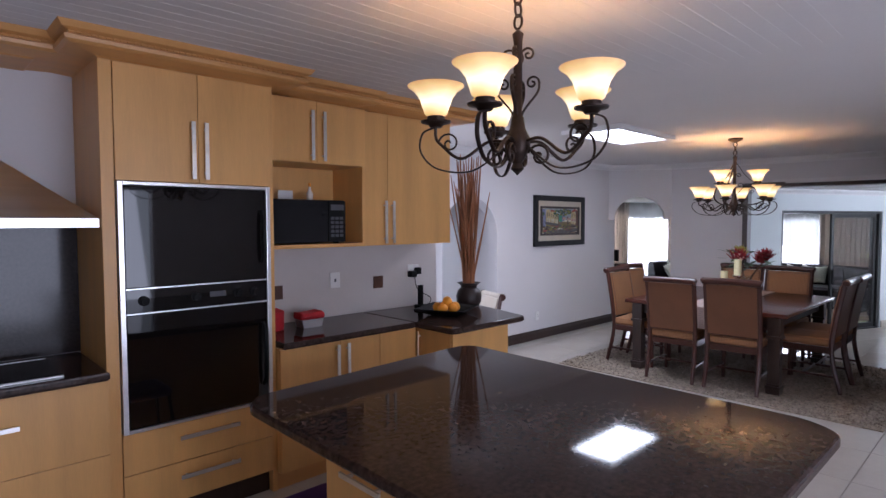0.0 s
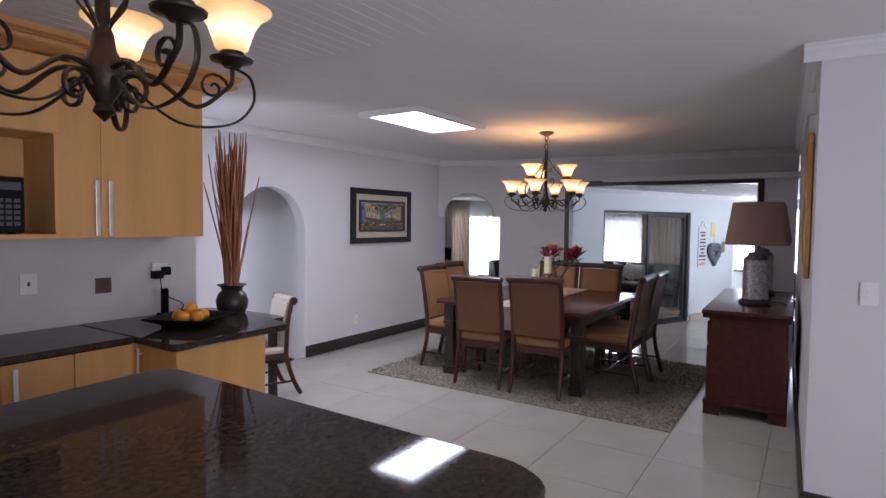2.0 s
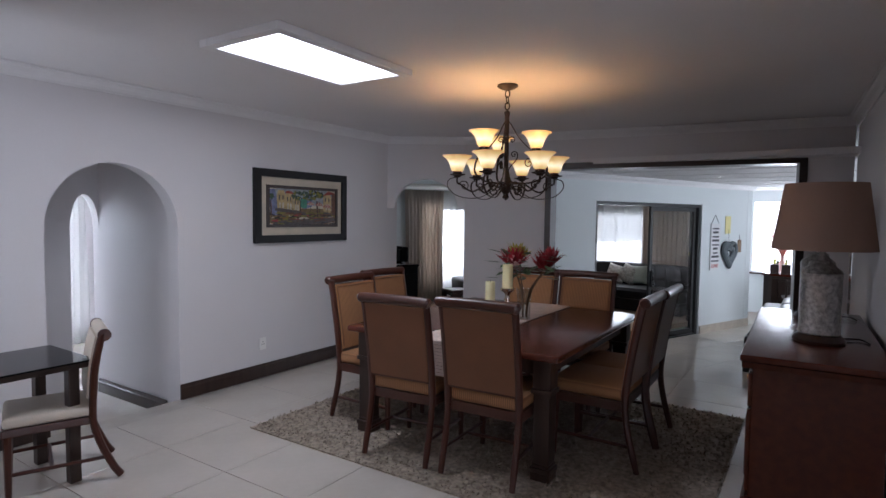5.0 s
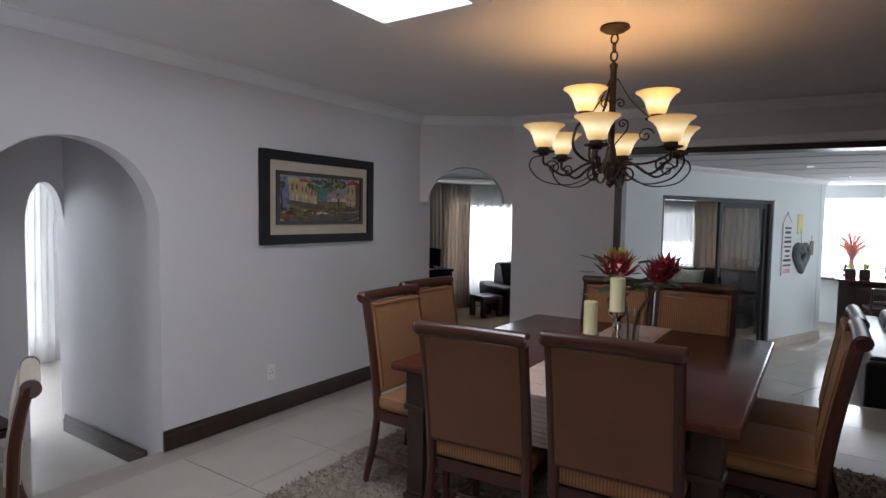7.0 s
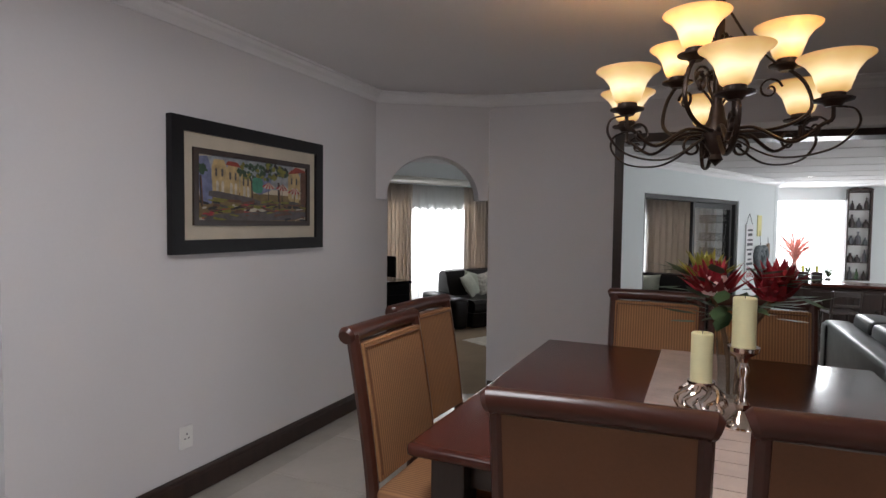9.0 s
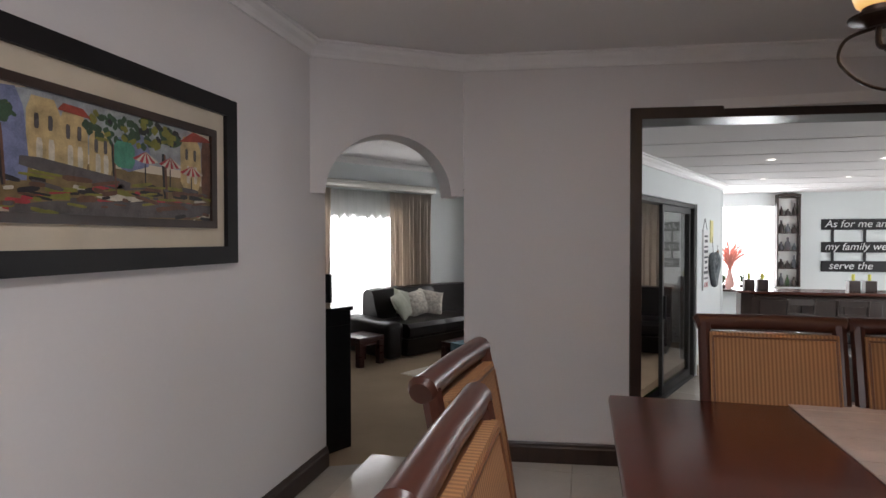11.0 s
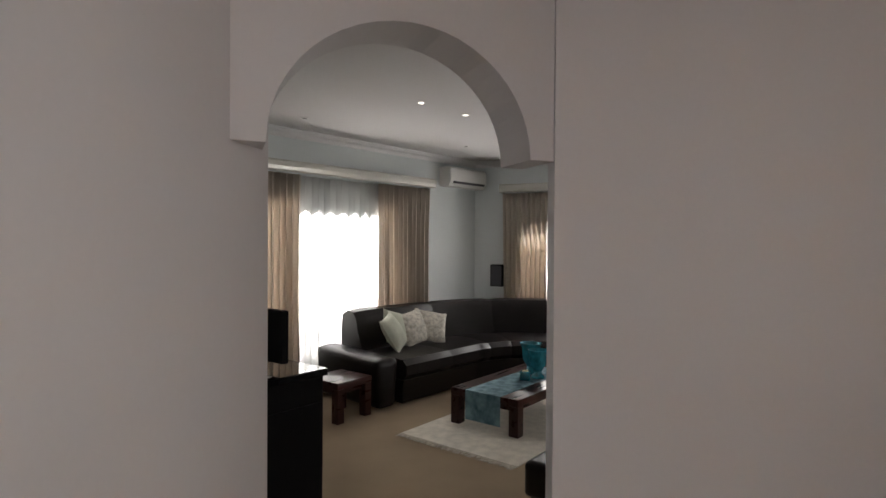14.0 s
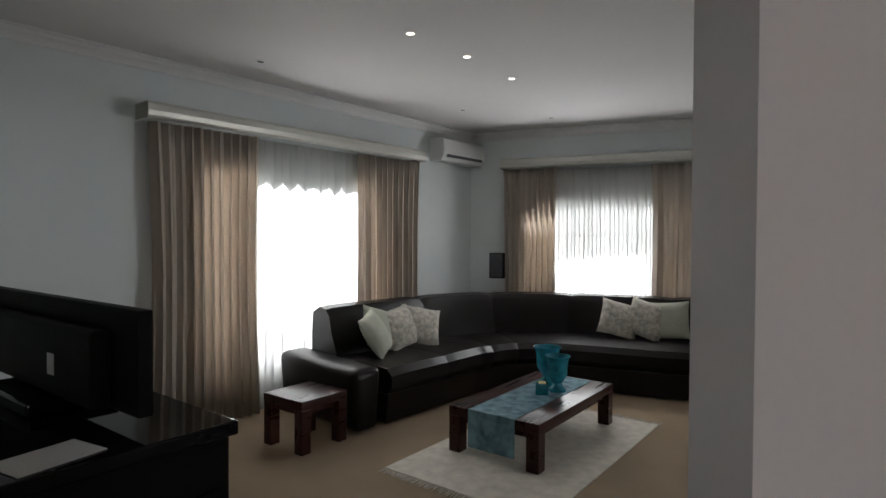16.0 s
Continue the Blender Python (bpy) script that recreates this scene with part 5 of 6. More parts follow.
# red canister, cloth and loaf tin
t = thing("red_canister", kit(1.80, 3.42, 0.8205), "glossy red lidded canister", "canister")
part("body", lathe([(0, 0), (0.075, 0), (0.080, 0.01), (0.080, 0.10), (0, 0.10)], 24), M_RED, t, "", True)
part("lid", lathe([(0, 0.101), (0.082, 0.101), (0.080, 0.125), (0.04, 0.145), (0.018, 0.150), (0.015, 0.165), (0, 0.170)], 24), M_RED, t, "", True)
t = thing("loaf_tin", kit(2.05, 3.36, 0.8205), "metal loaf tin with a folded red cloth", "tin")
part("tin", prism([(-0.07, 0.0), (0.07, 0.0), (0.085, 0.055), (-0.085, 0.055)], -0.05, 0.05, "y"), M_STEEL, t)
bm = box(-0.095, -0.062, 0.056, 0.095, 0.062, 0.105, 0.024, 4)
for v in bm.verts:
    v.co.z += 0.018 * math.sin(v.co.x * 40) * (v.co.z > 0.08)
part("cloth", bm, M_RED, t, "red quilted cloth", True)

# bowl of oranges
t = thing("fruit_bowl", kit(3.11, 3.06, 0.8205), "square black dish of oranges on the peninsula", "bowl")
bm = bmesh.new()
rings = []
for w_, z in ((0.09, 0.0), (0.11, 0.004), (0.17, 0.035), (0.205, 0.052), (0.205, 0.058), (0.165, 0.044), (0.10, 0.012)):
    rings.append([bm.verts.new((sx * w_, sy * w_, z)) for sx, sy in ((-1, -1), (1, -1), (1, 1), (-1, 1))])
for a, b in zip(rings, rings[1:]):
    for k in range(4):
        bm.faces.new((a[k], a[(k + 1) % 4], b[(k + 1) % 4], b[k]))
bm.faces.new(rings[0][::-1])
bm.faces.new(rings[-1])
part("dish", bm, M_BLACK, t, "square black dish").rotation_euler = (0, 0, 0.45)
for k, (x, y, z) in enumerate(((-0.07, -0.02, 0.052), (0.0, -0.06, 0.052), (0.075, -0.01, 0.052), (0.02, 0.055, 0.052), (-0.05, 0.06, 0.052), (0.0, 0.0, 0.10))):
    r = 0.040
    o = lathe([(0, -r)] + [(r * math.cos(radians(a)), r * 0.95 * math.sin(radians(a))) for a in range(-75, 76, 15)] + [(0.004, r * 0.92), (0, r * 0.88)], 16)
    ob = part("orange", o, M_ORANGE, None, "", True)
    ob.matrix_basis = pose(*kit(3.11 + x, 3.06 + y, 0.8225 + z), 12 * k, 9 * k, 0)
    tagged(ob, "ripe orange lying in the black dish", "orange", "oranges in the dish")

# pot of tall dry reeds
t = thing("reed_pot", kit(3.545, 3.24, 0.8205), "dark pottery vase with tall dry brown reeds", "vase")
part("pot", lathe([(0, 0), (0.085, 0), (0.105, 0.04), (0.112, 0.09), (0.095, 0.14), (0.070, 0.165), (0.075, 0.185), (0.105, 0.205), (0.098, 0.206), (0.066, 0.186), (0.06, 0.165), (0, 0.16)], 28), M_POT, t, "wide-rimmed dark brown pot", True)
rng = random.Random(8)
for k in range(58):
    a = rng.uniform(0, 6.28)
    r0, r1 = rng.uniform(0, 0.045), rng.uniform(0.01, 0.115) if k < 50 else rng.uniform(0.13, 0.20)
    h = rng.uniform(1.02, 1.30) if k < 50 else rng.uniform(0.8, 1.15)
    b = a + rng.uniform(-0.7, 0.7)
    mid = 0.5 * (r0 + r1) + rng.uniform(-0.015, 0.01)
    pts = bezier([(r0 * math.cos(a), r0 * math.sin(a), 0.162), (mid * math.cos(a), mid * math.sin(a), h * 0.55), (r1 * math.cos(b), r1 * math.sin(b), h)], 4)
    part("reed", tube(pts, [0.0075] * 5 + [0.0055] * (len(pts) - 6) + [0.003], 5), M_REED, t)

# island
t = thing("kitchen_island", (0, 0, 0), "beech kitchen island with drawers under dark granite", "kitchen island")
part("carcass", box(1.12, 0.62, 0.09, 2.25, 1.58, 0.887), M_BEECH, t)
part("plinth", box(1.16, 0.66, 0.0, 2.20, 1.54, 0.089), M_BEECH_DK, t)
for z0, z1 in ((0.67, 0.883), (0.39, 0.667), (0.10, 0.387)):
    for y0, y1 in ((0.622, 1.098), (1.102, 1.578)):
        d = part("drawer", box(1.10, y0, z0, 1.119, y1, z1, 0.002), M_BEECH, t)
        yc = (y0 + y1) / 2
        bm = box(1.066, yc - 0.11, z1 - 0.07, 1.075, yc + 0.11, z1 - 0.052, 0.002)
        for q in (-0.08, 0.07):
            box(1.074, yc + q, z1 - 0.066, 1.0995, yc + q + 0.01, z1 - 0.056, bm=bm)
        part("handle", bm, M_STEEL, d, "brushed steel bar handle")
tagged(part("worktop", slab([(1.00, 0.30), (2.37, 0.30), (2.45, 0.42), (2.48, 2.16), (2.41, 2.21), (1.10, 2.13), (1.02, 2.03)], 0.888, 0.930, [0.04, 0.06, 0.06, 0.04, 0.04, 0.06, 0.06]), M_GRANITE), "large polished brown-black granite island top", "worktop", "granite worktops")

t = thing("bar_stool", (1.22, 1.87, 0), "low stool with purple cushion and dark metal legs", "stool")
part("cushion", box(-0.17, -0.17, 0.44, 0.17, 0.17, 0.50, 0.025, 3), M_PURPLE, t, "purple cushion seat", True)
for sx in (-1, 1):
    for sy in (-1, 1):
        part("leg", tube([(sx * 0.15, sy * 0.15, 0.44), (sx * 0.19, sy * 0.19, 0.0)], 0.012, 8), M_IRON, t)

# ---- breakfast nook ----
t = thing("breakfast_table", (3.95, 4.06, 0), "dark wooden breakfast table with glass top", "table")
part("tabletop", box(-0.50, -0.30, 0.68, 0.56, 0.26, 0.715, 0.008), M_DARKWOOD, t)
part("glass_top", box(-0.52, -0.32, 0.717, 0.58, 0.28, 0.727, 0.003), M_BLACKGLASS, t, "glossy glass sheet")
for sx in (-0.42, 0.48):
    for sy in (-0.24, 0.20):
        part("leg", box(sx - 0.03, sy - 0.03, 0, sx + 0.03, sy + 0.03, 0.679, 0.005), M_DARKWOOD, t)


def nook_chair():
    t = thing("breakfast_chair", pose(0, 0, 0), "dark wooden chair with cream leather scroll back", "chair", "breakfast chairs")
    part("seat", box(-0.21, -0.21, 0.40, 0.21, 0.22, 0.46, 0.025, 3), M_CREAM, t, "cream padded seat", True)
    part("seat_frame", box(-0.215, -0.215, 0.355, 0.215, 0.225, 0.399, 0.006), M_CHAIRWOOD, t)
    ys = lambda z: -0.20 - 0.05 * max(0, z - 0.40) - 0.30 * max(0, z - 0.62) ** 1.6 - (0.14 * ((0.40 - z) / 0.4) ** 1.5 if z < 0.4 else 0)
    for sx in (-1, 1):
        part("back_leg", tube([(sx * 0.205, ys(z), max(0.014, z)) for z in [0.88 * i / 14 for i in range(15)]], 0.021, 8), M_CHAIRWOOD, t, "", True)
        part("front_leg", tube([(sx * 0.19, 0.195, 0.36), (sx * 0.19, 0.20, 0.014)], [0.024, 0.016], 8), M_CHAIRWOOD, t, "", True)
        part("side_stretcher", tube([(sx * 0.205, ys(0.14), 0.14), (sx * 0.19, 0.195, 0.14)], 0.011, 6), M_CHAIRWOOD, t)
    part("cross_stretcher", tube([(-0.195, 0.0, 0.14), (0.195, 0.0, 0.14)], 0.011, 6), M_CHAIRWOOD, t)
    bm = bmesh.new()
    rows = []
    for i in range(11):
        z = 0.50 + 0.36 * i / 10
        rows.append([bm.verts.new((x, ys(z) + o, z)) for x, o in ((-0.185, -0.025), (0.185, -0.025), (0.185, 0.03), (-0.185, 0.03))])
    for a, b in zip(rows, rows[1:]):
        for k in range(4):
            bm.faces.new((a[k], a[(k + 1) % 4], b[(k + 1) % 4], b[k]))
    bm.faces.new(rows[0][::-1])
    bm.faces.new(rows[-1])
    bmesh.ops.recalc_face_normals(bm, faces=bm.faces)
    part("backrest", bm, M_CREAM, t, "cream leather backrest", True)
    part("top_roll", tube([(-0.20, ys(0.87) - 0.012, 0.872), (0.20, ys(0.87) - 0.012, 0.872)], 0.034, 12), M_CREAM, t, "rolled cream leather top", True)
    for sx in (-0.212, 0.212):
        part("scroll_end", lathe([(0, -0.010), (0.036, -0.010), (0.036, 0.010), (0, 0.012)], 16), M_CHAIRWOOD, t, "", True).matrix_basis = pose(sx, ys(0.87) - 0.012, 0.872, 0, 90, 0)
    return t


c = nook_chair()
c.matrix_basis = pose(4.37, 3.97, 0, 0, 0, 70)
# white louvred shutter beside the nook
t = thing("louvred_shutter", (3.98, 4.688, 0.75), "white painted louvred shutter panel on the wall", "shutter")
bm = bmesh.new()
for x0, z0, x1, z1 in ((-0.20, 0, -0.16, 1.1), (0.16, 0, 0.20, 1.1), (-0.16, 0, 0.16, 0.05), (-0.16, 1.05, 0.16, 1.1)):
    box(x0, -0.035, z0, x1, -0.002, z1, 0.003, bm=bm)
part("frame", bm, M_WHITE, t)
for i in range(28):
    z = 0.068 + i * 0.035
    part("slat", box(-0.158, -0.016, -0.003, 0.158, 0.016, 0.003), M_WHITE, t).matrix_basis = pose(0, -0.019, z + 0.01, 38)

# ---- passage and parlour behind the arch ----
def curtain(name, p0, p1, z0, z1, folds, depth, mat, label, seed=1, cat="curtain", gather=0.0):
    """A hanging curtain from p0 to p1 with irregular pleats."""
    rng = random.Random(seed)
    a, b = Vector(p0), Vector(p1)
    L = (b - a).length
    u = (b - a) / L
    n = Vector((-u.y, u.x))
    cols, rows = folds * 10, 10
    ph = [rng.uniform(-0.5, 0.5) for _ in range(folds + 2)]
    bm = bmesh.new()
    grid = []
    for j in range(rows + 1):
        f = j / rows
        line = []
        for i in range(cols + 1):
            s = i / cols
            k = s * folds
            q = 2 * math.pi * k + ph[int(k)] * 1.2 * (1 - f) + 0.5 * math.sin(3 * f + seed)
            d = depth * (0.55 + 0.45 * f) * math.sin(q) * (0.75 + 0.5 * ph[int(k) + 1])
            x = s + 0.18 / folds * math.sin(q * 2 + f)
            x = 0.5 + (x - 0.5) * (1 - gather * math.sin(math.pi * min(1, f * 1.05)))
            p = a + u * (L * x) + n * d
            line.append(bm.verts.new((p.x, p.y, z1 + (z0 - z1) * f)))
        grid.append(line)
    for r0, r1 in zip(grid, grid[1:]):
        for i in range(cols):
            bm.faces.new((r0[i], r0[i + 1], r1[i + 1], r1[i]))
    ob = part(name, bm, mat, None, "", True)
    so = ob.modifiers.new("thickness", "SOLIDIFY")
    so.thickness = 0.003
    tagged(ob, label, cat)
    return ob


curtain("sheer_curtain", (4.6, 8.36), (6.6, 8.36), -0.16, 2.15, 16, 0.03, M_SHEER, "white sheer curtain in front of the bright window", 5)
t = thing("window_frame", (5.6, 8.5, 0), "brown wooden window frame with bars", "window", kind="structure")
for x in (-0.87, -0.45, 0.0, 0.45, 0.87):
    part("bar", box(x - 0.03, 0.02, 0.0, x + 0.03, 0.07, 2.0, 0.004), M_MAHOG, t)
for z in (0.03, 0.7, 1.35, 1.97):
    part("rail", box(-0.84, 0.025, z - 0.03, 0.84, 0.065, z + 0.03, 0.004), M_MAHOG, t)


# ---- living room ----
def local(p, deg, z=0.0):
    return pose(p[0], p[1], z, 0, 0, deg)


A1 = math.degrees(math.atan2(-WDIR.y, -WDIR.x))
A2 = math.degrees(math.atan2(W2DIR.y, W2DIR.x))


def pelmet(p0, p1, label):
    a, b = Vector(p0), Vector(p1)
    t = thing("curtain_pelmet", local(a, math.degrees(math.atan2(b.y - a.y, b.x - a.x)), 2.11), label, "pelmet", "curtain pelmets")
    L = (b - a).length
    part("fascia", prism([(-0.20, 0.0), (-0.185, 0.0), (-0.185, 0.095), (-0.19, 0.11), (-0.20, 0.11), (-0.214, 0.09), (-0.217, 0.05), (-0.212, 0.015)], 0, L, "x"), M_PELMET, t)
    part("top_board", box(0, -0.186, 0.095, L, -0.002, 0.109), M_PELMET, t)
    part("end_board", box(0.001, -0.199, 0.001, 0.014, -0.002, 0.094), M_PELMET, t)
    part("end_board", box(L - 0.014, -0.199, 0.001, L - 0.001, -0.002, 0.094), M_PELMET, t)


pelmet(along(3.80), along(1.03), "long silver-grey curtain pelmet above the window")
pelmet(along2(0.42), along2(3.2), "silver-grey curtain pelmet above the end window")
curtain("curtain", along(3.76, 0.13), along(2.93, 0.13), LIVE + 0.01, 2.10, 11, 0.06, M_CURTAIN, "full-length oatmeal curtain drawn aside", 2, gather=0.06)
curtain("curtain", along(1.90, 0.13), along(1.06, 0.13), LIVE + 0.01, 2.10, 11, 0.06, M_CURTAIN, "full-length oatmeal curtain drawn aside", 7, gather=0.05)
curtain("sheer_curtain", along(3.1, 0.06), along(1.7, 0.06), LIVE + 0.01, 2.10, 9, 0.022, M_SHEER, "white voile curtain glowing with daylight", 3)
curtain("curtain", along2(0.46, 0.13), along2(1.07, 0.13), LIVE + 0.01, 2.10, 9, 0.06, M_CURTAIN, "full-length oatmeal curtain drawn aside", 4, gather=0.05)
curtain("curtain", along2(2.03, 0.13), along2(3.12, 0.13), LIVE + 0.01, 2.10, 11, 0.05, M_CURTAIN, "full-length oatmeal curtain drawn aside", 6, gather=0.05)
curtain("sheer_curtain", along2(0.95, 0.06), along2(2.15, 0.06), LIVE + 0.01, 2.10, 13, 0.012, M_SHEER, "white voile curtain glowing with daylight", 9)


def steel_window(p0, p1, z0, z1, bars):
    a, b = Vector(p0), Vector(p1)
    L = (b - a).length
    t = thing("window_frame", local(a, math.degrees(math.atan2(b.y - a.y, b.x - a.x)), 0), "brown window frame with bars behind voile", "window", kind="structure")
    for i in range(bars + 1):
        x = L * i / bars
        part("bar", box(x - 0.018, 0.08, z0, x + 0.018, 0.12, z1, 0.003), M_ALU, t)
    for z in (z0 + 0.02, z0 + (z1 - z0) * 0.72, z1 - 0.02):
        part("rail", box(0, 0.085, z - 0.018, L, 0.115, z + 0.018, 0.003), M_ALU, t)


steel_window(along(3.35), along(1.50), 0.22, 1.69, 4)
steel_window(along2(0.85), along2(2.95), 0.45, 1.71, 4)

# air conditioner on the window wall by the corner
t = thing("air_conditioner", local(along(0.74), A1, 2.17), "white split air conditioner high on the wall", "air conditioner")
part("body", prism([(-0.002, 0.0), (-0.002, 0.25), (-0.15, 0.25), (-0.185, 0.225), (-0.195, 0.06), (-0.16, 0.0)], 0, 0.74, "x"), M_ACW, t)
part("front_panel", prism([(-0.186, 0.225), (-0.193, 0.225), (-0.203, 0.085), (-0.196, 0.085)], 0.005, 0.735, "x"), M_ACW, t)
part("air_slot", box(0.06, -0.2035, 0.035, 0.69, -0.17, 0.062), M_INK, t, "dark outlet slot")
part("flap", box(0.06, -0.215, 0.015, 0.69, -0.196, 0.024, 0.003), M_ACW, t)
t = thing("loudspeaker", local(along2(0.30), A2, 0.86), "small black loudspeaker on a wall bracket", "speaker")
part("cabinet", box(0, -0.20, 0, 0.17, -0.05, 0.29, 0.006), M_BLACK, t)
part("grille", box(0.012, -0.212, 0.012, 0.158, -0.201, 0.278, 0.004), M_INK, t)
part("bracket", box(0.06, -0.05, 0.12, 0.11, -0.002, 0.17), M_BLACK, t)

# downlights
for x, y, lit in ((11.54, 4.97, 1), (12.03, 4.69, 1), (12.61, 4.42, 1), (11.9, 6.15, 0), (13.6, 4.95, 0), (14.1, 4.1, 0)):
    t = thing("downlight", (x, y, LIVECEIL), "small round recessed ceiling spotlight", "downlight", "living room downlights")
    part("rim", lathe([(0.036, -0.001), (0.040, -0.004), (0.027, -0.006), (0.026, -0.002)], 20), M_WHITE, t)
    part("lens", lathe([(0, -0.003), (0.025, -0.003), (0.025, -0.001), (0, -0.001)], 18), M_SPOT if lit else M_OFF, t)

# corner sofa: swept along the two walls with a round corner
BACK0, BACKC, BACK1 = along(2.62, 0.16), WC + Vector((-0.30, -0.35)), along2(3.3, 0.16)


def sofa_line():
    u1, u2 = -WDIR, W2DIR
    n1, n2 = Vector((-WDIR.y, WDIR.x)), Vector((W2DIR.y, -W2DIR.x))
    pts = []
    for i in range(9):
        pts.append((along(2.62 - 1.32 * i / 8, 0.20), n1))
    p0, p1, p2 = along(1.30, 0.20), WC + n1 * 0.22 + n2 * 0.22, along2(1.25, 0.20)
    for i in range(1, 12):
        q = i / 12
        p = p0 * (1 - q) ** 2 + p1 * 2 * q * (1 - q) + p2 * q * q
        d = (p1 - p0) * (1 - q) + (p2 - p1) * q
        d.normalize()
        pts.append((p, Vector((d.y, -d.x))))
    for i in range(13):
        pts.append((along2(1.25 + 2.0 * i / 12, 0.20), n2))
    return pts


LINE = sofa_line()
t = thing("corner_sofa", (0, 0, 0), "large black-brown leather corner sofa with rounded back", "sofa")


def sweep(i0, i1, section, name, shrink=0.0, puff=0.0, label=""):
    bm = bmesh.new()
    rings = []
    idx = []
    for i in range(i0, i1):
        idx += [(i, 0.0), (i, 0.5)]
    idx.append((i1, 0.0))
    for k, (i, f) in enumerate(idx):
        (p, n), (p2, n2) = LINE[i], LINE[min(i + 1, len(LINE) - 1)]
        p, n = p.lerp(p2, f), n.lerp(n2, f).normalized()
        q = k / (len(idx) - 1)
        e = 1 - (abs(2 * q - 1) ** 8)
        cx = sum(s[0] for s in section) / len(section)
        cz = sum(s[1] for s in section) / len(section)
        rings.append([bm.verts.new((*(p + n * (cx + (o - cx) * (1 - shrink * (1 - e)))), LIVE + cz + (z - cz) * (1 - shrink * (1 - e)) + (puff * e if z > cz else 0))) for o, z in section])
    m = len(section)
    for a, b in zip(rings, rings[1:]):
        for k in range(m):
            bm.faces.new((a[k], a[(k + 1) % m], b[(k + 1) % m], b[k]))
    bm.faces.new(rings[0][::-1])
    bm.faces.new(rings[-1])
    bmesh.ops.recalc_face_normals(bm, faces=bm.faces)
    return part(name, bm, M_SOFA, t, label, True)


BACKSEC = [(0.0, 0.05), (0.30, 0.05), (0.32, 0.46), (0.25, 0.62), (0.22, 0.76), (0.17, 0.82), (0.08, 0.835), (0.0, 0.79), (-0.02, 0.60)]
SEATSEC = [(0.27, 0.24), (0.92, 0.24), (0.965, 0.29), (0.965, 0.38), (0.91, 0.43), (0.60, 0.445), (0.29, 0.43)]
BASESEC = [(0.02, 0.02), (0.90, 0.02), (0.92, 0.235), (0.02, 0.235)]
sweep(1, len(LINE) - 1, BASESEC, "base", 0)
cuts = [0, 8, 14, 20, 26, 32]
for a, b in zip(cuts, cuts[1:]):
    sweep(a if a else 1, b, BACKSEC, "backrest", 0.03, 0.004, "padded leather back section")
for a, b in zip([1, 5, 10, 14, 18, 25], [5, 10, 14, 18, 25, 32]):
    sweep(a, b, SEATSEC, "seat_cushion", 0.03, 0.004, "padded leather seat")
bm = box(-0.11, 0.02, 0.02, 0.11, 0.95, 0.50, 0.07, 4)
for v in bm.verts:
    if v.co.z > 0.3:
        v.co.x *= 1.25
    v.co.z -= 0.05 * max(0, v.co.y - 0.3) * (v.co.z > 0.3)
part("arm", bm, M_SOFA, t, "padded rounded leather arm", True).matrix_basis = local(along(2.66, 0.18), math.degrees(math.atan2(-WDIR.y, -WDIR.x)) + 180, LIVE)


def scatter_cushion(place, turn, lean, mat, label, size=0.40, roll=0):
    bm = bmesh.new()
    n = 14
    grid = {}
    for side in (0, 1):
        for i in range(n + 1):
            for j in range(n + 1):
                u, v = 2 * i / n - 1, 2 * j / n - 1
                edge = (1 - u ** 2) * (1 - v ** 2)
                th = 0.075 * edge ** 0.45
                pinch = 1 - 0.07 * (1 - abs(u) ** 3) * abs(v) ** 6 - 0.07 * (1 - abs(v) ** 3) * abs(u) ** 6
                key = (i, j, side if edge > 1e-6 else 0)
                if key not in grid:
                    grid[key] = bm.verts.new((u * size / 2 * pinch, (th if side else -th), v * size / 2 * pinch + size / 2))
    get = lambda i, j, s: grid.get((i, j, s), grid.get((i, j, 0)))
    for side in (0, 1):
        for i in range(n):
            for j in range(n):
                q = [get(i, j, side), get(i + 1, j, side), get(i + 1, j + 1, side), get(i, j + 1, side)]
                bm.faces.new(q if not side else q[::-1])
    bmesh.ops.recalc_face_normals(bm, faces=bm.faces)
    ob = part("scatter_cushion", bm, mat, None, "", True)
    ob.matrix_basis = pose(place[0], place[1], place[2], 0, 0, turn) @ pose(0, 0, 0, lean, 0, 0) @ pose(0, 0, size / 2, 0, roll, 0) @ pose(0, 0, -size / 2)
    tagged(ob, label, "cushion", "cushions on the sofa")


zc = LIVE + 0.435
for s, off, rz, ln, mt, lb in ((2.16, 0.80, A1 + 28, 30, M_PILLOW, "sage linen scatter cushion leaning on the sofa"), (2.02, 0.66, A1 + 8, 24, M_PILLOW, "sage linen scatter cushion leaning on the sofa"), (1.84, 0.72, A1 - 6, 30, M_PILLOW2, "textured cream patterned scatter cushion"), (1.66, 0.76, A1 - 26, 32, M_PILLOW2, "textured cream patterned scatter cushion")):
    p = along(s, off)
    scatter_cushion((p.x, p.y, zc + 0.02), rz, -ln, mt, lb, 0.38, (ln * 37) % 50 - 20)
for s, off, rz, ln, mt, lb in ((1.80, 0.66, A2 + 20, 28, M_PILLOW2, "textured cream patterned scatter cushion"), (2.02, 0.62, A2, 24, M_PILLOW2, "textured cream patterned scatter cushion"), (2.22, 0.60, A2 - 10, 22, M_PILLOW, "sage linen scatter cushion leaning on the sofa")):
    p = along2(s, off)
    scatter_cushion((p.x, p.y, zc + 0.02), rz, -ln, mt, lb, 0.38, (ln * 37) % 50 - 20)


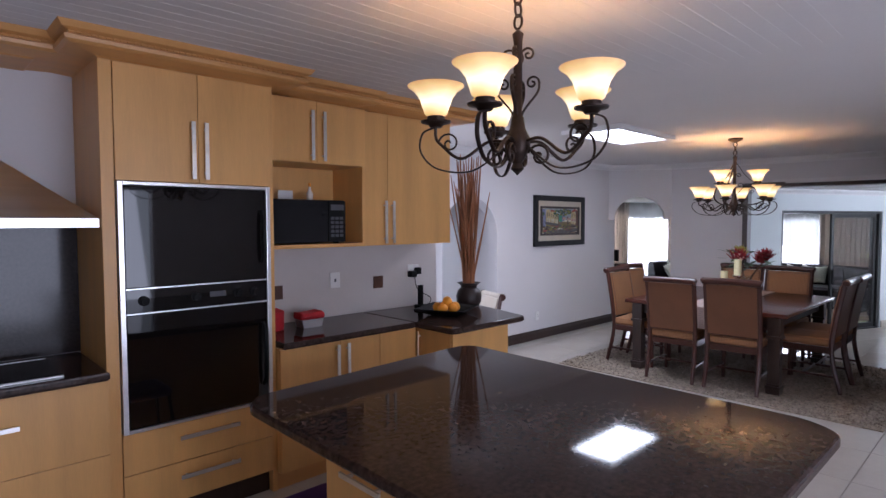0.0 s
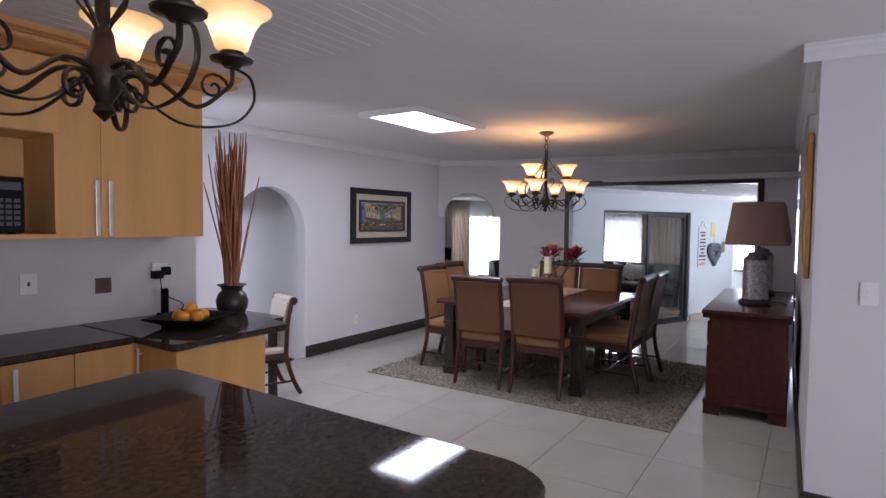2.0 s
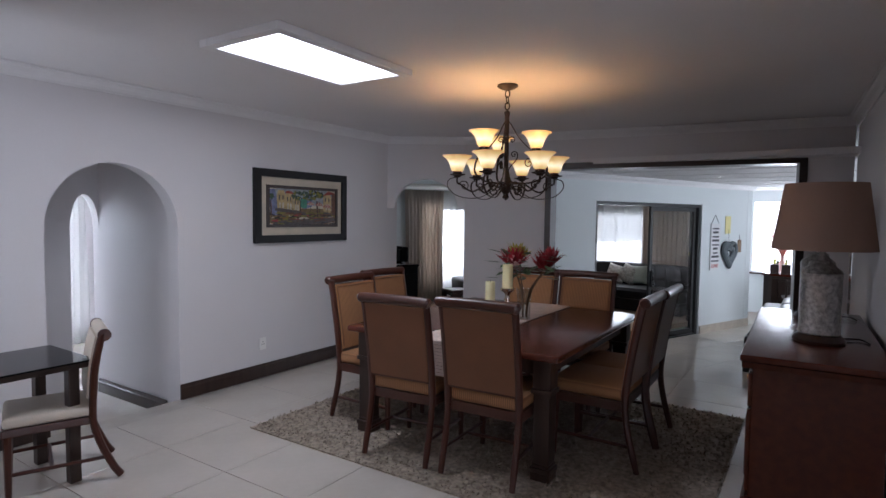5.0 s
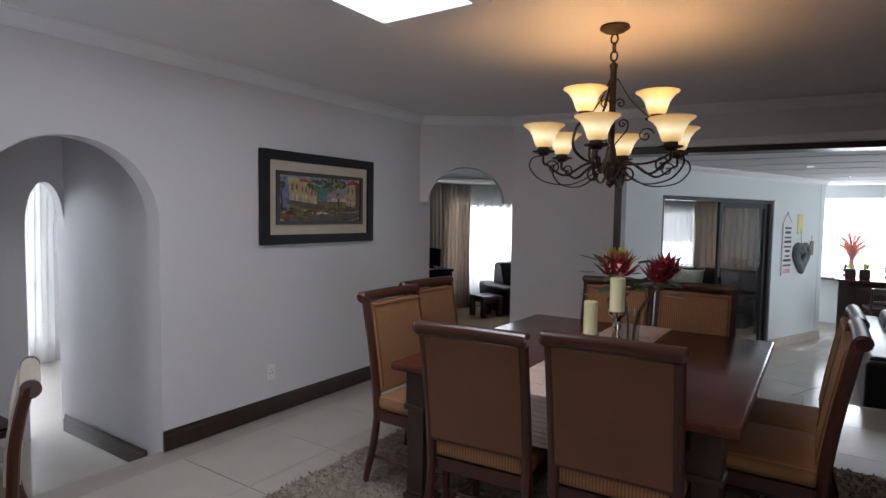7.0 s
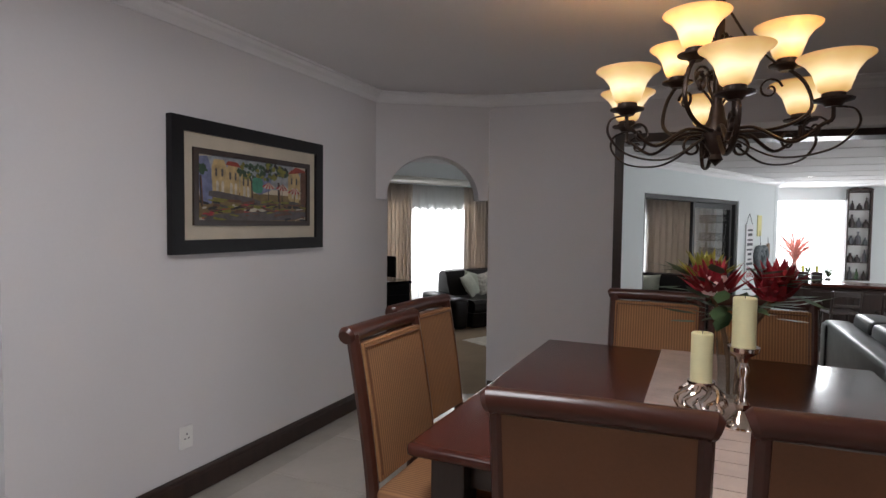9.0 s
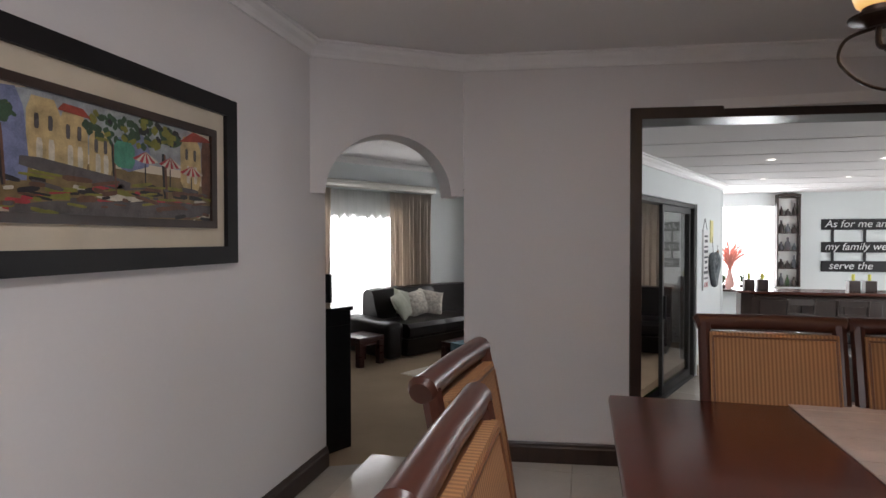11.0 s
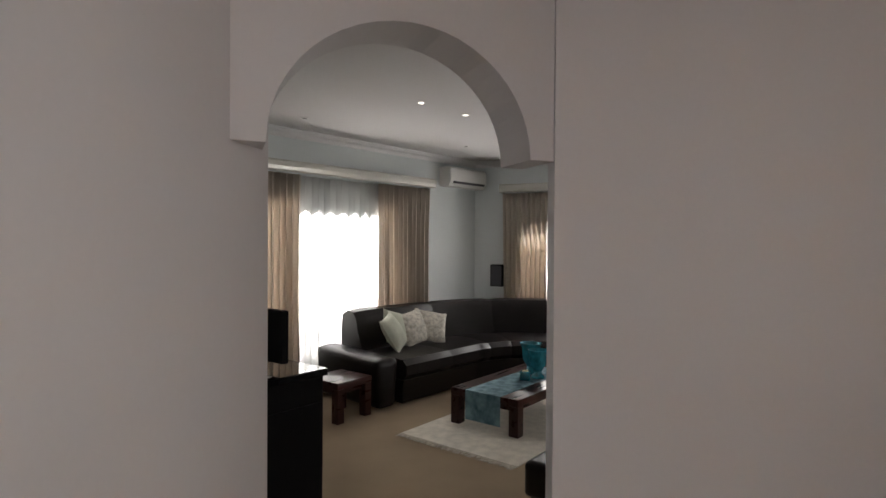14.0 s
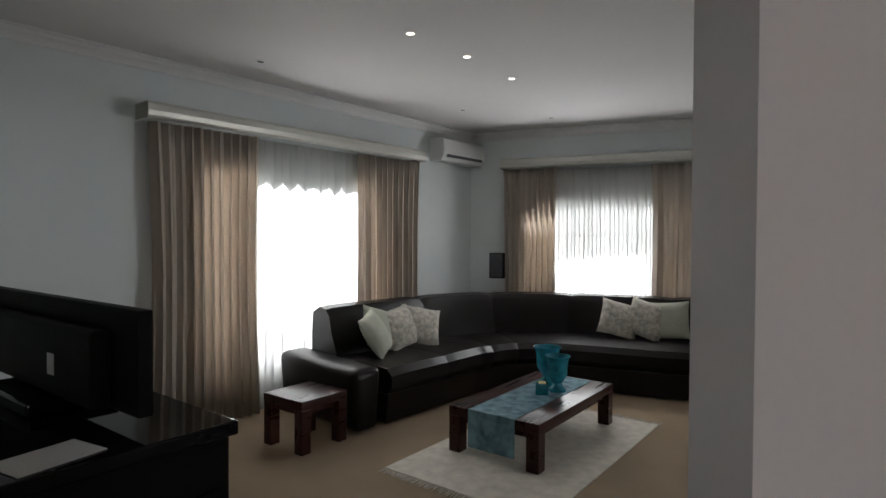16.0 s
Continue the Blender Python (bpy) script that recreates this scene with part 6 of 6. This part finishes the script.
def block_table(name, m, L, W_, h, top, leg, label):
    t = thing(name, m, label, "table")
    part("tabletop", box(-L / 2, -W_ / 2, h - top, L / 2, W_ / 2, h, 0.006), M_DARKMAHOG, t, "polished dark top", True)
    part("apron", box(-L / 2 + 0.05, -W_ / 2 + 0.05, h - top - 0.05, L / 2 - 0.05, W_ / 2 - 0.05, h - top - 0.0005), M_DARKMAHOG, t)
    for sx in (-1, 1):
        for sy in (-1, 1):
            x, y = sx * (L / 2 - leg / 2 - 0.002), sy * (W_ / 2 - leg / 2 - 0.002)
            part("leg", box(x - leg / 2, y - leg / 2, 0, x + leg / 2, y + leg / 2, h - top - 0.0005, 0.004), M_DARKMAHOG, t)
    return t


TC = (12.22, 4.20)
block_table("coffee_table", local(TC, -26.5, LIVE + 0.012), 1.22, 0.66, 0.30, 0.06, 0.085, "low dark mahogany coffee table with square legs")
block_table("side_table", local((11.82, 5.77), -26, LIVE), 0.40, 0.40, 0.35, 0.06, 0.075, "small dark mahogany side table beside the sofa")

# flat woven rug with fringe
RC = Vector((12.12, 4.20))
ru = thing("woven_rug", local((12.06, 4.20), -27, LIVE), "cream woven cotton rug with knotted fringe", "rug")
bm = box(-0.93, -0.54, 0.0005, 0.93, 0.54, 0.010, 0.004)
part("weave", bm, M_RUGWHITE, ru)
bm = bmesh.new()
rng = random.Random(5)
for side in (-1, 1):
    for k in range(75):
        y = -0.535 + 1.07 * k / 74
        x0 = side * 0.93
        tube([(x0, y, 0.006), (x0 + side * 0.03, y + rng.uniform(-0.006, 0.006), 0.005), (x0 + side * rng.uniform(0.05, 0.075), y + rng.uniform(-0.014, 0.014), 0.004)], [0.003, 0.004, 0.002], 4, bm)
fr_ = part("fringe", bm, M_RUGWHITE, ru)
fr_["kind"] = "stuff"

# runner and turquoise vessels on the coffee table
t = thing("table_runner", local(TC, -26.5, LIVE + 0.3125), "turquoise patterned runner hanging over the table", "table runner")
part("cloth", box(-0.614, -0.17, 0.0, 0.57, 0.17, 0.004, 0.001), M_TEALCLOTH, t)
part("drop", box(-0.620, -0.17, -0.24, -0.615, 0.17, 0.003, 0.001), M_TEALCLOTH, t)


def on_table(u, v):
    a = radians(-26.5)
    return (TC[0] + u * math.cos(a) - v * math.sin(a), TC[1] + u * math.sin(a) + v * math.cos(a), LIVE + 0.317)


for u, v, s in ((0.26, 0.05, 1.12), (0.14, -0.09, 1.0)):
    t = thing("goblet", on_table(u, v), "turquoise glazed ceramic goblet", "goblet", "turquoise goblets")
    part("cup", lathe([(r * s, z * s) for r, z in ((0, 0), (0.060, 0), (0.062, 0.012), (0.040, 0.035), (0.034, 0.06), (0.050, 0.085), (0.070, 0.12), (0.074, 0.20), (0.086, 0.245), (0.092, 0.25), (0.088, 0.252), (0.070, 0.205), (0.064, 0.12), (0.0, 0.09))], 28), M_TEAL, t, "", True)
    part("rim", lathe([(r * s, z * s) for r, z in ((0.0905, 0.247), (0.094, 0.251), (0.0905, 0.255), (0.087, 0.2525))], 28), M_TEAL, t, "", True)
t = thing("votive_box", on_table(0.0, -0.04), "small turquoise tea light holder", "candle holder")
part("holder", box(-0.045, -0.045, 0, 0.045, 0.045, 0.075, 0.008, 3), M_TEAL, t, "", True)
part("candle", lathe([(0, 0.0755), (0.028, 0.0755), (0.027, 0.083), (0, 0.083)], 16), M_CANDLE, t)

# television on its black cabinet, seen from behind
A3 = 153.0
t = thing("television_cabinet", local((9.22, 4.78), A3, LIVE), "glossy black television cabinet", "cabinet")
part("body", box(0.0, -0.62, 0.0, 0.80, 0.0, 1.0, 0.006), M_BLACK, t)
part("top", box(-0.012, -0.635, 1.001, 0.815, 0.015, 1.03, 0.005), M_BLACKGLASS, t, "glossy black top")
part("back_rail", box(0.02, 0.001, 0.10, 0.78, 0.012, 0.90, 0.003), M_BLACK, t)
t = thing("television", local((8.92, 4.96), A3 - 89, LIVE + 1.031), "flat black television seen from behind", "television")
part("screen", box(0.02, -0.22, 0.03, 0.88, -0.19, 0.235, 0.006), M_BLACK, t)
part("back_housing", box(0.12, -0.189, 0.035, 0.78, -0.15, 0.19, 0.012, 3), M_BLACK, t)
part("stand", box(0.30, -0.28, 0.0, 0.60, -0.10, 0.029, 0.006), M_BLACKGLASS, t)
part("label", box(0.30, -0.1498, 0.08, 0.335, -0.1485, 0.125), M_PAPER, t, "small white rating label")
t = thing("paper_sheet", local((9.03, 4.90), A3 + 10, LIVE + 1.031), "sheet of paper lying on the black cabinet", "paper")
part("sheet", box(0, -0.10, 0, 0.14, 0.0, 0.0015), M_PAPER, t)
t = thing("footstool", local((10.34, 3.78), -27, LIVE), "black leather footstool with rounded top", "footstool")
part("pad", box(-0.22, -0.20, 0.14, 0.22, 0.20, 0.34, 0.05, 4), M_SOFA, t, "", True)
for sx in (-0.16, 0.16):
    for sy in (-0.14, 0.14):
        part("foot", box(sx - 0.025, sy - 0.025, 0, sx + 0.025, sy + 0.025, 0.139, 0.004), M_DARKWOOD, t)

# ---- sliding door between living room and family room ----
t = thing("sliding_door", local(SD0, SDA, 0), "dark aluminium sliding glass door standing half open", "door", kind="structure")
part("track", box(1.62, 0.02, -0.318, 4.17, 0.18, -0.285, 0.003), M_ALU, t)
part("head", box(1.62, 0.02, 1.79, 4.17, 0.18, 1.838, 0.003), M_ALU, t)
for x in (1.62, 4.11):
    part("jamb", box(x, 0.02, -0.284, x + 0.06, 0.18, 1.789, 0.003), M_ALU, t)
lf = part("leaf", box(2.92, 0.06, -0.284, 2.98, 0.10, 1.788, 0.003), M_ALU, t, "sliding leaf stile")
part("stile", box(4.04, 0.06, -0.284, 4.10, 0.10, 1.788, 0.003), M_ALU, lf)
part("rail", box(2.98, 0.06, -0.284, 4.04, 0.10, -0.20, 0.003), M_ALU, lf)
part("rail", box(2.98, 0.06, 1.72, 4.04, 0.10, 1.788, 0.003), M_ALU, lf)
part("pull", box(2.935, 0.03, 0.55, 2.965, 0.058, 0.80, 0.006), M_BLACK, lf)
pn = part("pane", box(2.98, 0.076, -0.20, 4.04, 0.082, 1.72), M_DOORGLASS, lf, "clear glass pane")
pn.visible_shadow = False

# ---- family room and bar ----
def hanging(s, z, name, label, cat):
    p = SD0 + (SD1 - SD0).normalized() * s
    return thing(name, local(p, SDA, z), label, cat)


t = hanging(4.42, 0.75, "wall_plaque", "white wall plaque with rows of small lettering", "plaque")
part("board", box(0.0, -0.022, 0.0, 0.27, -0.002, 0.78, 0.003), M_PAPER, t)
rng = random.Random(2)
for i in range(9):
    w_ = rng.uniform(0.13, 0.22)
    part("text_line", box(0.135 - w_ / 2, -0.0245, 0.14 + i * 0.068, 0.135 + w_ / 2, -0.0225, 0.165 + i * 0.068 + 0.012 * (i % 2)), M_INK, t)
fc = bpy.data.curves.new("word", "FONT")
fc.body, fc.size, fc.extrude, fc.align_x = "LOVE", 0.085, 0.001, "CENTER"
wd = new("word", fc)
wd.data.materials.append(M_INKRED)
wd.parent = t
wd.matrix_basis = pose(0.135, -0.0245, 0.04, 90)
part("cord", tube([(0.02, -0.01, 0.78), (0.135, -0.006, 0.93), (0.25, -0.01, 0.78)], 0.003, 5), M_INK, t)
t = hanging(4.86, 1.36, "yellow_card", "small yellow picture card on the wall", "picture")
part("card", box(0, -0.012, 0, 0.16, -0.002, 0.30, 0.002), M_YELLOW, t)
t = hanging(4.96, 0.78, "wicker_heart", "grey wicker heart hanging on the wall", "wall ornament")
bm = bmesh.new()
hp = []
for i in range(40):
    a = 2 * math.pi * i / 40
    hp.append((0.0115 * 16 * math.sin(a) ** 3, 0.25 + 0.0135 * (13 * math.cos(a) - 5 * math.cos(2 * a) - 2 * math.cos(3 * a) - math.cos(4 * a))))
tube([(x, -0.04, z) for x, z in hp + [hp[0]]], 0.045, 8, bm)
tube([(x * 0.6, -0.04, 0.24 + (z - 0.25) * 0.6) for x, z in hp + [hp[0]]], 0.035, 8, bm)
part("heart", bm, M_GREYWOOD, t, "", True)
part("cord", tube([(0, -0.03, 0.40), (0.0, -0.01, 0.66)], 0.003, 5), M_INK, t)
t = hanging(5.32, 1.03, "wooden_tag", "small wooden tag hanging on the wall", "wall ornament")
part("board", box(-0.05, -0.02, 0, 0.05, -0.003, 0.22, 0.006), material("driftwood", (0.25, 0.17, 0.11), 0.8, vary=0.2), t)
part("cord", tube([(0, -0.01, 0.22), (0, -0.006, 0.30)], 0.003, 5), M_INK, t)

for x, y in ((11.6, 1.34), (13.55, 0.88), (13.55, -0.10), (11.75, 0.31), (14.9, 0.2), (11.7, -1.4), (13.5, -1.6)):
    t = thing("downlight", (x, y, FAMCEIL), "small round recessed ceiling spotlight", "downlight", "family room downlights")
    part("rim", lathe([(0.05, -0.007), (0.055, -0.010), (0.040, -0.012), (0.038, -0.008)], 20), M_WHITE, t)
    part("lens", lathe([(0, -0.009), (0.037, -0.009), (0.037, -0.007), (0, -0.007)], 18), M_SPOT, t)

# leather sofa with its back to the passage
t = thing("leather_sofa", (0, 0, FAM), "black leather sofa with loose cushions", "sofa")
part("base", box(9.95, -0.12, 0.06, 12.65, 0.70, 0.38, 0.04, 3), M_SOFA, t, "", True)
part("backrest", box(9.90, 0.52, 0.06, 12.70, 0.80, 0.66, 0.06, 4), M_SOFA, t, "", True)
part("arm", box(12.45, -0.15, 0.06, 12.75, 0.82, 0.63, 0.06, 4), M_SOFA, t, "", True)
part("arm", box(9.82, -0.15, 0.06, 10.08, 0.82, 0.63, 0.06, 4), M_SOFA, t, "", True)
for x in (10.1, 10.88, 11.66):
    bm = box(x, 0.22, 0.42, x + 0.77, 0.56, 0.80, 0.10, 4)
    part("back_cushion", bm, M_SOFA, t, "loose soft leather cushion", True)
    part("seat_cushion", box(x, -0.14, 0.382, x + 0.77, 0.50, 0.48, 0.04, 3), M_SOFA, t, "", True)

# bar
t = thing("bar_counter", (0, 0, FAM), "curved dark wooden bar counter", "bar")
part("front", prism([(14.62, 0.93), (14.36, 0.93), (14.32, 0.80), (14.32, -1.45), (14.62, -1.45)], 0.05, 0.93), M_DARKWOOD, t)
part("plinth", box(14.37, -1.40, 0.0, 14.60, 0.88, 0.049), M_DARKWOOD, t)
for y in (-1.35, -0.82, -0.29, 0.24):
    part("panel", box(14.304, y, 0.16, 14.319, y + 0.46, 0.84, 0.008), M_DARKWOOD, t)
part("counter_top", slab([(14.20, -1.52), (14.78, -1.52), (14.78, 0.98), (14.34, 0.98), (14.20, 0.82)], 0.931, 0.97, 0.03), M_MAHOG, t, "polished dark counter top")
part("rope_moulding", tube([(14.30, -1.42, 0.90), (14.30, 0.78, 0.90)], 0.018, 8), M_DARKWOOD, t)


def stool(x, y, a):
    t = thing("bar_stool", pose(x, y, FAM, 0, 0, a), "dark wooden bar stool with ladder back", "stool", "bar stools")
    part("seat", box(-0.19, -0.19, 0.60, 0.19, 0.19, 0.64, 0.012), M_DARKWOOD, t)
    for sx in (-1, 1):
        part("back_leg", tube([(sx * 0.17, -0.20, 0.0), (sx * 0.17, -0.17, 0.6), (sx * 0.17, -0.22, 0.92)], 0.018, 6), M_DARKWOOD, t)
        part("front_leg", tube([(sx * 0.17, 0.19, 0.0), (sx * 0.16, 0.16, 0.6)], 0.018, 6), M_DARKWOOD, t)
        part("side_rail", tube([(sx * 0.17, -0.19, 0.25), (sx * 0.17, 0.18, 0.25)], 0.011, 6), M_DARKWOOD, t)
    part("foot_rail", tube([(-0.17, 0.185, 0.2), (0.17, 0.185, 0.2)], 0.012, 6), M_DARKWOOD, t)
    part("back_rail", box(-0.16, -0.225, 0.84, 0.16, -0.205, 0.92, 0.006), M_DARKWOOD, t)
    part("back_rail", box(-0.16, -0.212, 0.70, 0.16, -0.194, 0.74, 0.006), M_DARKWOOD, t)
    return t


for x, y, a in ((13.86, 0.42, -80), (13.84, -0.20, -92), (13.80, -0.82, -98)):
    stool(x, y, a)

# narrow wall shelf with curios
t = thing("wall_shelf", (16.198, -0.22, 0.60), "tall narrow dark wooden display shelf", "shelf")
for y0, y1 in ((-0.18, -0.155), (0.155, 0.18)):
    part("side", box(-0.13, y0, 0, -0.002, y1, 1.53, 0.004), M_DARKWOOD, t)
part("back", box(-0.012, -0.154, 0.0, -0.003, 0.154, 1.53), M_WHITE, t)
part("crest", prism([(-0.18, 1.53), (0.18, 1.53), (0.18, 1.56), (0.05, 1.59), (0.0, 1.56), (-0.05, 1.59), (-0.18, 1.56)], -0.14, -0.002, "x"), M_DARKWOOD, t)
for i in range(6):
    part("shelf_board", box(-0.125, -0.154, 0.0 + i * 0.30, -0.013, 0.154, 0.018 + i * 0.30, 0.002), M_DARKWOOD, t)
rng = random.Random(9)
for i in range(5):
    for j in range(3):
        r, h = rng.uniform(0.025, 0.045), rng.uniform(0.10, 0.22)
        t = thing("ornament", (16.198 - 0.07, -0.22 - 0.10 + j * 0.10, 0.6185 + i * 0.30), "small dark curio on the shelf", "ornament", "curios on the shelf")
        part("body", lathe([(0, 0), (r, 0), (r * 1.1, h * 0.3), (r * 0.8, h * 0.6), (r * 0.35, h * 0.75), (r * 0.4, h), (0, h)], 14), rng.choice((M_INK, M_DARKWOOD, M_LEAF, M_POT, M_GREYWOOD)), t, "", True)

# lettered boards
t = thing("word_sign", (16.195, -0.76, 0.80), "three dark wooden boards with painted white words", "sign")
for z, words, dy in ((0.76, "As for me and", 0.0), (0.38, "my family we will", 0.0), (0.06, "serve the", -0.06)):
    bd = part("board", box(-0.025, -1.30, z, -0.005, 0.02, z + 0.18, 0.004), M_SIGNBLACK, t)
    fc = bpy.data.curves.new("words", "FONT")
    fc.body, fc.size, fc.extrude, fc.shear, fc.align_x = words, 0.17, 0.001, 0.25, "LEFT"
    wd = new("words", fc)
    fc.materials.append(M_PAPER)
    wd.parent = bd
    wd.matrix_basis = pose(-0.0275, -0.03 + dy, z + 0.045, 90, 0, -90)
for y in (-0.15, -0.62, -1.1):
    part("strap", box(-0.020, y - 0.02, 0.10, -0.004, y + 0.02, 0.90), M_SIGNBLACK, t)

# window sill plants, vase, candles
sl = setting("window_sill", box(15.82, -0.05, 0.52, 16.199, 1.28, 0.552, 0.004), M_DARKWOOD, "deep dark window sill behind the bar")
for y, h in ((0.85, 0.20), (0.55, 0.24), (0.25, 0.22)):
    t = thing("potted_plant", (16.03, y - 0.05, 0.5525), "small green plant in a dark pot on the bar", "plant", "plants by the bar window")
    part("pot", lathe([(0, 0), (0.035, 0), (0.045, 0.07), (0.04, 0.075), (0, 0.07)], 14), M_POT, t, "", True)
    bm = bmesh.new()
    rng = random.Random(int(y * 100))
    for k in range(40):
        a, e = rng.uniform(0, 6.28), rng.uniform(0.2, 1.2)
        d = Vector((math.cos(a) * math.sin(e), math.sin(a) * math.sin(e), math.cos(e)))
        s = Vector((-math.sin(a), math.cos(a), 0)) * 0.012
        b0 = Vector((0, 0, 0.07 + rng.uniform(0, 0.1)))
        L = h * rng.uniform(0.4, 0.8)
        bm.faces.new([bm.verts.new(v) for v in (b0, b0 + d * L * 0.5 + s, b0 + d * L, b0 + d * L * 0.5 - s)])
    part("leaves", bm, M_LEAF, t)
t = thing("dried_bouquet", (15.93, 0.72, 0.5525), "blush vase with pink dried grasses", "vase")
part("vase", lathe([(0, 0), (0.05, 0), (0.075, 0.09), (0.06, 0.20), (0.035, 0.27), (0.045, 0.33), (0.04, 0.33), (0.03, 0.27), (0, 0.26)], 20), M_PINKVASE, t, "", True)
bm = bmesh.new()
rng = random.Random(6)
for k in range(110):
    a, r, h = rng.uniform(0, 6.28), rng.uniform(0.05, 0.40), rng.uniform(0.58, 0.86)
    tube(bezier([(0, 0, 0.28), (0.3 * r * math.cos(a), 0.3 * r * math.sin(a), 0.28 + (h - 0.28) * 0.6), (r * math.cos(a), r * math.sin(a), h)], 3), [0.003, 0.003, 0.004, 0.005, 0.006, 0.005, 0.002], 4, bm)
part("grasses", bm, M_PINKPAMPAS, t)["kind"] = "stuff"
for x, y in ((14.55, 0.78), (14.55, 0.60), (14.52, -0.55), (14.52, -0.75)):
    t = thing("candle_block", (x, y, FAM + 0.9705), "dark wooden block with a slim yellow candle", "candle holder", "candle blocks on the bar")
    part("block", box(-0.06, -0.07, 0, 0.06, 0.07, 0.15, 0.005), M_DARKWOOD, t)
    part("candle", lathe([(0, 0.151), (0.02, 0.151), (0.02, 0.24), (0, 0.242)], 12), M_YELLOWWAX, t)


# ---- floor tiles ----
def tile_field(name, x0, x1, y0, y1, step, ox, oy, z, label, keep, turn=0.0, origin=(0, 0)):
    floor = thing(name, (origin[0], origin[1], z) if not turn else pose(origin[0], origin[1], z, 0, 0, turn), label, "floor", kind="structure")
    me = None
    g = 0.0025
    i0, i1 = math.floor((x0 - ox) / step), math.ceil((x1 - ox) / step)
    j0, j1 = math.floor((y0 - oy) / step), math.ceil((y1 - oy) / step)
    for i in range(i0, i1):
        for j in range(j0, j1):
            cx, cy = ox + (i + 0.5) * step, oy + (j + 0.5) * step
            if not keep(cx, cy):
                continue
            if me is None:
                h = step / 2 - g
                ob = part("tile", box(-h, -h, -0.007, h, h, 0.0, 0.002, 1), M_TILE, floor)
                me = ob.data
            else:
                ob = new("tile", me)
                ob.parent = floor
            ob.location = (cx, cy, 0)
    return floor


tile_field("floor", -2.6, 9.3, -3.3, 4.7, 0.645, 5.01, 3.20, 0.0, "large cream glazed floor tiles with thin joints",
           lambda x, y: not (x > 4.4 and y < -0.45) and y < 4.70 and not (x > 8.72 and y > 3.9) and x < 9.4)
tile_field("floor_lower", -1.0, 8.2, -6.5, 1.0, 0.645, 0.0, 0.0, FAM, "cream glazed floor tiles of the family room",
           lambda x, y: y < 0.10, SDA, (9.2, 3.4))
